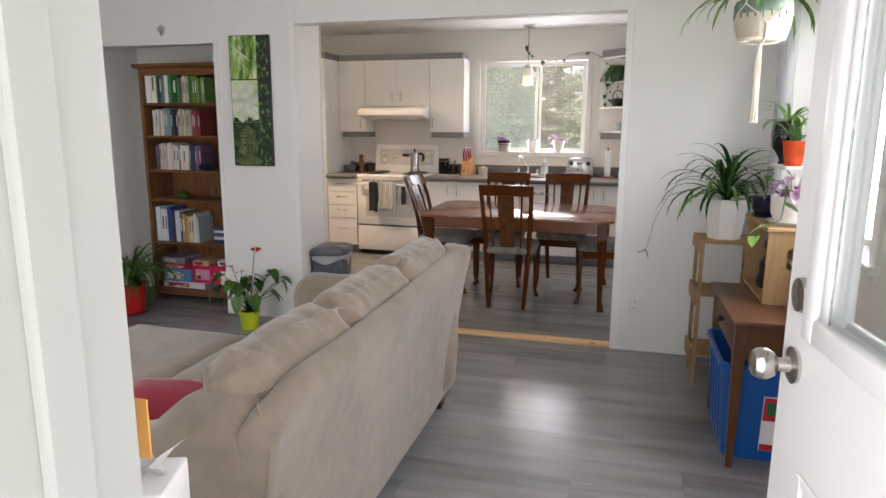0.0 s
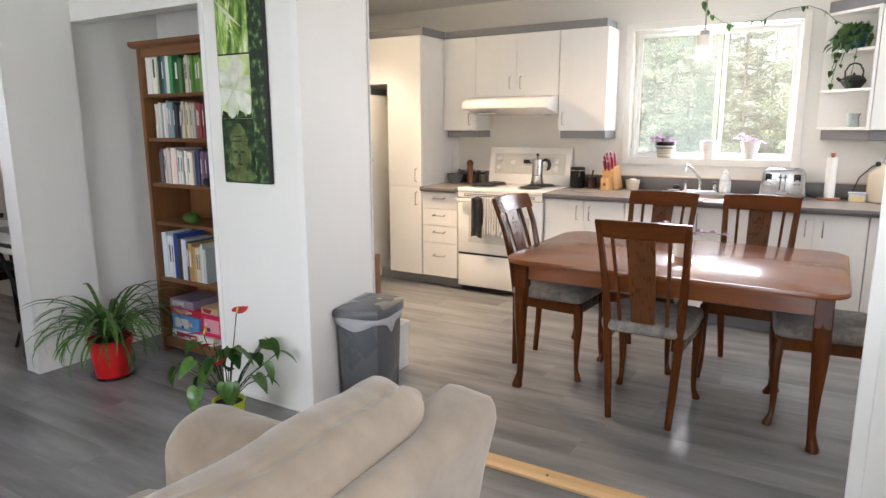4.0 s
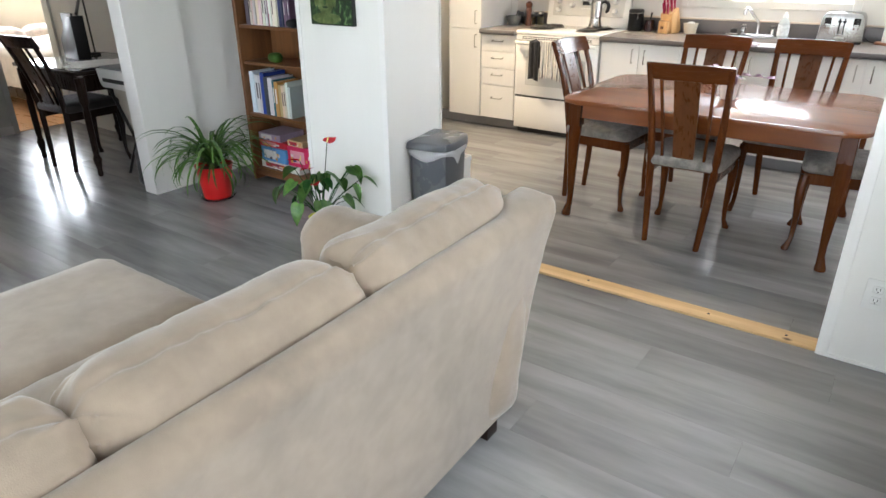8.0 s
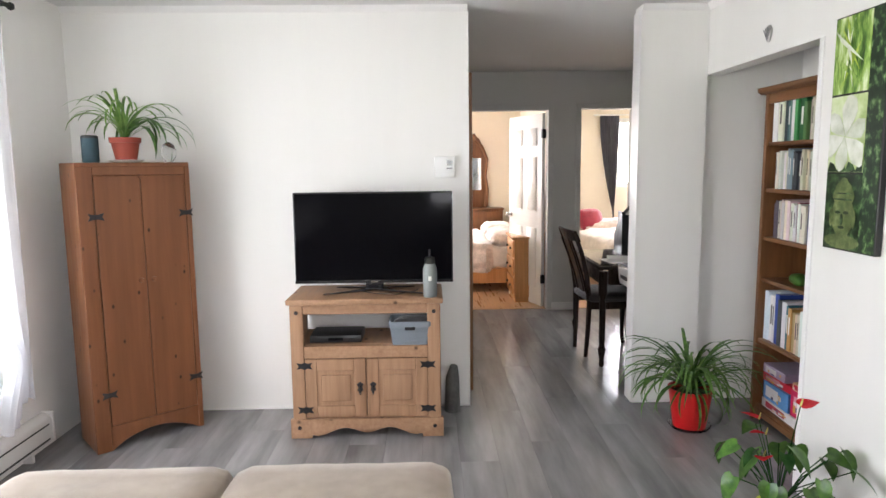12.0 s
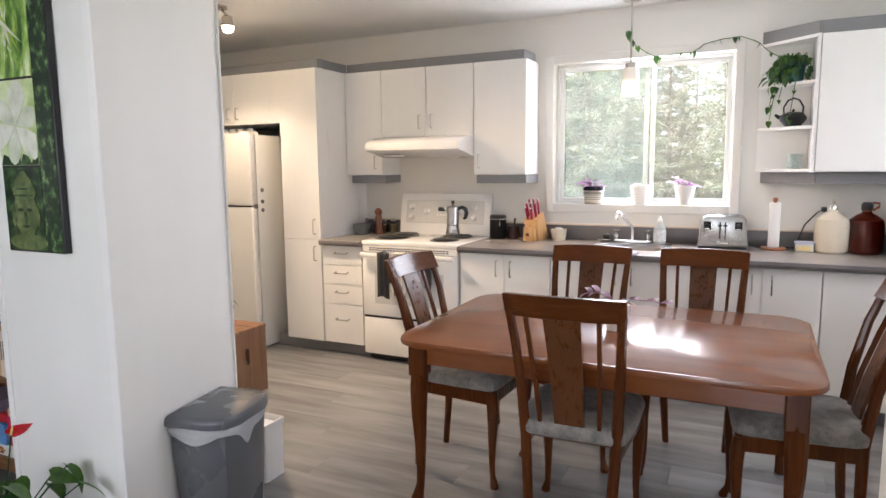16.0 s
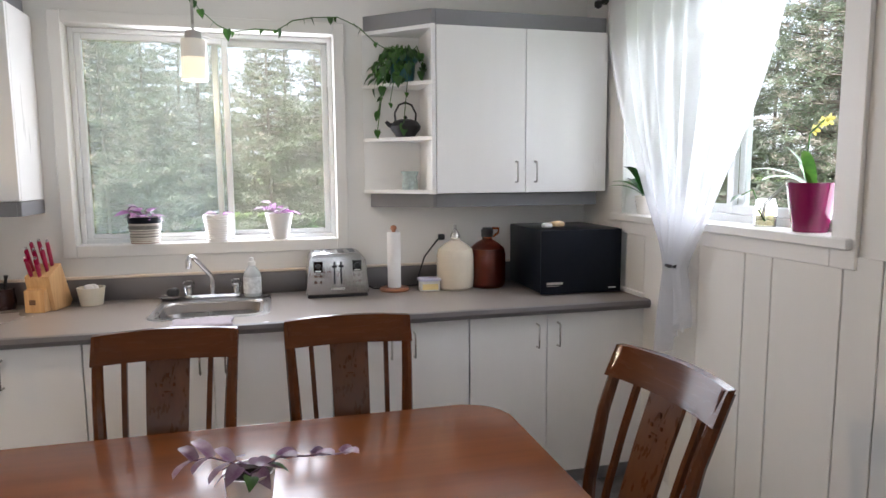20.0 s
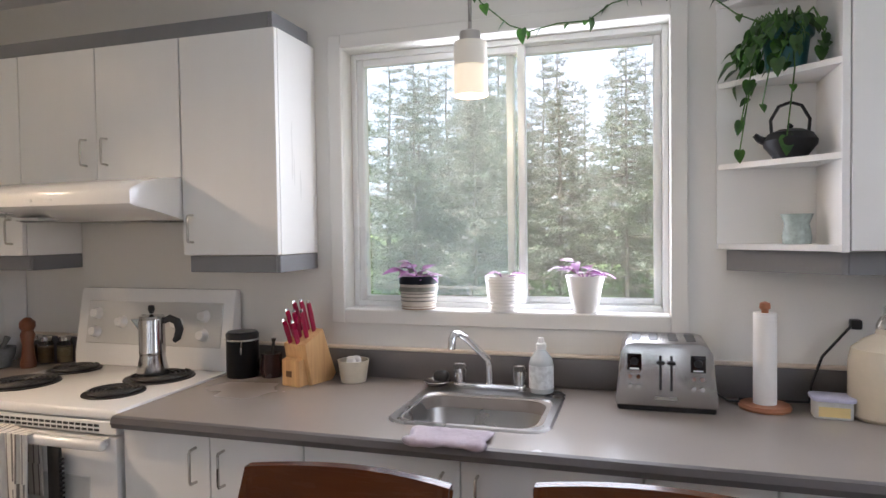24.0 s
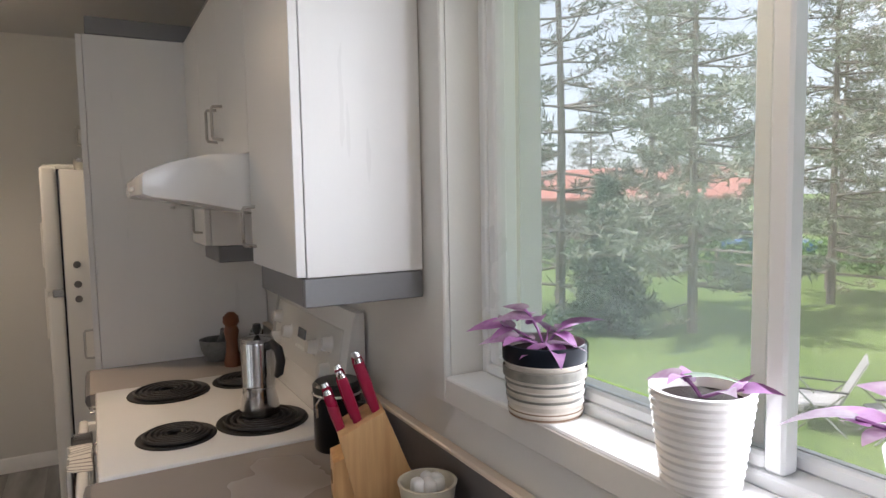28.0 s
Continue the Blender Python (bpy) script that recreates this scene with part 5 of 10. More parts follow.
# ---- wardrobe ----
def wardrobe():
    th = thing("wardrobe", "knotty pine wardrobe with iron hinges across the corner", "wardrobe", (-3.399, 1.156, 0), 131.5 - 0.0)
    w, d, h = 0.278, 0.30, 1.488
    part("side", box(B(), -w, -w + 0.022, 0.0, d, 0.0, h, 0.003, 1), PINE, th)
    part("side", box(B(), w - 0.022, w, 0.0, d, 0.0, h, 0.003, 1), PINE, th)
    part("top", box(B(), -w, w, -0.002, d, h - 0.02, h + 0.002, 0.003, 1), PINE, th)
    part("back_board", box(B(), -w + 0.022, w - 0.022, d - 0.012, d - 0.002, 0.05, h - 0.02), PINE, th)
    part("bottom_board", box(B(), -w + 0.022, w - 0.022, 0.02, d - 0.012, 0.10, 0.12), PINE, th)
    for s in (-1, 1):
        part("stile", box(B(), *sorted((s * w, s * (w - 0.075 if s < 0 else w - 0.028))), -0.003, 0.018, 0.0, h - 0.02, 0.003, 1), PINE, th)
    part("header", box(B(), -w + 0.075, w - 0.028, -0.002, 0.018, h - 0.062, h - 0.02, 0.002, 1), PINE, th)
    pts = [(-w + 0.075, 0.0), (-w + 0.075, 0.13), (w - 0.028, 0.13), (w - 0.028, 0.0)]
    for i in range(1, 14):
        u = 1 - 2 * i / 14
        pts.append((0.02 + u * 0.21, 0.015 + 0.06 * (1 - u * u)))
    part("apron", prism(B(), pts, 0.0, 0.018, "y", 0.002), PINE, th)
    xs = (-w + 0.077, 0.022, w - 0.030)
    for k in range(2):
        a, b = xs[k] + 0.0015, xs[k + 1] - 0.0015
        dr = part("door", box(B(), a, b, -0.004, 0.016, 0.133, h - 0.064, 0.002, 1), PINE, th)
        kx = b - 0.03 if k == 0 else a + 0.03
        part("knob", lathe(B(), [(0.001, 0.022), (0.012, 0.019), (0.014, 0.012), (0.007, 0.006), (0.009, 0.0)], seg=14), PINE, dr, "turned pine knob", Matrix.Translation((kx, -0.004, 0.88)) @ Matrix.Rotation(radians(90), 4, "X"))
        for z in (0.30, 1.22):
            hx = a if k == 0 else b
            bm = prism(B(), [(hx - 0.038, z + 0.020), (hx - 0.028, z), (hx - 0.038, z - 0.020), (hx - 0.012, z - 0.012), (hx + 0.012, z - 0.012), (hx + 0.038, z - 0.020), (hx + 0.028, z), (hx + 0.038, z + 0.020), (hx + 0.012, z + 0.012), (hx - 0.012, z + 0.012)], -0.0075, -0.004, "y")
            part("hinge", bm, IRON, dr, "black iron butterfly hinge")
    part("latch", cyl(B(), (0.022, -0.012, h - 0.07), (0.022, -0.003, h - 0.07), 0.010, 0.012, 12), PINE, th)
    return th


wardrobe()


# ---- bookcase with books ----
SHELVES = (0.075, 0.455, 0.80, 1.03, 1.295, 1.545)
BX0, BX1, BY0, BY1, BZ = -3.56, -2.74, 4.50, 4.78, 1.845


def bookcase():
    th = thing("bookcase", "tall brown wooden bookcase, full of books and games", "bookcase", (0, 0, 0))
    for x0, x1 in ((BX0, BX0 + 0.028), (BX1 - 0.028, BX1)):
        part("side", box(B(), x0, x1, BY0, BY1, 0.0, BZ - 0.02, 0.002, 1), BOOKWOOD, th)
    part("back_board", box(B(), BX0 + 0.028, BX1 - 0.028, BY1 - 0.012, BY1, 0.07, BZ - 0.02), BOOKWOOD, th)
    for z in SHELVES:
        part("shelf", box(B(), BX0 + 0.028, BX1 - 0.028, BY0 + 0.012, BY1 - 0.012, z, z + 0.02, 0.002, 1), BOOKWOOD_H, th)
    part("header", box(B(), BX0 + 0.028, BX1 - 0.028, BY0 + 0.004, BY0 + 0.022, BZ - 0.075, BZ - 0.02, 0.002, 1), BOOKWOOD_H, th)
    part("plinth", box(B(), BX0 + 0.028, BX1 - 0.028, BY0 + 0.006, BY0 + 0.024, 0.040, 0.075, 0.002, 1), BOOKWOOD_H, th)
    bm = B()
    prism(bm, [(BY0 - 0.032, BZ), (BY0 - 0.028, BZ - 0.012), (BY0 - 0.010, BZ - 0.024), (BY1, BZ - 0.024), (BY1, BZ + 0.010), (BY0 - 0.032, BZ + 0.010)], BX0 - 0.03, BX1 + 0.01, "x")
    part("cornice", bm, BOOKWOOD_H, th)
    return th


bookcase()
bk = random.Random(5)
PALES = [(0.75, 0.72, 0.68), (0.62, 0.58, 0.55), (0.55, 0.60, 0.62), (0.70, 0.62, 0.60)]
ROWS = {
    1.545: [(0.045, 0.235, (0.80, 0.79, 0.77))] * 2 + [(0.022, 0.225, (0.05, 0.07, 0.08)), (0.03, 0.22, (0.05, 0.12, 0.14)), (0.03, 0.22, (0.12, 0.22, 0.24)), (0.035, 0.225, (0.72, 0.74, 0.70)), (0.03, 0.22, (0.06, 0.38, 0.10)), (0.05, 0.215, (0.01, 0.09, 0.025)), (0.025, 0.20, (0.07, 0.22, 0.05))] + [(0.02, 0.20, (0.6, 0.57, 0.52))] * 3 + [(0.022, 0.205, (0.10, 0.25, 0.04))] * 4 + [(0.02, 0.19, (0.2, 0.32, 0.1))] * 3,
    1.295: [(0.016, 0.20, PALES[i % 4]) for i in range(6)] + [(0.018, 0.205, (0.22, 0.30, 0.34))] * 4 + [(0.02, 0.20, (0.06, 0.07, 0.08))] * 3 + [(0.018, 0.20, (0.62, 0.55, 0.42))] * 3 + [(0.016, 0.195, (0.5, 0.45, 0.42))] * 4 + [(0.018, 0.195, (0.28, 0.05, 0.06))] * 4,
    1.03: [(0.018, 0.20, (0.13, 0.10, 0.12))] * 2 + [(0.02, 0.205, (0.62, 0.50, 0.50))] * 4 + [(0.025, 0.20, (0.75, 0.70, 0.68))] * 4 + [(0.02, 0.20, (0.30, 0.05, 0.10))] + [(0.025, 0.195, (0.78, 0.75, 0.72))] * 3 + [(0.018, 0.195, (0.05, 0.06, 0.14))] * 3 + [(0.018, 0.19, (0.2, 0.12, 0.2))] * 3,
    0.455: [(0.04, 0.27, (0.76, 0.75, 0.72))] * 2 + [(0.03, 0.265, (0.68, 0.68, 0.68)), (0.045, 0.265, (0.02, 0.05, 0.30)), (0.03, 0.265, (0.05, 0.06, 0.08)), (0.05, 0.265, (0.70, 0.72, 0.70)), (0.025, 0.24, (0.02, 0.12, 0.16)), (0.03, 0.22, (0.50, 0.28, 0.07)), (0.025, 0.215, (0.55, 0.35, 0.14)), (0.03, 0.22, (0.66, 0.56, 0.38)), (0.025, 0.22, (0.72, 0.62, 0.48)), (0.025, 0.225, (0.74, 0.74, 0.72)), (0.02, 0.215, (0.5, 0.52, 0.56))],
}


def book(x, z, w, h, c, lean=0.0, d=0.19):
    nm = "book_cloth_%d_%d_%d" % tuple(int(v * 60) for v in c)
    mat = paint(nm, c, 0.5, var=0.08, relief=0.03)
    th = thing("book", "", "book", (x, BY0 + 0.03, z), group="books on the shelves")
    bm = B()
    box(bm, 0, w, 0, 0.004, 0, h, 0.001, 1)
    box(bm, 0, 0.0025, 0.004, d, 0, h)
    box(bm, w - 0.0025, w, 0.004, d, 0, h)
    part("cover", bm, mat, th)
    part("pages", box(B(), 0.0027, w - 0.0027, 0.004, d - 0.005, 0.003, h - 0.004), PAPER, th)
    if bk.random() < 0.5:
        part("spine_label", box(B(), w * 0.3, w * 0.62, -0.0006, 0.0003, h * 0.38, h * 0.80), PAPER if sum(c) < 1.2 else paint("spine_ink", (0.08, 0.07, 0.07), 0.6), th)
    th.matrix_world = pose(x, BY0 + 0.028 + bk.random() * 0.02, z, 0, lean, 0)
    dark = sum(c) / 3
    hue = "white" if dark > 0.6 else "green" if c[1] > c[0] * 1.6 and c[1] > c[2] * 1.3 else "blue" if c[2] > c[0] * 1.8 else "red" if c[0] > c[1] * 2.5 else "tan" if c[0] > c[2] * 1.6 else "dark" if dark < 0.12 else "grey"
    return tagged(th, "%s upright book on the wooden bookcase shelf" % hue)


for z, row in ROWS.items():
    x = BX0 + 0.035 + (0.04 if z in (1.295, 1.03) else 0.0)
    for w, h, c in row:
        w2 = w * bk.uniform(0.85, 1.15)
        if x + w2 > BX1 - 0.035:
            break
        book(x, z + 0.0205, w2 - 0.001, h * bk.uniform(0.93, 1.04), tuple(min(0.85, v * bk.uniform(0.85, 1.12)) for v in c))
        x += w2
for k, (w, h, c) in enumerate(((0.20, 0.035, (0.05, 0.06, 0.10)), (0.19, 0.025, (0.62, 0.62, 0.60)), (0.20, 0.03, (0.10, 0.14, 0.22)), (0.18, 0.02, (0.7, 0.68, 0.62)), (0.19, 0.028, (0.06, 0.07, 0.10)))):
    bm = box(B(), 0, w, 0, 0.16, 0, h - 0.001, 0.002, 1)
    solid("book", bm, paint("flat_book_%d" % k, c, 0.5), "book lying in a stack on the bookcase", "book", m=pose(BX1 - 0.255, BY0 + 0.03, 0.4755 + (0, 0.035, 0.06, 0.09, 0.11)[k]), group="books on the shelves")


def game_box(x, z, w, h, d, c, c2, label):
    th = thing("board_game", label, "board game", (x, BY0 + 0.035, z), bk.uniform(-2, 2))
    part("lid", box(B(), 0, w, 0, d, 0, h, 0.003, 1), paint("card_%d_%d_%d" % tuple(int(v * 90) for v in c), c, 0.45, var=0.12, scale=12), th)
    part("print", box(B(), w * 0.12, w * 0.62, -0.0012, 0.0005, h * 0.2, h * 0.8), paint("print_%d_%d_%d" % tuple(int(v * 90) for v in c2), c2, 0.4), th)
    for k in range(5):
        u, v = bk.uniform(0.08, 0.8), bk.uniform(0.12, 0.6)
        part("print", box(B(), w * u, w * (u + bk.uniform(0.05, 0.14)), -0.0018, -0.0010, h * v, h * (v + bk.uniform(0.12, 0.3))), paint("print_spot_%d" % (k % 3), ((0.70, 0.68, 0.64), (0.62, 0.34, 0.06), (0.05, 0.05, 0.12))[k % 3], 0.4), th)
    return th


RED, PINK, BLUE, WHT = (0.42, 0.012, 0.03), (0.50, 0.02, 0.10), (0.02, 0.16, 0.48), (0.75, 0.74, 0.72)
game_box(-3.50, 0.0955, 0.40, 0.05, 0.22, WHT, RED, "flat white board game box with red print")
game_box(-3.49, 0.146, 0.26, 0.10, 0.22, (0.10, 0.30, 0.62), WHT, "blue board game box with white picture")
game_box(-3.22, 0.146, 0.26, 0.14, 0.2, (0.60, 0.015, 0.10), (0.72, 0.35, 0.42), "pink-red square board game box")
game_box(-3.50, 0.2465, 0.27, 0.045, 0.22, (0.55, 0.015, 0.03), (0.6, 0.25, 0.25), "red flat board game box")
game_box(-3.50, 0.292, 0.22, 0.05, 0.22, (0.34, 0.28, 0.38), (0.66, 0.64, 0.66), "grey-purple puzzle box on the bookcase shelf")
game_box(-3.21, 0.287, 0.15, 0.040, 0.2, (0.62, 0.44, 0.24), RED, "small tan game box")
game_box(-2.98, 0.0955, 0.17, 0.20, 0.2, (0.55, 0.015, 0.03), WHT, "upright red game box")
game_box(-2.98, 0.296, 0.18, 0.04, 0.2, WHT, (0.1, 0.1, 0.1), "white domino box on the bookcase shelf")
bm = cushion(B(), (0, 0, 0.03), (0.05, 0.035, 0.03), 0.028, 6, 0, 0.01)
solid("succulent_ornament", bm, IVYLEAF, "small green plant ornament on a shelf", "ornament", m=pose(-3.30, 4.58, 0.8205))
solid("glass_tumbler", lathe(B(), [(0.001, 0), (0.03, 0), (0.035, 0.09), (0.032, 0.09), (0.027, 0.006), (0.001, 0.006)], seg=20), CLEAR, "clear glass tumbler on a shelf", "glass", m=pose(-3.02, 4.58, 0.8205))
solid("dark_stone", cushion(B(), (0, 0, 0.025), (0.04, 0.03, 0.025), 0.022, 6, 0, 0.012), IRON, "dark rounded stone on a shelf", "ornament", m=pose(-3.06, 4.535, 1.0505))


SPACE = KITCHEN


# ---- kitchen appliances ----
def fridge():
    th = thing("fridge", "white two-door top-freezer fridge beside the pantry", "fridge", (-4.02, 6.335, 0))
    w, h = 0.70, 1.64
    part("body", box(B(), 0.004, w - 0.004, 0.065, 0.74, FZ + 0.012, h - 0.012, 0.006, 2), FRIDGE, th)
    part("door", box(B(), 0, w, 0, 0.058, 0.158, 1.128, 0.012, 3), FRIDGE, th, "white lower fridge door")
    part("freezer_door", box(B(), 0, w, 0, 0.058, 1.14, h, 0.012, 3), FRIDGE, th, "white freezer door")
    part("gasket", box(B(), 0.015, w - 0.015, 0.054, 0.068, 0.165, h - 0.01), BLACK, th)
    for a, b in ((0.82, 1.10), (1.17, 1.42)):
        part("handle", tube(B(), [(0.035, 0.0, a), (0.035, -0.035, a + 0.02), (0.035, -0.035, b - 0.02), (0.035, 0.0, b)], 0.010, 8), FRIDGE, th)
    gr = part("toe_grille", box(B(), 0.02, w - 0.02, 0.03, 0.06, FZ + 0.001, 0.152, 0.004, 1), paint("grey_grille", (0.25, 0.24, 0.23), 0.5), th)
    for k in range(4):
        part("slot", box(B(), 0.05, w - 0.05, 0.028, 0.031, 0.109 + 0.010 * k, 0.114 + 0.010 * k), BLACK, gr)
    part("hinge_cap", box(B(), w - 0.09, w - 0.02, 0.01, 0.12, h - 0.012, h + 0.010, 0.005, 2), FRIDGE, th)
    part("hinge", box(B(), w - 0.02, w + 0.004, 0.02, 0.06, 1.118, 1.15, 0.003, 1), NICKEL, th)
    for z in (1.245, 1.165, 1.105):
        part("magnet", cyl(B(), (w - 0.005, 0.11, z), (w + 0.003, 0.11, z), 0.014, seg=14), paint("grey_magnet", (0.16, 0.15, 0.14), 0.4), th)
    return th


fridge()
for k, x in enumerate((-3.66, -3.585, -3.515, -3.43)):
    jar = thing("spice_tin", "small silver-lidded tin on top of the fridge", "tin", (x, 6.48, 1.6305), group="tins on the fridge")
    part("tin", lathe(B(), [(0.001, 0), (0.028, 0), (0.028, 0.035), (0.001, 0.035)], seg=18), paint("tin_label", (0.5, 0.48, 0.42), 0.5), jar)
    part("lid", lathe(B(), [(0.029, 0.033), (0.029, 0.047), (0.001, 0.048)], seg=18), NICKEL, jar)


def stove():
    th = thing("stove", "white electric coil stove with towels on its handle", "stove", (-2.531, 6.49, 0))
    w = 0.706
    part("body", box(B(), 0.003, w - 0.003, 0.03, 0.60, 0.155, 0.885, 0.003, 1), ENAMEL, th)
    part("base", box(B(), 0.02, w - 0.02, 0.06, 0.58, FZ, 0.155), BLACK, th)
    part("cooktop", box(B(), 0, w, -0.005, 0.52, 0.886, 0.917, 0.009, 3), ENAMEL, th)
    part("drawer", box(B(), 0.005, w - 0.005, 0.0, 0.032, 0.150, 0.40, 0.006, 2), ENAMEL, th, "white storage drawer")
    od = part("oven_door", box(B(), 0.005, w - 0.005, -0.004, 0.034, 0.415, 0.838, 0.006, 2), ENAMEL, th, "white enamel oven door")
    part("door_glass", box(B(), 0.10, w - 0.10, -0.0065, -0.003, 0.50, 0.72, 0.002, 1), paint("grey_white_oven_glass", (0.62, 0.62, 0.60), 0.08, var=0.02, relief=0.0), od)
    part("gap", box(B(), 0.008, w - 0.008, 0.004, 0.03, 0.400, 0.415), BLACK, th)
    part("oven_handle", box(B(), 0.012, w - 0.012, -0.052, -0.026, 0.812, 0.842, 0.010, 3), ENAMEL, th, "white bar handle")
    for x in (0.03, w - 0.06):
        part("handle_post", box(B(), x, x + 0.03, -0.03, 0.0, 0.815, 0.839, 0.003, 1), ENAMEL, th)
    vent = part("vent_strip", box(B(), 0.005, w - 0.005, -0.002, 0.03, 0.845, 0.884, 0.003, 1), ENAMEL, th)
    bm = B()
    for r in range(2):
        for k in range(26):
            x = 0.06 + k * 0.0225
            box(bm, x, x + 0.017, -0.0035, -0.0015, 0.853 + 0.013 * r, 0.860 + 0.013 * r)
    part("vent_slots", bm, BLACK, vent)
    # burners
    for x, y, r in ((0.094, 0.192, 0.105), (0.083, 0.412, 0.082), (0.50, 0.168, 0.082), (0.494, 0.378, 0.105)):
        x += 0.03
        bn = part("drip_bowl", lathe(B(), [(r + 0.012, 0.0005), (r + 0.010, 0.004), (r, 0.003), (r * 0.7, 0.001), (0.001, 0.001)], (x, y, 0.917), 36), COIL, th, "black drip bowl")
        pts = []
        for i in range(110):
            a = i * 0.30
            q = 0.016 + (r - 0.018) * i / 109
            pts.append((x + q * math.cos(a), y + q * math.sin(a), 0.926))
        part("coil", tube(B(), pts, 0.0048, 6), COIL, bn, "dark heating coil")
    # backguard
    bg = part("backguard", prism(B(), [(0.52, 0.917), (0.525, 0.96), (0.565, 1.19), (0.575, 1.205), (0.598, 1.205), (0.60, 0.60), (0.56, 0.60)], 0.0, w, "x", 0.004), ENAMEL, th)
    tilt = Matrix.Translation((0, 0.5255, 0.965)) @ Matrix.Rotation(radians(-9.8), 4, "X")
    part("control_panel", box(B(), 0.045, w - 0.045, -0.003, 0.004, 0.03, 0.195, 0.003, 1), paint("pale_grey_panel", (0.62, 0.61, 0.58), 0.3, var=0.02), bg, "", tilt)
    for x, z in ((0.095, 0.145), (0.095, 0.075), (0.215, 0.115), (0.47, 0.115), (0.585, 0.145), (0.585, 0.075)):
        kb = part("knob", lathe(B(), [(0.001, 0.026), (0.016, 0.026), (0.019, 0.020), (0.021, 0.004), (0.024, 0.0)], seg=20), ENAMEL, bg, "white control knob", tilt @ Matrix.Translation((x, -0.003, z)) @ Matrix.Rotation(radians(90), 4, "X"))
    part("clock", box(B(), 0.305, 0.375, -0.006, -0.002, 0.115, 0.145, 0.001, 1), BLACK_GLOSS, bg, "", tilt)
    bm = B()
    for k in range(4):
        box(bm, 0.295 + 0.024 * k, 0.309 + 0.024 * k, -0.006, -0.003, 0.085, 0.094)
    part("buttons", bm, PLASTIC_W, bg, "", tilt)
    return th


stove()


def hanging_towel(name, x0, x1, zt, zb, mat, label, stripes=None, y=6.425):
    """A towel folded over the oven handle, with soft folds."""
    th = thing(name, label, "towel")
    nx, nz = 36, 12
    bm = B()
    rows = []
    for side in (0, 1):
        for j in range(nz + 1):
            f = j / nz
            z = (zb + (zt - zb) * f) if side == 0 else zt - (zt - zb) * 0.7 * f
            row = []
            for i in range(nx + 1):
                u = i / nx
                x = x0 + (x1 - x0) * (u + 0.03 * math.sin(f * 3 + u * 4) * (1 - f))
                d = 0.010 * math.sin(u * 13 + x0 * 30) * (1 - 0.6 * f) + 0.006 * math.sin(u * 29)
                yy = (y + 0.007 - abs(d)) if side == 0 else 6.472 + 0.002 * math.sin(u * 9)
                row.append(bm.verts.new((x, yy, z + 0.008 * math.sin(u * 5) * (1 - f))))
            rows.append(row)
    top = len(rows) // 2
    for r in range(len(rows) - 1):
        for i in range(nx):
            bm.faces.new((rows[r][i], rows[r][i + 1], rows[r + 1][i + 1], rows[r + 1][i]))
    me = mesh_of(name, bm, mat, 80)
    if stripes:
        me.materials.append(stripes)
        for p in me.polygons:
            c = p.center
            if int((c.x - x0) / (x1 - x0) * nx) % 4 == 1:
                p.material_index = 1
    ob = part("cloth", me, None, th)
    so = ob.modifiers.new("thickness", "SOLIDIFY")
    so.thickness = 0.004
    return th


hanging_towel("hand_towel", -2.375, -2.285, 0.847, 0.555, TOWEL_DARK, "charcoal hand towel over the oven handle", y=6.424)
hanging_towel("tea_towel", -2.275, -2.085, 0.848, 0.57, cloth("white_tea_towel", (0.70, 0.67, 0.62), 0.9, 0.06, 5, 300), "white tea towel with thin dark stripes over the oven handle", cloth("grey_stripe", (0.22, 0.20, 0.19), 0.9, 0.1, 5, 300), y=6.418)
comb = thing("pot_grip", "black ribbed silicone grip hanging on the oven handle", "pot grip", (-2.045, 6.45, 0.63))
part("grip", box(B(), 0, 0.045, 0, 0.012, 0, 0.19, 0.004, 2), BLACK, comb)
for k in range(9):
    part("rib", box(B(), 0.045, 0.052, 0.001, 0.011, 0.03 + 0.014 * k, 0.036 + 0.014 * k), BLACK, comb)


def hood():
    th = thing("range_hood", "white range hood under the wall cabinet", "range hood", (-2.558, 0, 0))
    w = 0.69
    prof = [(YK - 0.005, 1.598), (6.84, 1.598), (6.74, 1.594), (6.66, 1.578), (6.61, 1.556), (6.603, 1.545), (6.603, 1.508), (6.625, 1.500), (6.70, 1.490), (6.83, 1.462), (YK - 0.005, 1.462)]
    part("shell", prism(B(), prof, 0, w, "x", 0.003), ENAMEL, th)
    part("light_lens", box(B(), 0.08, 0.20, 6.72, 6.80, 1.468, 1.476), paint("frosted_lens", (0.75, 0.75, 0.72), 0.4), th)
    part("filter", box(B(), 0.24, 0.55, 6.85, 7.05, 1.456, 1.461), NICKEL, th)
    part("switch", box(B(), 0.28, 0.31, 6.600, 6.604, 1.52, 1.53), PLASTIC_W, th)
    part("switch", box(B(), 0.36, 0.39, 6.600, 6.604, 1.52, 1.53), PLASTIC_W, th)
    return th


hood()


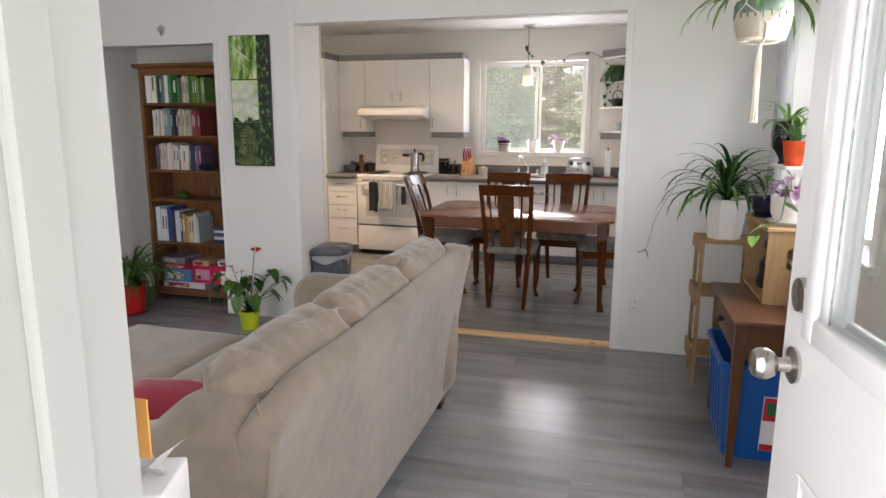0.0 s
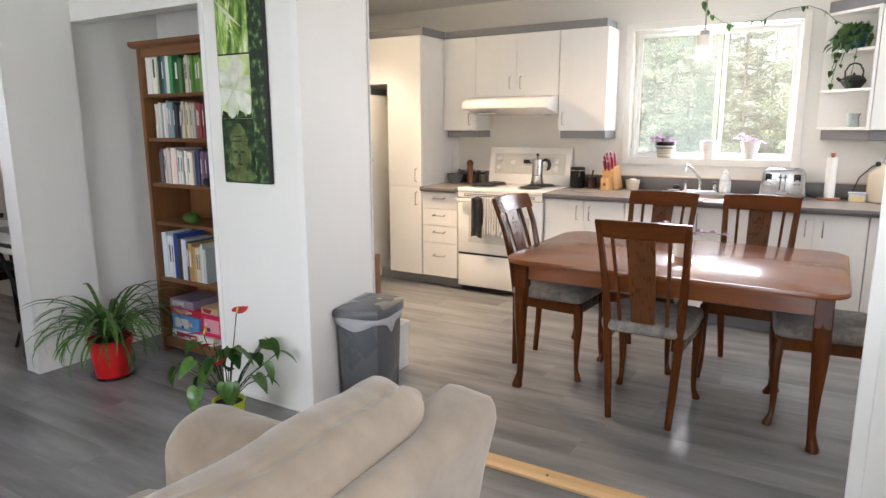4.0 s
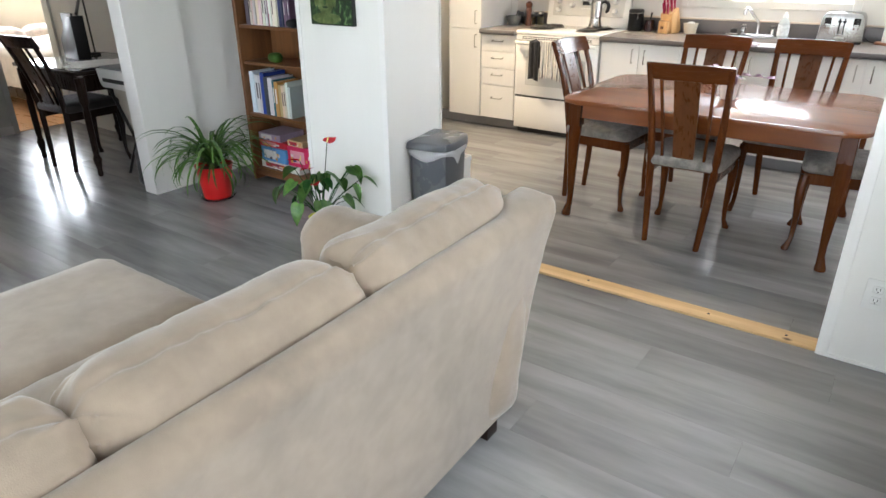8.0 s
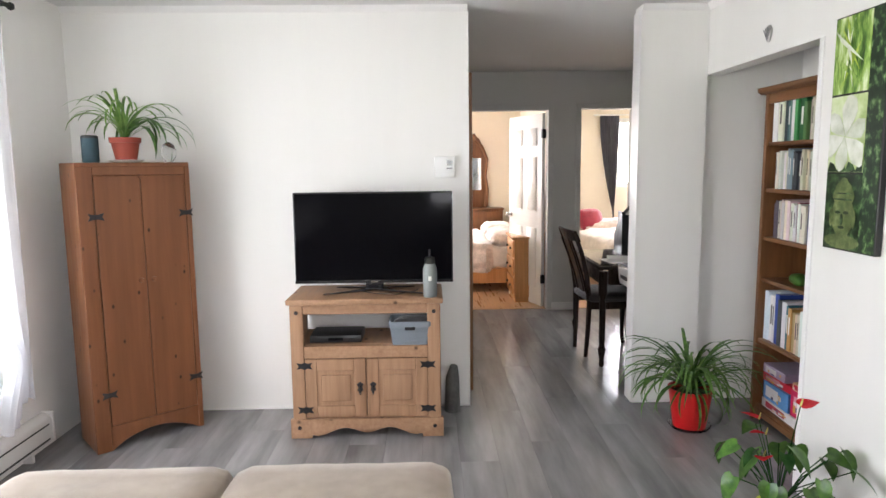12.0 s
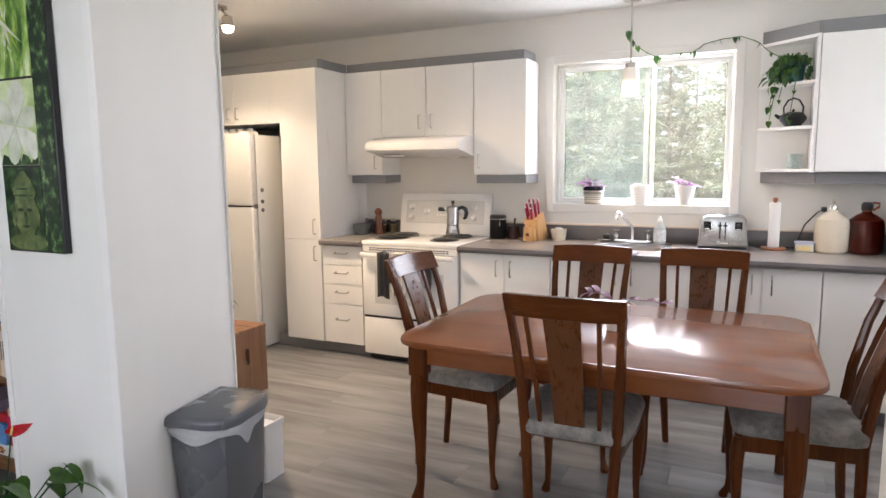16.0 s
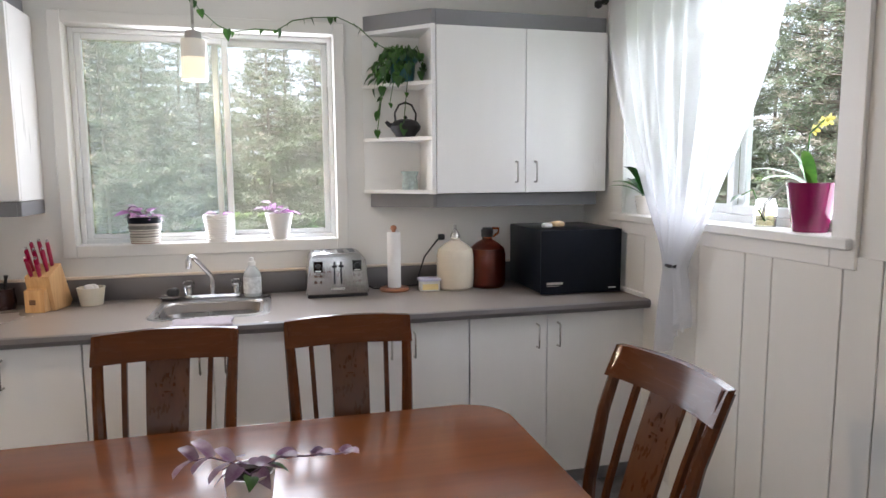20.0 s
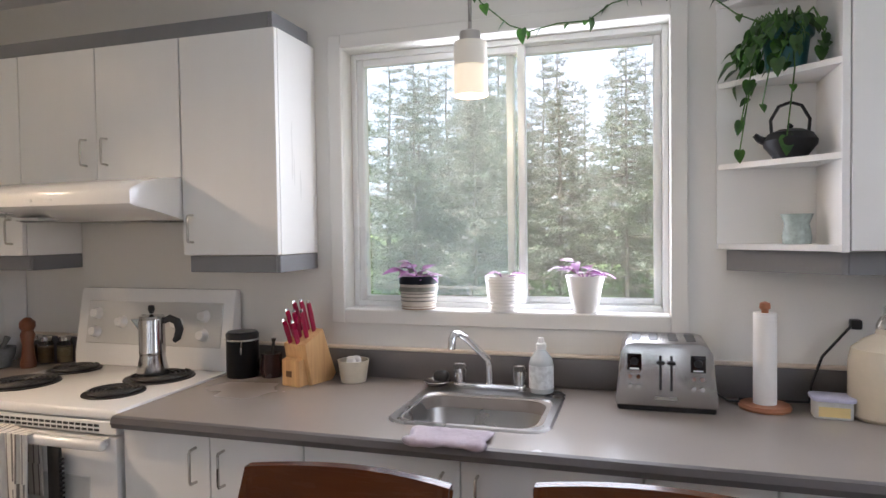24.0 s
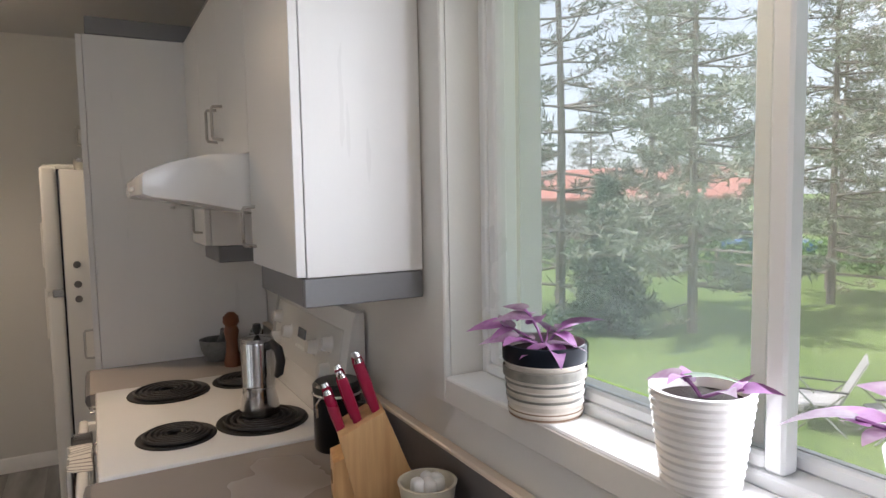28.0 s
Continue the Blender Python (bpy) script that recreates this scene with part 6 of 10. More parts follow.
def sink():
    th = thing("sink", "stainless steel single sink with rounded corners", "sink", (0, 0, 0))
    x0, x1, y0, y1 = -1.065, -0.625, 6.592, 7.035
    loops = []
    bm = B()

    def ring(a0, a1, b0, b1, r, z):
        return [bm.verts.new((x, y, z)) for x, y in rounded_rect(a0, a1, b0, b1, r, 7)]
    ib = 6.915
    for spec in ((x0, x1, y0, y1, 0.06, 0.9105), (x0 + 0.006, x1 - 0.006, y0 + 0.006, y1 - 0.006, 0.058, 0.9155), (x0 + 0.024, x1 - 0.024, y0 + 0.024, ib + 0.005, 0.06, 0.9145), (x0 + 0.030, x1 - 0.030, y0 + 0.030, ib, 0.07, 0.905), (x0 + 0.042, x1 - 0.042, y0 + 0.042, ib - 0.012, 0.08, 0.80), (x0 + 0.075, x1 - 0.075, y0 + 0.075, ib - 0.045, 0.08, 0.752), (-0.885, -0.805, 6.72, 6.80, 0.039, 0.746)):
        loops.append(ring(*spec))
    for a, b in zip(loops, loops[1:]):
        for i in range(len(a)):
            j = (i + 1) % len(a)
            bm.faces.new((a[i], a[j], b[j], b[i]))
    bm.faces.new(loops[-1])
    part("basin", bm, SINK_STEEL, th)
    part("drain", lathe(B(), [(0.038, 0.0), (0.036, 0.004), (0.028, 0.002), (0.001, 0.001)], (-0.845, 6.76, 0.747), 24), CHROME, th)
    return th


sink()


def faucet():
    th = thing("faucet", "chrome two-handle kitchen tap", "tap", (-0.862, 6.985, 0.915))
    part("base", prism(B(), rounded_rect(-0.115, 0.115, -0.024, 0.024, 0.023, 6), 0.001, 0.020, "z", 0.005), CHROME, th)
    part("spout", tube(B(), [(0, 0, 0.018), (0, 0, 0.075), (-0.004, -0.015, 0.10), (-0.045, -0.11, 0.178), (-0.060, -0.145, 0.196), (-0.066, -0.165, 0.196), (-0.069, -0.176, 0.182), (-0.070, -0.178, 0.155)], [0.013, 0.012, 0.011, 0.010, 0.010, 0.0105, 0.012, 0.012], 14), CHROME, th)
    for s in (-1, 1):
        part("handle", lathe(B(), [(0.001, 0.062), (0.018, 0.060), (0.023, 0.050), (0.021, 0.030), (0.017, 0.012), (0.015, 0.0)], (s * 0.095, 0, 0.018), 10), glass("acrylic_knob", (0.86, 0.88, 0.88), 0.05, 1.45), th, "clear acrylic tap handle")
        part("handle_core", cyl(B(), (s * 0.095, 0, 0.018), (s * 0.095, 0, 0.06), 0.010, seg=12), CHROME, th)
    return th


faucet()
cloth_ob = thing("dishcloth", "folded lilac dishcloth over the sink's front edge", "cloth")
bm = B()
rows = []
for i in range(16):
    u = i / 15
    x = -0.955 + 0.20 * u
    pr_ = [(6.560, 0.9145), (6.552, 0.9175), (6.540, 0.9165), (6.515, 0.9155), (6.490, 0.9145), (6.472, 0.9135), (6.460, 0.911), (6.4545, 0.905 - 0.003 * math.sin(u * 8))]
    rows.append([bm.verts.new((x + 0.006 * math.sin(k * 2 + u * 3), y, z + 0.0015 * (1 + math.sin(u * 23 + k * 1.3)))) for k, (y, z) in enumerate(pr_)])
for a, b in zip(rows, rows[1:]):
    for k in range(7):
        bm.faces.new((a[k], a[k + 1], b[k + 1], b[k]))
cl = part("cloth", bm, TOWEL_LILAC, cloth_ob, sharp=80)
md = cl.modifiers.new("thickness", "SOLIDIFY")
md.thickness, md.offset = 0.004, 1.0


# ---- small things on the worktop ----
Z = 0.9105


def soap_bottle():
    th = thing("soap_bottle", "clear plastic dish soap bottle with pale label", "bottle", (-0.700, 6.985, 0.9165))
    part("bottle", lathe(B(), [(0.001, 0), (0.034, 0), (0.037, 0.006), (0.037, 0.09), (0.033, 0.105), (0.017, 0.125), (0.013, 0.132), (0.001, 0.132)], seg=24), paint("cloudy_soap_plastic", (0.50, 0.54, 0.55), 0.22, var=0.1, scale=20, coat=0.4), th)
    part("label", lathe(B(), [(0.0376, 0.015), (0.0376, 0.085)], seg=24), paint("soap_label", (0.66, 0.69, 0.70), 0.5, var=0.3, scale=60), th)
    part("cap", lathe(B(), [(0.016, 0.132), (0.016, 0.148), (0.010, 0.152), (0.009, 0.166), (0.001, 0.168)], seg=18), PLASTIC_W, th)
    return th


soap_bottle()
br = thing("soap_dish", "small steel soap dish with a dark scrubber", "soap dish", (-1.035, 6.99, 0.9165))
part("dish", lathe(B(), [(0.001, 0.002), (0.03, 0.002), (0.045, 0.014), (0.043, 0.016), (0.028, 0.006), (0.001, 0.006)], seg=20), NICKEL, br)
part("scrubber", cushion(B(), (0.01, 0, 0.030), (0.026, 0.02, 0.018), 0.016, 6, 0, 0.006), BLACK, br)


def toaster():
    th = thing("toaster", "brushed steel four-slot toaster", "toaster", (-0.345, 6.962, Z))
    w, d, h = 0.132, 0.095, 0.19
    bm = B()
    prism(bm, [(-w, 0.014), (-w - 0.002, 0.03), (-w + 0.012, h - 0.03), (-w + 0.028, h - 0.006), (-w + 0.05, h), (w - 0.05, h), (w - 0.028, h - 0.006), (w - 0.012, h - 0.03), (w + 0.002, 0.03), (w, 0.014)], -d, d, "y", 0.006)
    part("shell", bm, STEEL, th)
    part("foot", box(B(), -w + 0.004, w - 0.004, -d + 0.006, d - 0.006, 0.0, 0.016, 0.004, 1), BLACK, th)
    for x in (-0.078, -0.032, 0.020, 0.066):
        part("slot", box(B(), x - 0.011, x + 0.013, -d + 0.035, d - 0.035, h - 0.002, h + 0.0012), BLACK, th)
    for x in (-0.014, 0.014):
        part("lever_slot", box(B(), x - 0.003, x + 0.003, -d - 0.0015, -d + 0.001, 0.06, 0.155), BLACK, th)
        part("lever", box(B(), x - 0.011, x + 0.011, -d - 0.020, -d - 0.001, 0.132, 0.142, 0.004, 2), BLACK, th)
    for x in (-0.082, 0.082):
        pn = part("dial_panel", box(B(), x - 0.019, x + 0.019, -d - 0.0015, -d + 0.001, 0.112, 0.158, 0.001, 1), BLACK_GLOSS, th)
        part("dial", cyl(B(), (x, -d - 0.001, 0.137), (x, -d - 0.010, 0.137), 0.011, 0.010, 18), BLACK, pn)
        part("dial_mark", box(B(), x - 0.012, x + 0.012, -d - 0.0022, -d - 0.001, 0.115, 0.119), PLASTIC_W, pn)
        for dx in (-0.011, 0.011):
            for z in (0.095, 0.068):
                part("button", cyl(B(), (x + dx, -d + 0.001, z), (x + dx, -d - 0.004, z), 0.0068, 0.006, 12), CHROME, th)
    part("maker_plate", box(B(), -0.028, 0.028, -d - 0.0012, -d + 0.001, 0.034, 0.042), NICKEL, th)
    part("cord", tube(B(), [(w, 0.06, 0.03), (w + 0.04, 0.05, 0.006), (w + 0.12, 0.055, 0.004), (w + 0.18, 0.09, 0.004)], 0.0035, 6), BLACK, th)
    return th


toaster()
tr = thing("paper_towel_holder", "paper towel roll on a round wooden holder", "paper towel", (-0.083, 6.975, Z))
part("base", lathe(B(), [(0.001, 0), (0.066, 0), (0.068, 0.006), (0.062, 0.014), (0.001, 0.014)], seg=32), paint("reddish_wood_base", (0.33, 0.13, 0.06), 0.4, var=0.15), tr)
part("roll", lathe(B(), [(0.012, 0.0145), (0.030, 0.0145), (0.030, 0.265), (0.012, 0.265)], seg=28), PAPER, tr)
part("pole", lathe(B(), [(0.009, 0.0), (0.009, 0.272), (0.015, 0.278), (0.013, 0.292), (0.001, 0.296)], seg=14), paint("reddish_wood_base", (0.33, 0.13, 0.06), 0.4), tr)
tb = thing("plastic_tub", "clear plastic tub of butter with lilac lid", "tub", (0.07, 6.935, Z), -4)
part("tub", prism(B(), rounded_rect(-0.046, 0.046, -0.034, 0.034, 0.014, 4), 0, 0.045, "z", 0.002), paint("cloudy_plastic", (0.62, 0.62, 0.60), 0.35, var=0.1, scale=20), tb)
part("butter", box(B(), -0.036, 0.036, -0.0345, 0.03, 0.006, 0.032), paint("butter_yellow", (0.75, 0.60, 0.28), 0.4), tb)
part("lid", prism(B(), rounded_rect(-0.052, 0.052, -0.040, 0.040, 0.016, 4), 0.045, 0.056, "z", 0.003), paint("lilac_lid", (0.52, 0.52, 0.68), 0.4), tb)


def jug(name, at, mat, label, cap, capmat):
    th = thing(name, label, "jug", at)
    part("jug", lathe(B(), [(0.001, 0), (0.072, 0), (0.082, 0.010), (0.085, 0.05), (0.085, 0.15), (0.078, 0.182), (0.050, 0.206), (0.024, 0.220), (0.020, 0.245), (0.001, 0.245)], seg=36), mat, th)
    part("cap", lathe(B(), cap, seg=20), capmat, th)
    return th


jug("water_jug", (0.195, 6.945, Z), STONEWARE, "cream speckled jug with a pump top", [(0.022, 0.222), (0.022, 0.245), (0.014, 0.262), (0.008, 0.268), (0.008, 0.292), (0.001, 0.294)], NICKEL)
bj = jug("amber_jug", (0.352, 6.955, Z), AMBER, "amber glass jug with black stopper", [(0.027, 0.232), (0.029, 0.262), (0.020, 0.275), (0.001, 0.276)], BLACK)
part("handle", tube(B(), [(0.024, -0.01, 0.232), (0.050, -0.012, 0.250), (0.052, -0.012, 0.270), (0.022, -0.01, 0.272)], 0.006, 8), AMBER, bj)
part("contents", lathe(B(), [(0.001, 0.004), (0.070, 0.004), (0.079, 0.014), (0.081, 0.05), (0.081, 0.15), (0.074, 0.178), (0.001, 0.18)], seg=30), paint("dark_syrup", (0.17, 0.032, 0.009), 0.3), bj)
cord = thing("power_cord", "black power cord looping from the jug to the wall", "cord", (0, 0, 0))
part("cord", tube(B(), [(0.16, 7.085, 1.135), (0.13, 7.04, 1.12), (0.07, 7.03, 1.05), (0.045, 7.035, 0.97), (0.04, 7.04, 0.918), (-0.02, 7.05, 0.9145), (-0.14, 7.05, 0.9145)], 0.0038, 8), BLACK, cord)
part("plug", box(B(), 0.150, 0.178, 7.062, 7.0935, 1.122, 1.150, 0.005, 2), BLACK, cord)


def countertop_oven():
    th = thing("countertop_appliance", "black box-shaped countertop dehydrator", "appliance", (0.495, 6.655, Z), -1)
    part("case", box(B(), 0, 0.375, 0.012, 0.405, 0.008, 0.282, 0.006, 2), NAVY, th)
    part("door", box(B(), 0.0, 0.375, 0, 0.014, 0.004, 0.280, 0.004, 2), NAVY, th)
    part("lettering", box(B(), 0.025, 0.10, -0.0008, 0.0004, 0.045, 0.056), NICKEL, th)
    part("lettering", box(B(), 0.025, 0.085, -0.0008, 0.0004, 0.038, 0.0405), NICKEL, th)
    part("maker_plate", box(B(), 0.315, 0.350, -0.0008, 0.0004, 0.020, 0.026), PLASTIC_W, th)
    for x in (0.03, 0.345):
        for y in (0.04, 0.38):
            part("foot", cyl(B(), (x, y, 0), (x, y, 0.009), 0.012, seg=10), BLACK, th)
    return th


countertop_oven()
sh = thing("seashell", "small tan seashell on the black appliance", "shell", (0.62, 6.78, Z + 0.2825), 20)
part("shell", cushion(B(), (0, 0, 0.013), (0.034, 0.020, 0.013), 0.012, 6, 0, 0.005), paint("shell_tan", (0.55, 0.38, 0.2), 0.4, var=0.3, scale=40), sh)
solid("white_pebble", cushion(B(), (0, 0, 0.011), (0.022, 0.016, 0.011), 0.010, 5, 0, 0.004), PAPER, "small white pebble on the black appliance", "pebble", m=pose(0.56, 6.75, Z + 0.2825))


def knife_block():
    th = thing("knife_block", "beech knife block with raspberry-handled knives", "knife block", (-1.475, 6.965, Z), -14)
    part("block", prism(B(), [(-0.045, 0.0), (0.055, 0.0), (0.075, 0.02), (0.012, 0.180), (-0.075, 0.138)], -0.048, 0.048, "x", 0.003), BLOCK, th)
    part("front_step", prism(B(), [(-0.085, 0.0), (-0.04, 0.0), (-0.04, 0.10), (-0.085, 0.085)], -0.048, 0.030, "x", 0.003), BLOCK, th)
    part("brand_mark", box(B(), -0.028, -0.004, -0.0865, -0.0845, 0.03, 0.05), paint("burnt_mark", (0.14, 0.07, 0.03), 0.6), th)
    for k, (x, y, z, l) in enumerate(((-0.034, 0.0, 0.170, 0.105), (-0.008, 0.002, 0.171, 0.110), (0.020, 0.0, 0.170, 0.108), (-0.034, -0.035, 0.152, 0.10), (-0.008, -0.037, 0.152, 0.095), (0.020, -0.035, 0.153, 0.098), (-0.022, -0.066, 0.136, 0.085), (0.010, -0.066, 0.136, 0.08))):
        d = Vector((0.05 * (k % 3 - 1), -0.30, 0.95)).normalized()
        p = Vector((x, y, z))
        kn = part("knife_handle", tube(B(), [p, p + d * l * 0.2, p + d * l * 0.55, p + d * l * 0.9, p + d * l], [0.0085, 0.0095, 0.0105, 0.0095, 0.007], 10, 0.62), MAGENTA_H, th, "raspberry-red knife handle")
        part("knife_cap", tube(B(), [p + d * l * 0.98, p + d * (l + 0.006)], [0.0085, 0.006], 10, 0.62), CHROME, kn)
    return th


knife_block()
gp = thing("garlic_pot", "cream pot with garlic cloves and a painted motif", "pot", (-1.335, 7.005, Z))
part("pot", lathe(B(), [(0.001, 0), (0.042, 0), (0.051, 0.062), (0.054, 0.072), (0.049, 0.072), (0.044, 0.045), (0.001, 0.045)], seg=28), paint("cream_glaze", (0.66, 0.60, 0.48), 0.35, var=0.06), gp)
for k, (x, y) in enumerate(((-0.012, 0.005), (0.014, -0.004), (0.002, 0.018), (0.0, -0.02))):
    part("garlic_clove", cushion(B(), (x, y, 0.066), (0.016, 0.012, 0.016), 0.011, 5, 0, 0.004, k), PAPER, gp)
for k in range(5):
    a = radians(-95 + 14 * math.cos(k * 1.26))
    part("painted_petal", box(B(), 0.0 + 0.041 * math.cos(a) - 0.006, 0.041 * math.cos(a) + 0.006, 0.0415 * math.sin(a) - 0.001, 0.0415 * math.sin(a) + 0.001, 0.030 + 0.012 * math.sin(k * 1.26), 0.038 + 0.012 * math.sin(k * 1.26)), BLACK, gp)
CANISTER = paint("black_canister_enamel", (0.006, 0.006, 0.007), 0.3, var=0.1, relief=0.0, spec=0.2)
cn = thing("coffee_canister", "black coffee canister with wire clasp", "canister", (-1.752, 6.985, Z))
part("canister", lathe(B(), [(0.001, 0), (0.054, 0), (0.056, 0.006), (0.056, 0.125), (0.052, 0.13), (0.001, 0.13)], seg=32), CANISTER, cn)
part("lid", lathe(B(), [(0.056, 0.134), (0.057, 0.150), (0.05, 0.158), (0.001, 0.16)], seg=32), BLACK, cn)
part("clasp_ring", lathe(B(), [(0.0565, 0.128), (0.0585, 0.131), (0.0565, 0.134)], seg=32), NICKEL, cn)
part("clasp", tube(B(), [(0.03, -0.05, 0.13), (0.036, -0.062, 0.118), (0.034, -0.060, 0.088)], 0.003, 6), NICKEL, cn)
scp = thing("small_pitcher", "small dark ceramic pitcher by the canister", "pitcher", (-1.645, 7.0, Z))
part("pitcher", lathe(B(), [(0.001, 0), (0.034, 0), (0.040, 0.03), (0.034, 0.07), (0.036, 0.082), (0.032, 0.082), (0.001, 0.07)], seg=24), paint("dark_plum_glaze", (0.03, 0.012, 0.014), 0.25), scp)
part("spoon_handle", tube(B(), [(0, 0.0, 0.06), (0.008, 0.0, 0.12), (0.010, 0.0, 0.135)], [0.005, 0.006, 0.009], 8), BLACK, scp)


POLISHED = paint("polished_steel", (0.50, 0.49, 0.48), 0.16, 1.0, var=0.03, relief=0.0)


def moka():
    th = thing("moka_pot", "steel moka coffee pot on a rear burner", "coffee pot", (-2.035, 6.868, 0.931), 25)
    part("boiler", lathe(B(), [(0.001, 0), (0.052, 0), (0.053, 0.004), (0.042, 0.060), (0.042, 0.070), (0.001, 0.070)], seg=32), POLISHED, th)
    part("collector", lathe(B(), [(0.043, 0.071), (0.044, 0.075), (0.043, 0.078), (0.043, 0.186), (0.042, 0.190), (0.001, 0.191)], seg=32), POLISHED, th)
    part("lid", lathe(B(), [(0.043, 0.1915), (0.040, 0.200), (0.001, 0.206)], seg=32), POLISHED, th)
    part("spout", prism(B(), [(-0.066, 0.19), (-0.04, 0.15), (-0.04, 0.19)], -0.008, 0.008, "y"), STEEL, th)
    part("lid_knob", lathe(B(), [(0.006, 0.208), (0.012, 0.222), (0.010, 0.236), (0.001, 0.238)], seg=12), BLACK, th)
    part("handle", tube(B(), [(0.040, 0, 0.180), (0.060, 0, 0.190), (0.084, 0, 0.178), (0.092, 0, 0.150), (0.084, 0, 0.120), (0.072, 0, 0.108)], [0.008, 0.010, 0.011, 0.011, 0.010, 0.006], 10, 1.3), BLACK, th)
    return th


moka()
mo = thing("mortar", "grey stone mortar with pestle", "mortar", (-2.785, 6.89, Z))
part("bowl", lathe(B(), [(0.001, 0), (0.045, 0), (0.048, 0.010), (0.062, 0.045), (0.066, 0.075), (0.058, 0.075), (0.05, 0.04), (0.001, 0.03)], seg=28), paint("grey_granite", (0.16, 0.165, 0.16), 0.6, var=0.3, scale=60), mo)
part("pestle", tube(B(), [(0.01, 0, 0.05), (0.03, 0.01, 0.09), (0.042, 0.014, 0.115)], [0.014, 0.009, 0.012], 10), paint("grey_granite", (0.16, 0.165, 0.16), 0.6), mo)
for k, (x, y, c, lab) in enumerate(((-2.735, 7.02, (0.10, 0.08, 0.05), "glass spice jar with dark seeds"), (-2.665, 7.0, (0.22, 0.15, 0.07), "glass spice jar with brown spice"), (-2.60, 7.03, (0.33, 0.28, 0.16), "glass spice jar with pale herbs"))):
    jr = thing("spice_jar", lab, "jar", (x, y, Z), group="spice jars by the stove")
    part("jar", lathe(B(), [(0.001, 0), (0.026, 0), (0.028, 0.004), (0.028, 0.075), (0.022, 0.088), (0.001, 0.088)], seg=20), CLEAR, jr)
    part("contents", lathe(B(), [(0.001, 0.003), (0.0245, 0.003), (0.0245, 0.062), (0.001, 0.064)], seg=18), paint("spice_%d" % k, c, 0.8, var=0.3, scale=60), jr)
    part("lid", lathe(B(), [(0.023, 0.088), (0.023, 0.104), (0.001, 0.105)], seg=18), NICKEL, jr)
pm = thing("pepper_mill", "turned brown wooden pepper mill", "pepper mill", (-2.655, 6.915, Z))
part("mill", lathe(B(), [(0.001, 0), (0.027, 0), (0.029, 0.012), (0.022, 0.05), (0.020, 0.09), (0.026, 0.125), (0.020, 0.142), (0.028, 0.155), (0.027, 0.175), (0.012, 0.19), (0.001, 0.192)], seg=24), paint("mill_wood", (0.14, 0.045, 0.018), 0.35, var=0.15), pm)

# pendant over the sink, lamp near the fridge
pd = thing("pendant_lamp", "lit pendant with frosted cylinder shade over the sink", "pendant lamp", (-0.875, 6.845, 0))
part("canopy", lathe(B(), [(0.055, H - 0.001), (0.055, H - 0.018), (0.05, H - 0.024), (0.001, H - 0.026)], seg=24), NICKEL, pd)
part("rod", cyl(B(), (0, 0, 1.975), (0, 0, H - 0.02), 0.0055, seg=10), NICKEL, pd)
part("socket_cap", lathe(B(), [(0.008, 1.99), (0.03, 1.982), (0.032, 1.955), (0.001, 1.953)], seg=20), NICKEL, pd)
shd = part("shade", lathe(B(), [(0.030, 1.956), (0.047, 1.952), (0.048, 1.884), (0.044, 1.884), (0.043, 1.945), (0.001, 1.948)], seg=28), FROST_DIM, pd, "frosted glass shade")
part("lit_band", lathe(B(), [(0.048, 1.8838), (0.049, 1.80), (0.045, 1.80), (0.044, 1.8838)], seg=28), FROST, shd, "lower half glowing from the bulb inside")
lamp("pendant_light", "POINT", 1.0, KITCHEN @ Matrix.Translation((-0.875, 6.845, 1.77)), (1.0, 0.80, 0.52), radius=0.035)
cl_ = thing("ceiling_spot", "ceiling light with two lit spots by the fridge", "ceiling light", (-3.13, 5.90, 0))
part("canopy", lathe(B(), [(0.065, H - 0.001), (0.065, H - 0.014), (0.055, H - 0.02), (0.001, H - 0.022)], seg=24), NICKEL, cl_)
for k, (dx, dy) in enumerate(((0.055, 0.035), (-0.055, -0.035))):
    hd = part("head", lathe(B(), [(0.018, H - 0.05), (0.034, H - 0.06), (0.040, H - 0.115), (0.036, H - 0.115), (0.030, H - 0.065), (0.001, H - 0.058)], (dx, dy, 0), 22), NICKEL, cl_)
    part("arm", cyl(B(), (dx * 0.5, dy * 0.5, H - 0.02), (dx, dy, H - 0.055), 0.007, seg=10), NICKEL, hd)
    part("bulb", lathe(B(), [(0.001, H - 0.152), (0.024, H - 0.144), (0.034, H - 0.122), (0.030, H - 0.100), (0.018, H - 0.078), (0.001, H - 0.07)], (dx, dy, 0), 20), BULB, hd)
lamp("ceiling_spot_light", "SPOT", 50, KITCHEN @ look((-3.075, 5.935, H - 0.165), (-1.0, 5.3, 0)), (1.0, 0.74, 0.46), radius=0.04, cone=radians(115))
lamp("ceiling_spot_light", "SPOT", 15, KITCHEN @ look((-3.185, 5.865, H - 0.165), (-3.5, 6.2, 0)), (1.0, 0.78, 0.52), radius=0.04, cone=radians(115))


SPACE = HOME


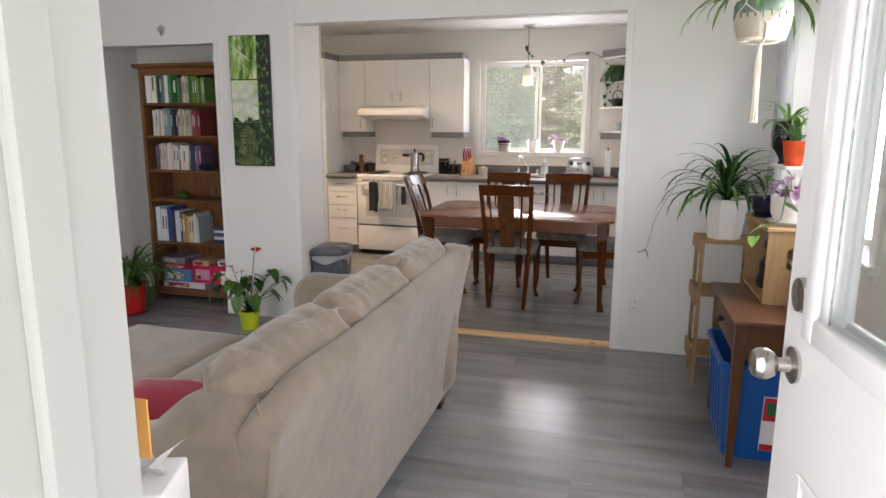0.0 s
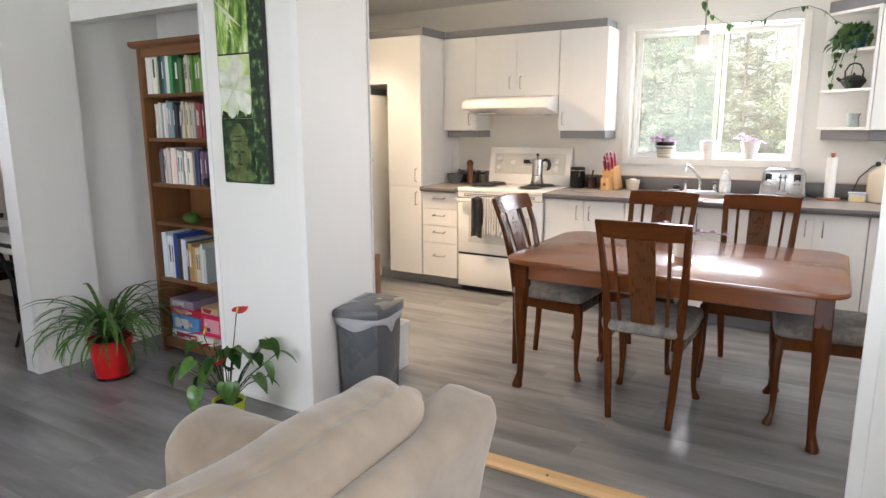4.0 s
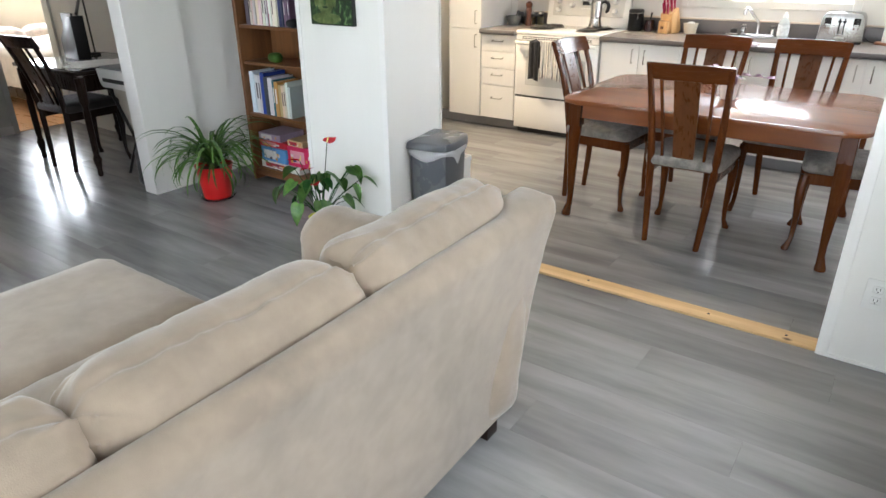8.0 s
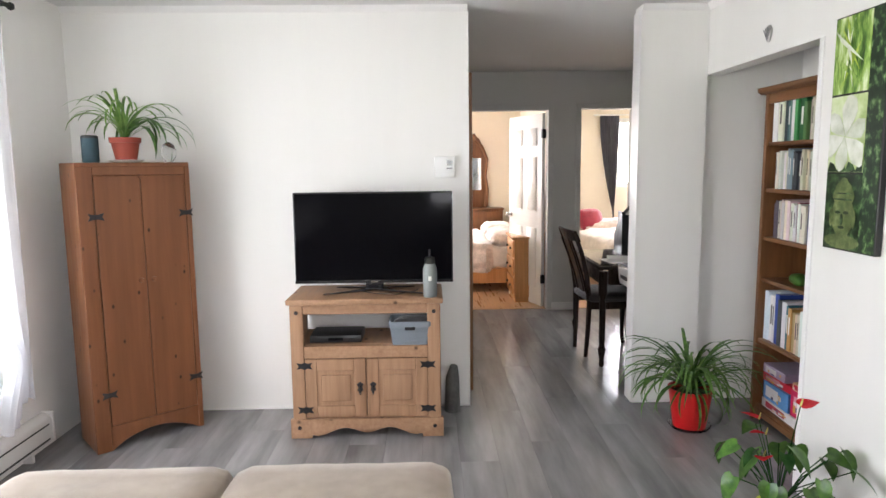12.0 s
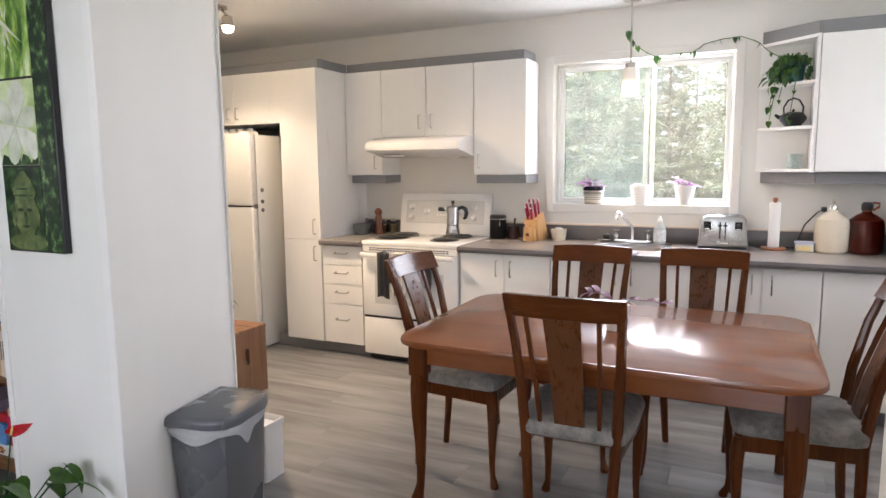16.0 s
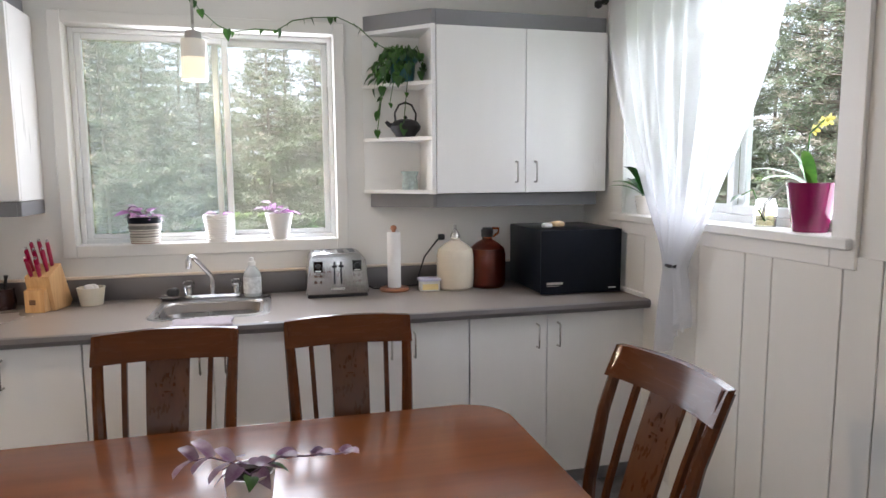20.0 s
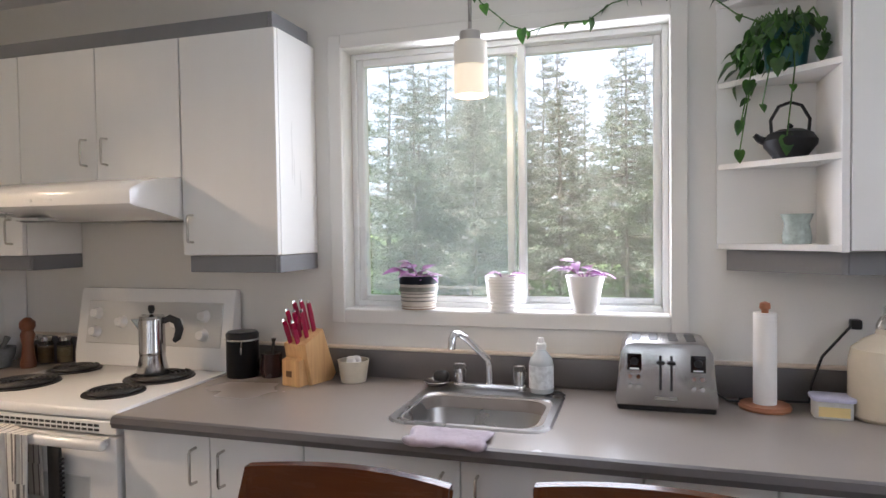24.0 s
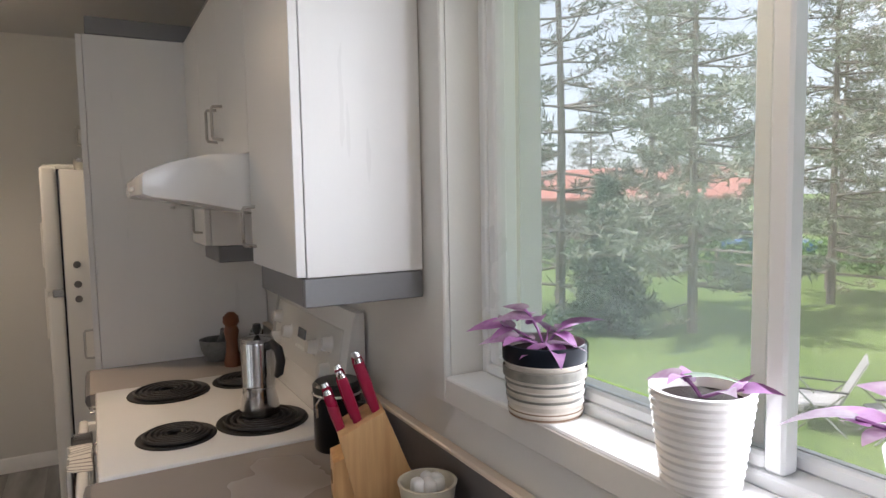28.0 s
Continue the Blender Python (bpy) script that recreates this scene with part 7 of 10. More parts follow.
# ---- plants ----
def blade(name, mat, length, width, rise, droop, n=9, fold=0.25):
    """A strap leaf arching out along +x from the origin."""
    bm = B()
    rows, p, a = [], Vector((0, 0, 0)), radians(rise)
    for i in range(n + 1):
        f = i / n
        w = width * (0.55 + 1.2 * f) * (1 - f) ** 0.55 if f < 1 else 0.0
        w = max(w, 0.0006)
        rows.append([bm.verts.new((p.x, -w, p.z + w * fold)), bm.verts.new((p.x, 0, p.z)), bm.verts.new((p.x, w, p.z + w * fold))])
        p = p + Vector((math.cos(a), 0, math.sin(a))) * (length / n)
        a -= radians(droop) / n * (0.5 + 1.0 * f)
    for r, q in zip(rows, rows[1:]):
        bm.faces.new((r[0], r[1], q[1], q[0]))
        bm.faces.new((r[1], r[2], q[2], q[1]))
    return mesh_of(name, bm, mat, 80)


def heart(name, mat, l, w, curl=0.15):
    """A heart-shaped leaf along +x with a folded midrib."""
    bm = B()
    prof = [(0.0, 0.0), (-0.08, 0.30), (0.05, 0.46), (0.25, 0.50), (0.50, 0.40), (0.75, 0.22), (1.0, 0.0)]
    mid = [bm.verts.new((l * x, 0, -curl * l * x * x)) for x in (0.0, 0.02, 0.1, 0.27, 0.5, 0.75, 1.0)]
    for s in (-1, 1):
        edge = [mid[0]] + [bm.verts.new((l * x, s * w * y, 0.18 * w * y - curl * l * x * x)) for x, y in prof[1:-1]] + [mid[-1]]
        for i in range(6):
            q = [mid[i], mid[i + 1], edge[i + 1], edge[i]]
            u = []
            for v in q:
                if v not in u:
                    u.append(v)
            bm.faces.new(u)
    return mesh_of(name, bm, mat, 80)


def pot(th, prof, mat, soil_r, soil_z, label=""):
    p = part("pot", lathe(B(), prof, seg=32), mat, th, label)
    part("soil", lathe(B(), [(0.001, soil_z + 0.004), (soil_r * 0.6, soil_z + 0.002), (soil_r, soil_z)], seg=20), SOIL, th)
    return p


def spider(th, z, n, length, width, mats, seed, spread=1.0, rise=(35, 85)):
    """Fountain of arching strap leaves, each a leaf of its own."""
    rg = random.Random(seed)
    kinds = []
    for k in range(8):
        kinds.append(blade("leaf", mats[k % len(mats)], length * rg.uniform(0.65, 1.12), width * rg.uniform(0.8, 1.15), rg.uniform(*rise), rg.uniform(75, 150) * spread))
    for k in range(n):
        a = 360 * k / n * 1.618 * 3 + rg.uniform(-12, 12)
        m = pose(rg.uniform(-0.012, 0.012), rg.uniform(-0.012, 0.012), z, rg.uniform(-8, 8), rg.uniform(-14, 10), a) @ Matrix.Diagonal((rg.uniform(0.8, 1.1),) * 3 + (1,))
        part("leaf", kinds[k % 8], None, th, "", m)


sp = thing("spider_plant", "bushy green spider plant in a red pot on the floor", "potted plant", (-3.44, 4.10, 0.0))
pot(sp, [(0.001, 0.004), (0.085, 0.004), (0.088, 0.012), (0.115, 0.205), (0.120, 0.225), (0.112, 0.225), (0.104, 0.19), (0.001, 0.19)], POT_RED, 0.103, 0.195, "red plastic pot")
part("saucer", lathe(B(), [(0.001, 0), (0.10, 0), (0.115, 0.018), (0.111, 0.019), (0.097, 0.004), (0.001, 0.0035)], seg=28), CLEAR, sp)
spider(sp, 0.20, 130, 0.54, 0.0120, [SPIDER, SPIDER, SPIDER_L], 4, 1.45, (18, 84))

an = thing("anthurium", "red-flowered anthurium in a lime pot on the floor", "potted plant", (-2.375, 4.01, 0.0))
pot(an, [(0.001, 0), (0.055, 0), (0.072, 0.12), (0.076, 0.13), (0.07, 0.13), (0.064, 0.11), (0.001, 0.11)], POT_LIME, 0.064, 0.115, "lime-yellow plastic pot")
rg4 = random.Random(8)
hk = [heart("leaf", IVYLEAF, 0.10, 0.075, 0.3), heart("leaf", DARKLEAF, 0.085, 0.06, 0.2), heart("leaf", IVYLEAF, 0.115, 0.08, 0.4)]
for k in range(26):
    a, e, l = radians(k * 137.5), radians(rg4.uniform(30, 84)), rg4.uniform(0.13, 0.36)
    tip = Vector((math.cos(a) * math.cos(e) * l, math.sin(a) * math.cos(e) * l, 0.125 + math.sin(e) * l))
    st = part("stem", tube(B(), [(0, 0, 0.112), tip * 0.5 + Vector((0, 0, 0.085)), tip], 0.0024, 5), DARKLEAF, an)
    part("leaf", hk[k % 3], None, an, "", Matrix.Translation(tip) @ pose(0, 0, 0, rg4.uniform(-25, 25), rg4.uniform(15, 65), math.degrees(a)))
rh = heart("spathe", REDBLOOM, 0.075, 0.07, 0.1)
for a, l, e in ((200, 0.34, 72), (250, 0.30, 80), (60, 0.43, 82), (300, 0.26, 66)):
    a, e = radians(a), radians(e)
    tip = Vector((math.cos(a) * math.cos(e) * l, math.sin(a) * math.cos(e) * l, 0.115 + math.sin(e) * l))
    part("stem", tube(B(), [(0, 0, 0.112), tip * 0.5 + Vector((0, 0, 0.07)), tip], 0.0024, 5), DARKLEAF, an)
    part("spathe", rh, None, an, "glossy red flower bract", Matrix.Translation(tip) @ pose(0, 0, 0, 10, -15, math.degrees(a) + 30))
    part("spadix", tube(B(), [tip, tip + Vector((0.012, 0.0, 0.03))], [0.004, 0.0025], 6), YELLOWBLOOM, an)

wp = thing("spider_plant", "light green spider plant in a terracotta pot on the wardrobe", "potted plant", (-3.47, 1.085, 1.4905))
part("saucer", lathe(B(), [(0.001, 0), (0.065, 0), (0.085, 0.012), (0.081, 0.014), (0.062, 0.004), (0.001, 0.004)], seg=28), POT_WHITE, wp)
pot(wp, [(0.001, 0.005), (0.050, 0.005), (0.068, 0.10), (0.076, 0.102), (0.078, 0.128), (0.070, 0.128), (0.064, 0.11), (0.001, 0.11)], POT_TERRA, 0.064, 0.112, "brick-red clay pot")
spider(wp, 0.115, 40, 0.42, 0.0125, [SPIDER_L, SPIDER_L, SPIDER], 15, 1.6, (35, 88))
gl = solid("glass_globe", lathe(B(), [(0.001, 0), (0.02, 0.002), (0.036, 0.03), (0.04, 0.06), (0.03, 0.09), (0.012, 0.105), (0.001, 0.108)], seg=24), CLEAR, "small clear glass globe on the wardrobe", "ornament", m=pose(-3.56, 1.27, 1.4905))
spk = thing("speaker", "small dark teal cylindrical speaker on the wardrobe", "speaker", (-3.365, 0.955, 1.4905))
part("body", lathe(B(), [(0.001, 0), (0.036, 0), (0.040, 0.008), (0.040, 0.122), (0.001, 0.122)], seg=26), GUMTEAL, spk)
part("top_ring", lathe(B(), [(0.040, 0.122), (0.040, 0.132), (0.034, 0.136), (0.001, 0.132)], seg=26), BLACK, spk)


# sill plants
def ribbed(r0, r1, h, ribs, depth=0.0016):
    out = [(0.001, 0), (r0, 0)]
    n = ribs * 4
    for i in range(n + 1):
        f = i / n
        out.append((r0 + (r1 - r0) * f + depth * math.sin(f * ribs * 6.283), 0.004 + (h - 0.006) * f))
    return out + [(r1, h), (r1 - 0.006, h), (r1 - 0.010, h - 0.02), (0.001, h - 0.02)]


def sprig(th, leaves, z0, yaw, reach, rise, count, seed, first=0.35):
    """One stem from the soil towards yaw, with leaves in turn along it and one at its tip."""
    rg = random.Random(seed)
    d = Vector((math.cos(radians(yaw)), math.sin(radians(yaw)), 0))
    at = lambda f: d * (reach * f) + Vector((0, 0, z0 + rise * (1.6 * f - 0.6 * f * f)))
    part("stem", tube(B(), [at(0), at(0.35), at(0.7), at(1)], 0.0024, 5), PURPLE, th)
    for k in range(count):
        f = first + (1 - first) * (k + 1) / count
        turn = 0 if k == count - 1 else (62 if k % 2 else -62) + rg.uniform(-20, 20)
        part("leaf", leaves[(k + seed) % len(leaves)], None, th, "", Matrix.Translation(at(f)) @ pose(0, 0, 0, rg.uniform(-22, 22), rg.uniform(-28, 8), yaw + turn))


BROAD = [heart("leaf", m_, l, w, c) for m_, l, w, c in ((PURPLE, 0.072, 0.040, 0.25), (MAUVE, 0.068, 0.038, 0.35), (PURPLE, 0.058, 0.036, 0.5), (MAUVE, 0.050, 0.034, 0.15))]
SLIM = [heart("leaf", m_, l, w, c) for m_, l, w, c in ((PURPLE, 0.046, 0.018, 0.1), (PURPLE, 0.038, 0.022, 0.5), (MAUVE, 0.042, 0.020, 0.3))]


SPACE = KITCHEN
SZ = W1[2] + 0.0035
pa = thing("tradescantia", "purple trailing plant in a striped stoneware pot on the sill", "potted plant", (-1.138, 7.118, SZ))
part("pot", lathe(B(), ribbed(0.066, 0.075, 0.128, 7), seg=36), paint("pale_stoneware", (0.62, 0.56, 0.48), 0.5, var=0.1, scale=14), pa, "pale ribbed stoneware pot")
part("dark_band", lathe(B(), [(0.0752, 0.098), (0.0765, 0.10), (0.0765, 0.126), (0.0755, 0.1285), (0.071, 0.129)], seg=36), NAVY, pa, "navy glazed rim band")
part("grey_band", lathe(B(), [(0.0735, 0.070), (0.0757, 0.072), (0.0762, 0.086), (0.0748, 0.088)], seg=36), paint("grey_glaze_band", (0.19, 0.18, 0.15), 0.4, var=0.4, scale=40), pa)
for z in (0.060, 0.046, 0.032):
    part("thin_band", lathe(B(), [(0.0665 + 0.075 * z, z), (0.0678 + 0.075 * z, z + 0.001), (0.0678 + 0.075 * z, z + 0.0035), (0.0665 + 0.075 * z, z + 0.0045)], seg=36), paint("grey_glaze_band", (0.19, 0.18, 0.15), 0.4, var=0.4, scale=40), pa)
part("foot_ring", lathe(B(), [(0.050, 0.0), (0.066, 0.001), (0.0672, 0.014)], seg=36), paint("bare_clay", (0.24, 0.15, 0.09), 0.7), pa)
part("soil", lathe(B(), [(0.001, 0.114), (0.066, 0.112)], seg=20), SOIL, pa)
for yaw, reach, rise, count, seed in ((221, 0.080, 0.040, 4, 1), (205, 0.040, 0.068, 4, 4), (250, 0.050, 0.022, 3, 7), (60, 0.035, 0.040, 3, 10), (340, 0.045, 0.018, 3, 12), (130, 0.040, 0.030, 3, 15)):
    sprig(pa, BROAD, 0.114, yaw, reach, rise, count, seed)
pa.matrix_world = pa.matrix_world @ Matrix.Scale(0.88, 4)
pb = thing("tradescantia", "small purple plant in a ribbed white pot on the sill", "potted plant", (-0.842, 7.118, SZ))
part("pot", lathe(B(), ribbed(0.046, 0.060, 0.115, 11, 0.0012), seg=32), POT_WHITE, pb, "ribbed white ceramic pot")
part("soil", lathe(B(), [(0.001, 0.102), (0.052, 0.10)], seg=20), SOIL, pb)
for yaw, reach, rise, count, seed in ((215, 0.024, 0.026, 3, 3), (30, 0.046, 0.016, 3, 8)):
    sprig(pb, SLIM, 0.101, yaw, reach, rise, count, seed)
part("leaf", heart("leaf", IVYLEAF, 0.066, 0.022, 0.45), None, pb, "olive-green arching leaf", Matrix.Translation((-0.018, -0.014, 0.122)) @ pose(0, 0, 0, 0, -22, 40))
pc = thing("tradescantia", "purple plant in a smooth tapered white pot on the sill", "potted plant", (-0.578, 7.118, SZ))
part("pot", lathe(B(), [(0.001, 0), (0.040, 0), (0.043, 0.004), (0.068, 0.125), (0.070, 0.135), (0.065, 0.135), (0.058, 0.115), (0.001, 0.115)], seg=32), POT_WHITE, pc, "smooth tapered white pot")
part("soil", lathe(B(), [(0.001, 0.12), (0.058, 0.118)], seg=20), SOIL, pc)
for yaw, reach, rise, count, seed in ((221, 0.095, 0.050, 4, 2), (200, 0.045, 0.070, 3, 5), (300, 0.050, 0.030, 3, 9), (70, 0.050, 0.045, 3, 13), (20, 0.060, 0.020, 3, 16)):
    sprig(pc, BROAD, 0.119, yaw, reach, rise, count, seed)
pc.matrix_world = pc.matrix_world @ Matrix.Scale(0.87, 4)

SPACE = HOME
tp = thing("tradescantia", "striped mauve plant in a white pot on the dining table", "potted plant", (-0.685, 5.545, 0.7135))
part("pot", lathe(B(), [(0.001, 0), (0.038, 0), (0.040, 0.004), (0.052, 0.105), (0.054, 0.11), (0.049, 0.11), (0.044, 0.09), (0.001, 0.09)], seg=30), POT_WHITE, tp, "plain white tapered pot")
part("soil", lathe(B(), [(0.001, 0.095), (0.045, 0.093)], seg=20), SOIL, tp)
hl = [heart("leaf", MAUVE, 0.050, 0.040, 0.35), heart("leaf", MAUVE, 0.042, 0.036, 0.5), heart("leaf", IVYLEAF, 0.040, 0.032, 0.4)]
rg4 = random.Random(21)
for k in range(11):
    a = k * 137.5 + rg4.uniform(-15, 15)
    r0 = 0.018 + 0.030 * (k % 3) / 2
    part("leaf", hl[k % 3], None, tp, "", Matrix.Translation((r0 * math.cos(radians(a)), r0 * math.sin(radians(a)), 0.112 + rg4.uniform(0, 0.022))) @ pose(0, 0, 0, rg4.uniform(-20, 20), rg4.uniform(-12, 18), a))
lk = [blade("leaf", MAUVE, f, 0.019, 10, 50, 6, 0.3) for f in (0.06, 0.07, 0.055)]
for sx, zz in ((-0.55, 0.150), (1, 0.130)):
    pts = [Vector((0, 0, 0.10)), Vector((sx * 0.06, -0.01, 0.135)), Vector((sx * 0.13, -0.02, zz + 0.005)), Vector((sx * 0.19, -0.015, zz))]
    part("stem", tube(B(), pts, 0.0022, 5), MAUVE, tp)
    for k, p in enumerate(pts[1:]):
        for q in range(2):
            part("leaf", lk[(k + q) % 3], None, tp, "", Matrix.Translation(p) @ pose(0, 0, 0, 20 * q, -20 + 30 * q, (0 if sx > 0 else 180) + (-50 + 100 * q)))


SPACE = KITCHEN
# pothos on the corner shelf with a vine led over the window
po = thing("pothos", "trailing pothos in a teal pot, its vine led over the window", "potted plant", (-0.03, 6.985, 1.8315))
part("pot", lathe(B(), [(0.001, 0), (0.048, 0), (0.058, 0.085), (0.064, 0.087), (0.066, 0.11), (0.060, 0.11), (0.001, 0.095)], seg=28), paint("teal_glaze", (0.02, 0.10, 0.11), 0.3), po, "teal glazed pot")
part("rim", lathe(B(), [(0.0645, 0.086), (0.068, 0.09), (0.068, 0.112), (0.060, 0.114)], seg=28), paint("teal_glaze", (0.02, 0.10, 0.11), 0.3), po)
part("soil", lathe(B(), [(0.001, 0.10), (0.058, 0.099)], seg=18), SOIL, po)
ph = [heart("leaf", POTHOS, 0.062, 0.047, 0.25), heart("leaf", POTHOS, 0.050, 0.039, 0.15), heart("leaf", IVYLEAF, 0.046, 0.037, 0.3)]
rg5 = random.Random(3)
for k in range(34):
    a = radians(rg5.uniform(140, 335))
    r0 = rg5.uniform(0.05, 0.115)
    dn = rg5.uniform(0.16, 0.30) if k % 7 == 0 else rg5.uniform(-0.04, 0.10)
    pts = [Vector((0, 0, 0.10)), Vector((math.cos(a) * r0 * 0.7, math.sin(a) * r0 * 0.7, 0.15)), Vector((math.cos(a) * r0, math.sin(a) * r0, 0.10 - dn * 0.4)), Vector((math.cos(a) * r0 * 1.1 - 0.02, math.sin(a) * r0 * 1.05, 0.08 - dn))]
    part("stem", tube(B(), pts, 0.002, 5), IVYLEAF, po)
    for q in range(5):
        f = q / 4 * 2.98
        i = int(f)
        p = pts[i].lerp(pts[i + 1], f - i)
        part("leaf", ph[(k + q) % 3], None, po, "", Matrix.Translation(p) @ pose(0, 0, 0, rg5.uniform(-20, 20), rg5.uniform(20, 85), math.degrees(a) + rg5.uniform(-70, 70)) @ Matrix.Diagonal((*((rg5.uniform(0.5, 0.95),) * 3), 1)))
vine = [Vector(p) - Vector((-0.03, 6.985, 1.8315)) for p in ((-0.06, 6.98, 1.95), (-0.15, 7.02, 2.01), (-0.21, 7.05, 2.075), (-0.30, 7.07, 2.118), (-0.40, 7.072, 2.112), (-0.49, 7.072, 2.095), (-0.56, 7.072, 2.05), (-0.65, 7.072, 2.052), (-0.74, 7.07, 2.035), (-0.80, 7.05, 2.055), (-0.86, 6.92, 2.09), (-0.885, 6.86, 2.13), (-0.89, 6.845, 2.17))]
part("vine", tube(B(), vine, 0.0022, 5), IVYLEAF, po)
for k in range(22):
    f = min(len(vine) - 1.01, max(0.0, (k + rg5.uniform(-0.45, 0.45)) / 21 * (len(vine) - 1.01)))
    i = int(f)
    part("leaf", ph[k % 3], None, po, "", Matrix.Translation(vine[i].lerp(vine[i + 1], f - i)) @ pose(0, 0, 0, rg5.uniform(-30, 30), rg5.uniform(30, 90), rg5.uniform(170, 370)) @ Matrix.Diagonal((*((rg5.uniform(0.45, 0.85),) * 3), 1)))
tk = thing("teapot", "black cast-iron teapot on the corner shelf", "teapot", (-0.02, 6.985, 1.5955))
part("body", lathe(B(), [(0.001, 0.006), (0.035, 0.004), (0.042, 0.0), (0.045, 0.008), (0.066, 0.035), (0.068, 0.048), (0.055, 0.068), (0.03, 0.078), (0.001, 0.08)], seg=28), IRON, tk)
part("lid_knob", lathe(B(), [(0.004, 0.078), (0.009, 0.088), (0.001, 0.096)], seg=12), IRON, tk)
part("spout", tube(B(), [(-0.05, 0, 0.045), (-0.075, 0, 0.055), (-0.088, 0, 0.068)], [0.014, 0.010, 0.007], 8), IRON, tk)
part("bail_handle", tube(B(), [(-0.045, 0, 0.065), (-0.048, 0, 0.105), (-0.028, 0, 0.142), (0.0, 0, 0.152), (0.028, 0, 0.142), (0.048, 0, 0.105), (0.045, 0, 0.065)], 0.0045, 8), IRON, tk)
cj = thing("candle_jar", "mottled glass candle jar on the corner shelf", "candle jar", (0.0, 7.0, 1.3635))
part("jar", lathe(B(), [(0.001, 0), (0.035, 0), (0.037, 0.02), (0.031, 0.055), (0.041, 0.082), (0.038, 0.082), (0.029, 0.055), (0.034, 0.006), (0.001, 0.006)], seg=24), paint("mottled_glass", (0.42, 0.50, 0.48), 0.2, var=0.3, scale=50), cj)


SPACE = HOME


# ---- curtains ----
def curtain(name, path, z0, z1, label, tie=None, nz=26, mat=SHEER):
    """Pleated cloth along a path seen from above (x, y); tie: (height, x, y, width left)."""
    bm = B()
    n = 90
    rows = []
    (ax, ay), (bx, by) = path
    nx, ny = -(by - ay), (bx - ax)
    ln = math.hypot(nx, ny)
    nx, ny = nx / ln, ny / ln
    for j in range(nz + 1):
        z = z0 + (z1 - z0) * j / nz
        row = []
        for i in range(n + 1):
            u = i / n
            x, y = ax + (bx - ax) * u, ay + (by - ay) * u
            fold = 0.014 * math.sin(u * 62) + 0.008 * math.sin(u * 23 + z * 2) + 0.004 * math.sin(u * 120 + z * 3)
            if tie:
                th_, tx, ty, low = tie
                if z > th_:
                    k = 1 - min(1, (z - th_) / (z1 - th_))
                    k = k ** 1.7
                else:
                    k = 1 - low * min(1, (th_ - z) / 0.24) ** 0.75
                x, y = x + (tx - x) * k * 0.93, y + (ty - y) * k * 0.93
                fold *= 1 + 0.5 * k
            row.append(bm.verts.new((x + nx * fold, y + ny * fold, z + (0.07 * math.sin(u * 5.1 + 0.6) * (1 - (z - z0) / (tie[0] - z0)) if tie and z < tie[0] else 0.0))))
        rows.append(row)
    for a, b in zip(rows, rows[1:]):
        for i in range(n):
            bm.faces.new((a[i], a[i + 1], b[i + 1], b[i]))
    th = thing(name, label, "curtain")
    part("cloth", bm, mat, th, sharp=85)
    return th


SPACE = KITCHEN
ck = curtain("curtain", ((0.845, 5.70), (0.845, 6.78)), 0.815, 2.17, "white voile curtain tied back beside the kitchen window", (1.09, 0.835, 6.205, 0.11))
part("tieback", lathe(B(), [(0.034, -0.006), (0.040, 0.0), (0.034, 0.006)], (0.838, 6.205, 1.09), 20), BLACK, ck, "black tieback band")
rodk = thing("curtain_rod", "thin dark curtain rod over the kitchen side window", "curtain rod")
part("rod", cyl(B(), (0.845, 5.45, 2.185), (0.845, 6.86, 2.185), 0.010, seg=12), IRON, rodk)
for y in (5.45, 6.86):
    part("finial", lathe(B(), [(0.001, -0.02), (0.016, -0.012), (0.018, 0), (0.016, 0.012), (0.001, 0.02)], (0.845, y, 2.185), 14), IRON, rodk)
for y in (5.52, 6.83):
    part("bracket", box(B(), 0.845, XR - 0.001, y - 0.01, y + 0.01, 2.177, 2.193, 0.002, 1), IRON, rodk)
SPACE = HOME
curtain("curtain", ((0.875, 3.86), (0.875, 4.20)), 0.55, 2.17, "white voile curtain over the side window")
rodl = thing("curtain_rod", "thin curtain rod over the side window", "curtain rod")
part("rod", cyl(B(), (0.875, 2.45, 2.185), (0.875, 4.22, 2.185), 0.010, seg=12), IRON, rodl)
for y in (2.5, 4.12):
    part("bracket", box(B(), 0.875, XR - 0.001, y - 0.01, y + 0.01, 2.177, 2.193, 0.002, 1), IRON, rodl)
curtain("curtain", ((-3.16, 0.70), (-2.15, 0.70)), 0.30, 2.21, "white voile curtain beside the front window", (0.55, -3.10, 0.70, 0.17))
curtain("curtain", ((-1.25, 0.70), (-2.05, 0.70)), 0.30, 2.21, "white voile curtain drawn to the front window's end")
rodf = thing("curtain_rod", "dark curtain rod over the front window", "curtain rod")
part("rod", cyl(B(), (-3.24, 0.70, 2.225), (-1.15, 0.70, 2.225), 0.011, seg=12), IRON, rodf)
for x in (-3.24, -1.15):
    part("finial", lathe(B(), [(0.001, -0.02), (0.016, -0.012), (0.018, 0), (0.016, 0.012), (0.001, 0.02)], (x, 0.70, 2.225), 14), IRON, rodf)
for x in (-3.2, -1.2):
    part("bracket", box(B(), x - 0.01, x + 0.01, YF + 0.001, 0.70, 2.217, 2.233, 0.002, 1), IRON, rodf)

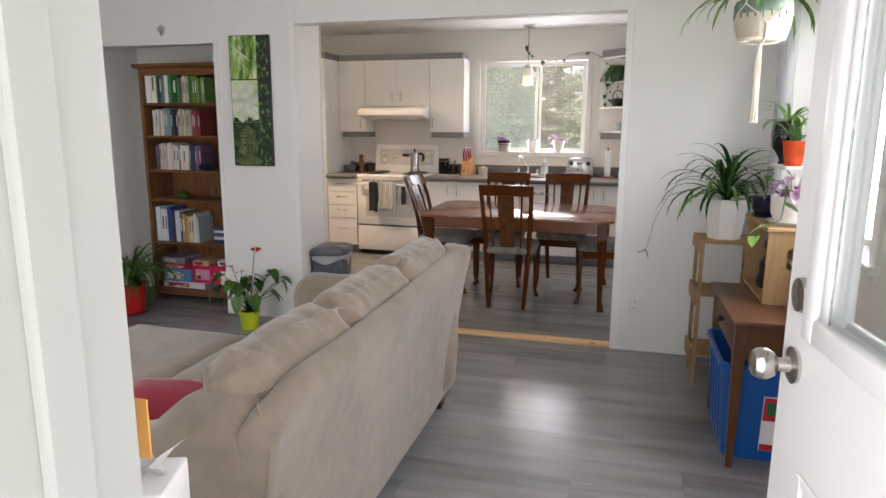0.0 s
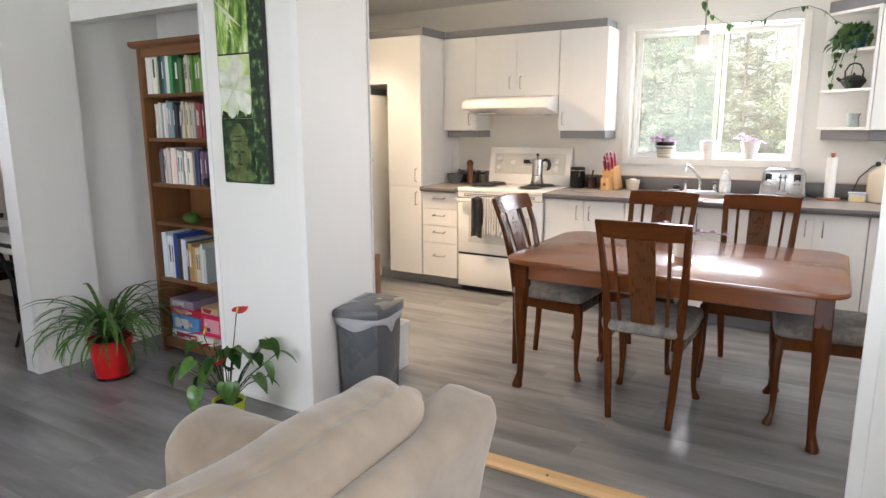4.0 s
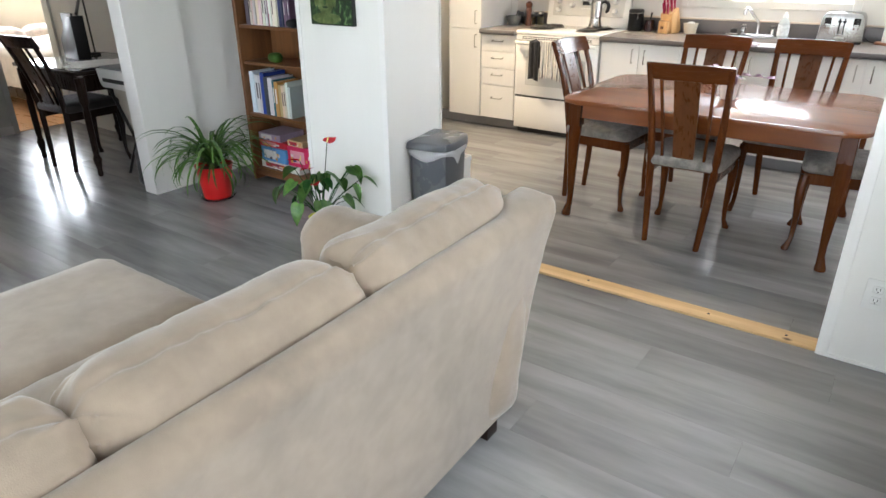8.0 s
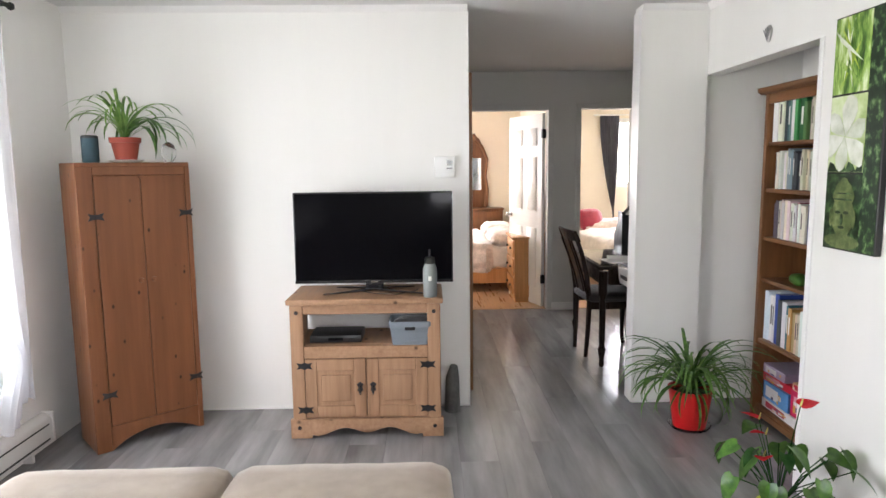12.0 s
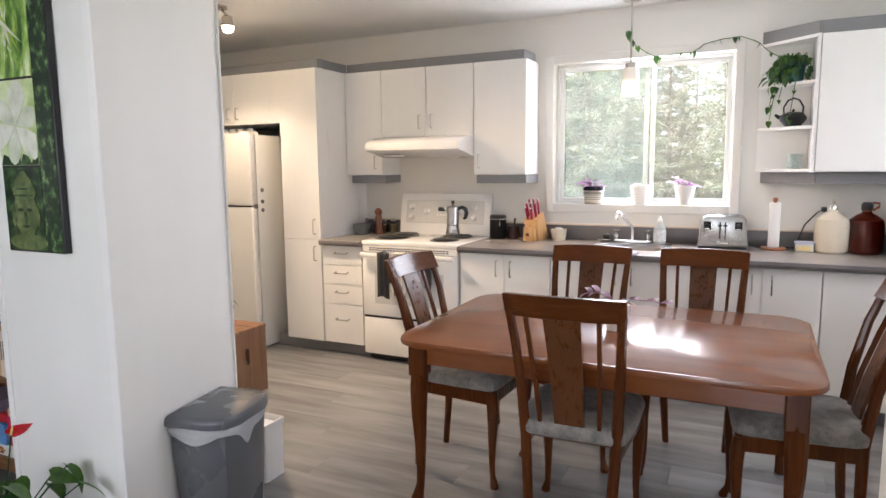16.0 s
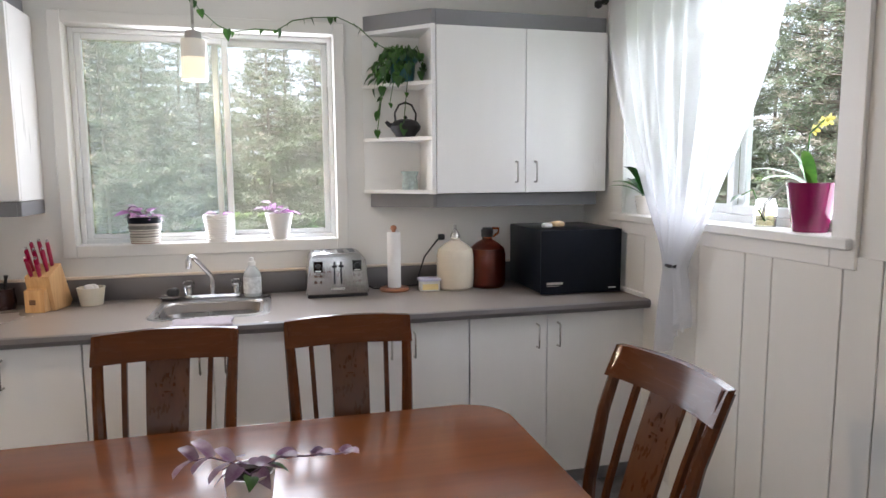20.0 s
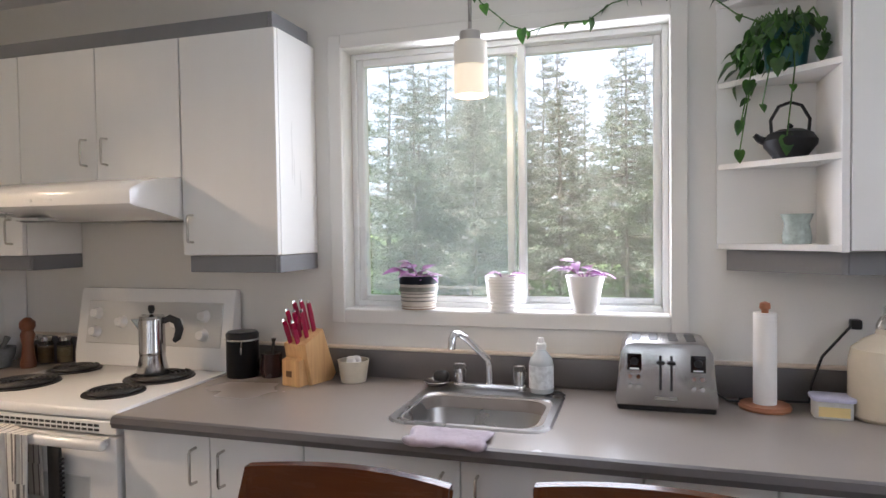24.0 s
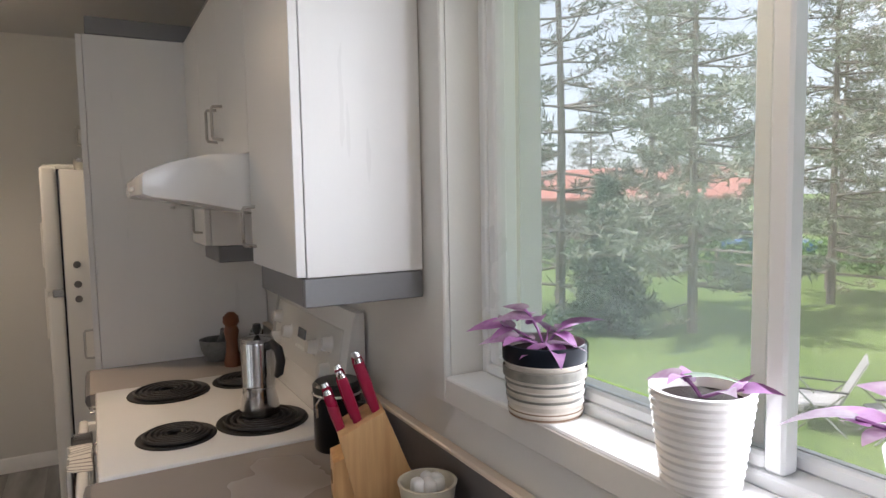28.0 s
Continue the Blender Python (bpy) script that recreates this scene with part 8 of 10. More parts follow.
# orchid, jar and leaf plant on the kitchen side sill
SPACE = KITCHEN
oz = W2[2] + 0.0045
oc = thing("orchid", "yellow orchid in a magenta pot on the side window sill", "potted plant", (0.955, 5.715, oz))
pot(oc, [(0.001, 0), (0.048, 0), (0.050, 0.005), (0.068, 0.135), (0.071, 0.145), (0.065, 0.145), (0.058, 0.12), (0.001, 0.12)], POT_MAGENTA, 0.058, 0.128, "glossy magenta pot")
ob_ = [blade("leaf", IVYLEAF, 0.20, 0.024, 25, 60, 8, 0.2), blade("leaf", IVYLEAF, 0.15, 0.022, 60, 40, 8, 0.2)]
for k, a in enumerate((95, 150, 60, 210, 120)):
    part("leaf", ob_[k % 2], None, oc, "", pose(0, 0, 0.13, 0, -10 * (k % 3), a))
part("flower_stem", tube(B(), [(0, 0, 0.13), (-0.005, 0.02, 0.22), (-0.01, 0.01, 0.29), (-0.01, -0.04, 0.325)], 0.003, 6), IVYLEAF, oc)
pt = [blade("petal", YELLOWBLOOM, 0.023, 0.008, 15, 40, 5, 0.1)]
for f, (y, z) in enumerate(((0.0, 0.30), (-0.025, 0.32), (-0.05, 0.325))):
    for k in range(5):
        part("petal", pt[0], None, oc, "yellow orchid petal", Matrix.Translation((-0.012, y, z)) @ Matrix.Rotation(radians(90), 4, "Y") @ pose(0, 0, 0, 0, -30, 72 * k + f * 20))
for k, (a, l) in enumerate(((100, 0.16), (140, 0.12), (75, 0.11))):
    a = radians(a)
    part("aerial_root", tube(B(), [(0.0, 0, 0.135), (math.cos(a) * l * 0.5, math.sin(a) * l * 0.5, 0.15), (math.cos(a) * l, math.sin(a) * l, 0.08), (math.cos(a) * l * 1.05, math.sin(a) * l * 1.05, 0.04)], 0.0028, 6), paint("silver_root", (0.5, 0.52, 0.46), 0.6), oc)
jy = thing("water_jar", "glass jar with yellowish water and a cutting", "jar", (0.955, 5.90, oz))
part("jar", lathe(B(), [(0.001, 0), (0.032, 0), (0.034, 0.004), (0.034, 0.068), (0.028, 0.080), (0.029, 0.09), (0.026, 0.09), (0.031, 0.066), (0.031, 0.005), (0.001, 0.005)], seg=24), CLEAR, jy)
part("water", lathe(B(), [(0.001, 0.006), (0.030, 0.006), (0.030, 0.055), (0.001, 0.055)], seg=20), glass("yellow_water", (0.85, 0.78, 0.45), 0.0, 1.33), jy)
part("stem", tube(B(), [(0, 0, 0.02), (-0.01, 0.05, 0.12), (-0.02, 0.09, 0.10)], 0.0025, 6), IVYLEAF, jy)
part("leaf", ph[1], None, jy, "", pose(-0.02, 0.09, 0.10, 0, 20, 100))
lp = thing("leafy_plant", "broad-leaved green plant behind the tied curtain", "potted plant", (0.955, 6.60, oz))
pot(lp, [(0.001, 0), (0.036, 0), (0.050, 0.08), (0.045, 0.08), (0.001, 0.07)], POT_WHITE, 0.044, 0.072)
bl = [blade("leaf", DARKLEAF, 0.22, 0.034, 50, 80, 8, 0.2), blade("leaf", IVYLEAF, 0.18, 0.030, 30, 70, 8, 0.2)]
for k, a in enumerate((100, 150, 200, 60, 240, 130)):
    part("leaf", bl[k % 2], None, lp, "", pose(0, 0, 0.07, 0, -8 * (k % 3), a))

SPACE = HOME


# ---- living room: side table, crate, plants by the side window ----
def loft(bm, rings, cap0=True, cap1=True):
    vs = [[bm.verts.new(p) for p in r] for r in rings]
    n = len(vs[0])
    for a, b in zip(vs, vs[1:]):
        for k in range(n):
            bm.faces.new((a[k], a[(k + 1) % n], b[(k + 1) % n], b[k]))
    if cap0:
        bm.faces.new(vs[0][::-1])
    if cap1:
        bm.faces.new(vs[-1])
    return bm


def tub(bm, hx, hy, h, taper, r, t=0.004, rim=0.012):
    """Open tapered container with rounded corners and a rolled rim, base at z 0."""
    def ring(f, z):
        return [(x, y, z) for x, y in rounded_rect(-hx * f, hx * f, -hy * f, hy * f, r * f, 5)]
    g = 1 - t / hx
    return loft(bm, [ring(taper, 0), ring(1, h - 0.03), ring(1 + rim / hx, h - 0.028), ring(1 + rim / hx, h - 0.003), ring(1, h), ring(g, h - 0.006), ring(taper * g, t)])


def holed(bm, w, h, hw, hh, cz, a, b, axis, at=(0, 0)):
    """Board of width w and height h with an upright rounded slot, as two halves meeting at the slot's middle."""
    n = 7
    r = hw / 2
    low, high = [], []
    for i in range(n + 1):
        u = math.pi * i / n
        low.append((w / 2 + r * math.cos(u), cz - hh / 2 + r - r * math.sin(u)))
        high.append((w / 2 - r * math.cos(u), cz + hh / 2 - r + r * math.sin(u)))
    p1 = [(0, 0), (w, 0), (w, cz), (w / 2 + r, cz)] + low + [(w / 2 - r, cz), (0, cz)]
    p2 = [(0, cz), (w / 2 - r, cz)] + high + [(w / 2 + r, cz), (w, cz), (w, h), (0, h)]
    for p in (p1, p2):
        prism(bm, [(x + at[0], z + at[1]) for x, z in p], a, b, axis)
    return bm


side = thing("side_table", "reddish wooden side table with one drawer by the window", "side table")
part("tabletop", box(B(), 0.535, 0.888, 2.86, 3.55, 0.625, 0.645, 0.004, 2), TABLEWOOD, side)
for x, y in ((0.575, 2.91), (0.575, 3.505), (0.855, 2.91), (0.855, 3.505)):
    part("leg", loft(B(), [[(x + a * w, y + b * w, z) for a, b in ((-1, -1), (1, -1), (1, 1), (-1, 1))] for z, w in ((0, 0.013), (0.44, 0.022), (0.624, 0.022))]), TABLEWOOD, side)
for y in (2.898, 3.505):
    part("end_apron", box(B(), 0.598, 0.832, y, y + 0.016, 0.475, 0.624, 0.002, 1), TABLEWOOD, side)
part("back_apron", box(B(), 0.85, 0.866, 2.934, 3.482, 0.475, 0.624, 0.002, 1), TABLEWOOD, side)
dr = part("drawer", box(B(), 0.558, 0.578, 2.938, 3.478, 0.482, 0.616, 0.004, 2), TABLEWOOD, side)
part("knob", lathe(B(), [(0.001, 0.03), (0.012, 0.028), (0.016, 0.018), (0.012, 0.008), (0.007, 0), (0.001, 0)], seg=18), IRON, dr, "dark metal knob", pose(0.558, 3.22, 0.55, 0, -90, 0))

tote = thing("storage_tote", "blue plastic storage tote under the side table", "storage box", (0.70, 3.21, 0.0))
part("tub", tub(B(), 0.165, 0.25, 0.43, 0.86, 0.05), BLUE_TOTE, tote)
for y in (-0.12, -0.04, 0.04, 0.12):
    part("rib", prism(B(), [(-0.146, 0.03), (-0.150, 0.03), (-0.171, 0.39), (-0.163, 0.39)], y - 0.012, y + 0.012, "y"), BLUE_TOTE, tote)
tl = part("label", prism(B(), [(-0.2195, 0.05), (-0.2215, 0.05), (-0.2425, 0.30), (-0.2405, 0.30)], 0.0, 0.10, "x"), PAPER, tote, "white and red paper label")
LABEL_RED = paint("label_red", (0.5, 0.02, 0.03), 0.5)
LABEL_GREEN = paint("label_green", (0.02, 0.14, 0.05), 0.5)
part("label_band", prism(B(), [(-0.233, 0.19), (-0.2348, 0.19), (-0.2435, 0.295), (-0.2415, 0.295)], 0.003, 0.097, "x"), LABEL_RED, tl)
part("label_mark", prism(B(), [(-0.236, 0.215), (-0.2378, 0.215), (-0.2425, 0.275), (-0.2415, 0.275)], 0.015, 0.085, "x"), LABEL_GREEN, tl)
part("label_band", prism(B(), [(-0.2205, 0.052), (-0.2228, 0.052), (-0.2250, 0.08), (-0.2232, 0.08)], 0.003, 0.097, "x"), LABEL_RED, tl)

cr = thing("wooden_crate", "pine crate with hand holes standing on the side table", "crate", (0.695, 3.16, 0.6455))
part("top_board", box(B(), -0.012, 0.205, -0.012, 0.492, 0.318, 0.334, 0.003, 1), BACKLITPINE, cr)
part("bottom_board", box(B(), 0.0, 0.195, 0.017, 0.463, 0.0, 0.014, 0.002, 1), BACKLITPINE, cr)
part("end_board", holed(B(), 0.195, 0.317, 0.036, 0.095, 0.20, 0.0, 0.016, "y"), BACKLITPINE, cr)
part("end_board", holed(B(), 0.195, 0.317, 0.036, 0.095, 0.20, 0.464, 0.480, "y"), BACKLITPINE, cr)
for z in (0.03, 0.13, 0.23):
    part("back_slat", box(B(), 0.181, 0.194, 0.017, 0.463, z, z + 0.07, 0.002, 1), BACKLITPINE, cr)
solid("figurine", lathe(B(), [(0.001, 0), (0.055, 0), (0.06, 0.03), (0.045, 0.075), (0.052, 0.11), (0.032, 0.14), (0.022, 0.155), (0.036, 0.19), (0.034, 0.22), (0.015, 0.245), (0.001, 0.25)], seg=22), BLACK, "dark seated figurine inside the wooden crate", "figurine", m=pose(0.775, 3.45, 0.6605))

cz = 0.9800
np_ = thing("plant_pot", "navy glazed pot with a thin cutting on the crate", "potted plant", (0.742, 3.53, cz))
pot(np_, [(0.001, 0.014), (0.04, 0.014), (0.056, 0.04), (0.060, 0.10), (0.054, 0.10), (0.050, 0.085), (0.001, 0.085)], POT_NAVY, 0.05, 0.088)
part("saucer", lathe(B(), [(0.001, 0), (0.045, 0), (0.058, 0.014), (0.053, 0.0155), (0.04, 0.0135), (0.001, 0.0135)], seg=26), POT_NAVY, np_)
part("stem", tube(B(), [(0, 0, 0.088), (0.006, 0.01, 0.15), (0.0, 0.02, 0.20)], 0.0022, 5), IVYLEAF, np_)
hl = heart("leaf", IVYLEAF, 0.05, 0.036, 0.2)
for k, (z, a) in enumerate(((0.14, 20), (0.17, 160), (0.195, 260))):
    part("leaf", hl, None, np_, "", pose(0.003, 0.012, z, 0, 15, a))

wpp = thing("orchid", "pink-leaved plant in a white ribbed pot on the crate", "potted plant", (0.80, 3.305, cz))
pot(wpp, [(0.001, 0.012), (0.06, 0.012), (0.078, 0.05), (0.082, 0.125), (0.075, 0.125), (0.070, 0.11), (0.001, 0.11)], POT_WHITE, 0.07, 0.114)
part("saucer", lathe(B(), [(0.001, 0), (0.075, 0), (0.092, 0.016), (0.087, 0.018), (0.07, 0.0115), (0.001, 0.0115)], seg=28), POT_WHITE, wpp)
rgc = random.Random(31)
hp = [heart("leaf", m_, 0.075, 0.04, c) for m_, c in ((PURPLE, 0.2), (MAUVE, 0.35), (PINKBLOOM, 0.3), (MAUVE, 0.1))]
for k in range(20):
    a, e, l = radians(k * 137.5), radians(rgc.uniform(5, 70)), rgc.uniform(0.03, 0.11)
    tip = Vector((math.cos(a) * math.cos(e) * l, math.sin(a) * math.cos(e) * l, 0.118 + math.sin(e) * l))
    part("stem", tube(B(), [(0, 0, 0.112), tip], 0.002, 5), PURPLE, wpp)
    part("leaf", hp[k % 4], None, wpp, "", Matrix.Translation(tip) @ pose(0, 0, 0, rgc.uniform(-20, 20), rgc.uniform(0, 50), math.degrees(a)))
vine = [(-0.02, -0.07, 0.118), (-0.045, -0.10, 0.16), (-0.05, -0.11, 0.10), (-0.06, -0.115, 0.03), (-0.12, -0.14, 0.01), (-0.16, -0.15, -0.04)]
part("runner", tube(B(), vine, 0.0026, 6), IVYLEAF, wpp)
hg = heart("leaf", SPIDER_L, 0.075, 0.048, 0.2)
for (x, y, z), a in ((vine[1], 60), (vine[2], 330), (vine[4], 190), (vine[5], 250)):
    part("leaf", hg, None, wpp, "", pose(x, y, z, 10, 20, a))

solid("bust", lathe(B(), [(0.001, 0), (0.045, 0), (0.05, 0.02), (0.03, 0.045), (0.028, 0.06), (0.043, 0.10), (0.044, 0.14), (0.034, 0.17), (0.016, 0.185), (0.012, 0.205), (0.001, 0.215)], seg=26), paint("white_plaster_figure", (0.66, 0.64, 0.60), 0.8, var=0.1, scale=30, fine=160, relief=0.6), "white plaster bust ornament on the crate", "ornament", m=pose(0.842, 3.45, cz))
shelf = thing("window_shelf", "narrow white shelf below the side window", "shelf", kind="structure")
part("board", box(B(), 0.80, 0.905, 3.47, 3.84, 1.205, 1.222, 0.003, 1), TRIM, shelf)
ov = thing("plant_vase", "glossy black oval vase with trailing leaves on the shelf", "potted plant", (0.846, 3.73, 1.2225))
pot(ov, [(0.001, 0.0), (0.028, 0.0), (0.022, 0.02), (0.028, 0.035), (0.058, 0.08), (0.068, 0.135), (0.062, 0.185), (0.052, 0.205), (0.046, 0.205), (0.055, 0.17), (0.001, 0.165)], BLACK_GLOSS, 0.05, 0.18)
spider(ov, 0.185, 14, 0.22, 0.011, [SPIDER_L], 41, 1.1, (35, 80))
op = thing("spider_plant", "small pale spider plant in an orange pot on the shelf", "potted plant", (0.85, 3.56, 1.2225))
pot(op, [(0.001, 0), (0.036, 0), (0.05, 0.10), (0.054, 0.115), (0.048, 0.115), (0.044, 0.10), (0.001, 0.10)], paint("orange_plastic_pot", (0.70, 0.075, 0.012), 0.4), 0.044, 0.104, "orange plastic pot")
spider(op, 0.105, 20, 0.24, 0.010, [SPIDER_L, SPIDER_L, SPIDER], 43, 1.1, (40, 85))

ps = thing("plant_stand", "raw pine three-tier plant stand in the corner", "plant stand", (0.645, 3.95, 0.0))
for s in (-1, 1):
    for q in (-1, 1):
        part("leg", loft(B(), [[(s * x + a * 0.009, q * y + b * 0.012, z) for a, b in ((-1, -1), (1, -1), (1, 1), (-1, 1))] for x, y, z in ((0.128, 0.133, 0), (0.128, 0.133, 0.79))]), BACKLITPINE, ps)
for z in (0.16, 0.50, 0.79):
    for y in (-0.107, -0.036, 0.036, 0.107):
        part("slat", box(B(), -0.150 if z > 0.7 else -0.119, 0.150 if z > 0.7 else 0.119, y - 0.033, y + 0.033, z + 0.001, z + 0.016, 0.002, 1), BACKLITPINE, ps)
    for s in (-1, 1):
        part("rail", box(B(), s * 0.139 - 0.0015 if s > 0 else -0.152, 0.152 if s > 0 else -0.1375, -0.146, 0.146, z - 0.052, z - 0.002 if z > 0.7 else z + 0.03, 0.002, 1), BACKLITPINE, ps)
sw = thing("spider_plant", "large dark green spider plant in a white pot on the stand", "potted plant", (0.632, 3.94, 0.8065))
def facets(r, z, n=8):
    return [(r * math.cos(2 * math.pi * (k + 0.5) / n), r * math.sin(2 * math.pi * (k + 0.5) / n), z) for k in range(n)]


part("pot", loft(B(), [facets(0.086, 0.0), facets(0.112, 0.20), facets(0.114, 0.215), facets(0.104, 0.215), facets(0.100, 0.19)]), POT_WHITE, sw, "white eight-sided ceramic pot", sharp=20)
part("soil", lathe(B(), [(0.001, 0.203), (0.099, 0.2)], seg=18), SOIL, sw)
spider(sw, 0.205, 70, 0.47, 0.013, [DARKLEAF, SPIDER, DARKLEAF], 51, 1.25, (28, 84))
run = [(0, 0, 0.2), (-0.12, -0.02, 0.42), (-0.26, -0.03, 0.30), (-0.36, -0.04, 0.10), (-0.40, -0.04, -0.08)]
part("runner", tube(B(), run, 0.0014, 5), SPIDER_L, sw)
part("plantlet", tube(B(), [(-0.40, -0.04, -0.08), (-0.43, -0.03, -0.10), (-0.45, -0.02, -0.095)], [0.003, 0.003, 0.001], 5), SPIDER, sw)
part("plantlet", tube(B(), [(-0.40, -0.04, -0.08), (-0.39, -0.06, -0.11), (-0.385, -0.08, -0.12)], [0.003, 0.003, 0.001], 5), SPIDER, sw)

ROPE = cloth("cotton_cord", (0.68, 0.62, 0.52), 0.95, 0.12, 30, 300, 0.3, 0.6)
hpn = thing("hanging_planter", "macrame hanging planter with a speckled pot and spider plant", "hanging planter", (0.585, 3.12, 0))
part("pot", lathe(B(), [(0.001, 1.735), (0.075, 1.735), (0.088, 1.745), (0.104, 1.80), (0.106, 1.87), (0.10, 1.885), (0.094, 1.885), (0.096, 1.86), (0.001, 1.85)], seg=32), STONEWARE, hpn, "cream pot with green drips")
part("soil", lathe(B(), [(0.001, 1.864), (0.09, 1.862)], seg=20), SOIL, hpn)
GLAZE = paint("sage_green_glaze", (0.16, 0.22, 0.17), 0.25, var=0.12, scale=30, relief=0.02, coat=0.3)
part("glaze_band", lathe(B(), [(0.1055, 1.836), (0.1072, 1.84), (0.1078, 1.872), (0.102, 1.887)], seg=32), GLAZE, hpn, "grey-green glaze round the rim")
for k in range(22):
    a, l = 2 * math.pi * k / 22, 0.012 + 0.030 * abs(noise.noise(Vector((k * 1.7, 0.3, 0))))
    part("glaze_drip", tube(B(), [(0.1045 * math.cos(a), 0.1045 * math.sin(a), 1.842), (0.1045 * math.cos(a), 0.1045 * math.sin(a), 1.836 - l * 0.6), (0.1015 * math.cos(a), 0.1015 * math.sin(a), 1.836 - l)], [0.006, 0.005, 0.003], 6), GLAZE, hpn)
hook = (0, 0, H - 0.03)
for k in range(4):
    a, a2 = radians(45 + 90 * k), radians(90 + 90 * k)
    p0 = (0.109 * math.cos(a), 0.109 * math.sin(a), 1.87)
    part("cord", tube(B(), [hook, (0.06 * math.cos(a), 0.06 * math.sin(a), 2.12), p0], 0.004, 6), ROPE, hpn)
    for s in (-1, 1):
        b = a + s * math.pi / 4
        part("net_cord", tube(B(), [p0, (0.108 * math.cos((a + b) / 2), 0.108 * math.sin((a + b) / 2), 1.835), (0.102 * math.cos(b), 0.102 * math.sin(b), 1.79)], 0.0035, 6), ROPE, hpn)
    q = (0.102 * math.cos(a2), 0.102 * math.sin(a2), 1.79)
    part("net_cord", tube(B(), [q, (0.088 * math.cos(a2), 0.088 * math.sin(a2), 1.738), (0.04 * math.cos(a2), 0.04 * math.sin(a2), 1.727), (0, 0, 1.722)], 0.0038, 6), ROPE, hpn)
bm = B()
rgt = random.Random(61)
for k in range(14):
    a, r0 = k * 0.9, rgt.uniform(0.002, 0.011)
    x, y = r0 * math.cos(a), r0 * math.sin(a)
    tube(bm, [(x * 0.4, y * 0.4, 1.725), (x + rgt.uniform(-0.004, 0.004), y, 1.62), (x, y + rgt.uniform(-0.004, 0.004), 1.50), (x * 1.7, y * 1.7, 1.415 + rgt.uniform(0, 0.012))], 0.0045, 5)
part("tassel", bm, ROPE, hpn, "long cotton cord tassel")
part("hook", tube(B(), [(0, 0, H + 0.002), (0, 0, H - 0.02), (0.012, 0, H - 0.034), (0, 0, H - 0.044), (-0.01, 0, H - 0.036)], 0.003, 6), NICKEL, hpn)
spider(hpn, 1.862, 34, 0.42, 0.013, [SPIDER, SPIDER_L, SPIDER], 62, 1.25, (20, 75))

# ---- wall things ----
pp = thing("wall_picture", "tall three-part green picture of bamboo, lily and statue", "picture", (-2.437, YA, 0))
part("frame", box(B(), -0.153, 0.153, -0.028, -0.001, 1.115, 2.003, 0.003, 1), BLACK, pp)


def print_mat(name, stops, scale, stretch=(1, 1, 1), detail=4.0):
    """Printed foliage: a noise pattern sorted into several inks."""
    m, t, b = nodes_of(name)
    r = t.nodes.new("ShaderNodeValToRGB")
    els = r.color_ramp.elements
    els[0].position, els[0].color = stops[0][0], (*stops[0][1], 1)
    els[1].position, els[1].color = stops[-1][0], (*stops[-1][1], 1)
    for p, c in stops[1:-1]:
        els.new(p).color = (*c, 1)
    t.links.new(noise_tex(t, coords(t, stretch), scale, detail, 0.6), r.inputs[0])
    t.links.new(r.outputs[0], b.inputs["Base Color"])
    b.inputs["Roughness"].default_value = 0.35
    return m


BAMBOO = print_mat("print_bamboo", [(0.30, (0.02, 0.06, 0.012)), (0.43, (0.10, 0.22, 0.03)), (0.54, (0.34, 0.50, 0.12)), (0.68, (0.76, 0.82, 0.58))], 9, (3.4, 1, 0.8))
LILYBG = print_mat("print_foliage", [(0.32, (0.006, 0.012, 0.006)), (0.48, (0.015, 0.04, 0.014)), (0.60, (0.05, 0.11, 0.035)), (0.74, (0.14, 0.24, 0.08))], 22, (1, 1, 1))
VINEST = print_mat("print_vine", [(0.30, (0.005, 0.01, 0.005)), (0.5, (0.012, 0.03, 0.012)), (0.58, (0.06, 0.13, 0.04)), (0.7, (0.30, 0.42, 0.20))], 34, (1, 1, 0.7))
STATUEG = print_mat("print_stone_green", [(0.30, (0.03, 0.045, 0.012)), (0.48, (0.085, 0.115, 0.035)), (0.62, (0.16, 0.20, 0.075)), (0.74, (0.29, 0.33, 0.18))], 16)
LIMEP = print_mat("print_lime", [(0.3, (0.18, 0.30, 0.02)), (0.5, (0.36, 0.48, 0.05)), (0.7, (0.52, 0.62, 0.16))], 14)
LILY = print_mat("print_lily_white", [(0.3, (0.42, 0.46, 0.36)), (0.5, (0.66, 0.68, 0.58)), (0.7, (0.80, 0.81, 0.76))], 12)

LILYGLOW = print_mat("print_lime_glow", [(0.3, (0.30, 0.42, 0.10)), (0.5, (0.56, 0.66, 0.34)), (0.7, (0.74, 0.80, 0.60))], 9)
LILYSHADE = print_mat("print_lily_grey", [(0.3, (0.34, 0.38, 0.26)), (0.5, (0.56, 0.60, 0.48)), (0.7, (0.74, 0.76, 0.68))], 12)


def flat_shape(pts, y, t=0.001):
    return prism(B(), pts, y - t, y, "y")


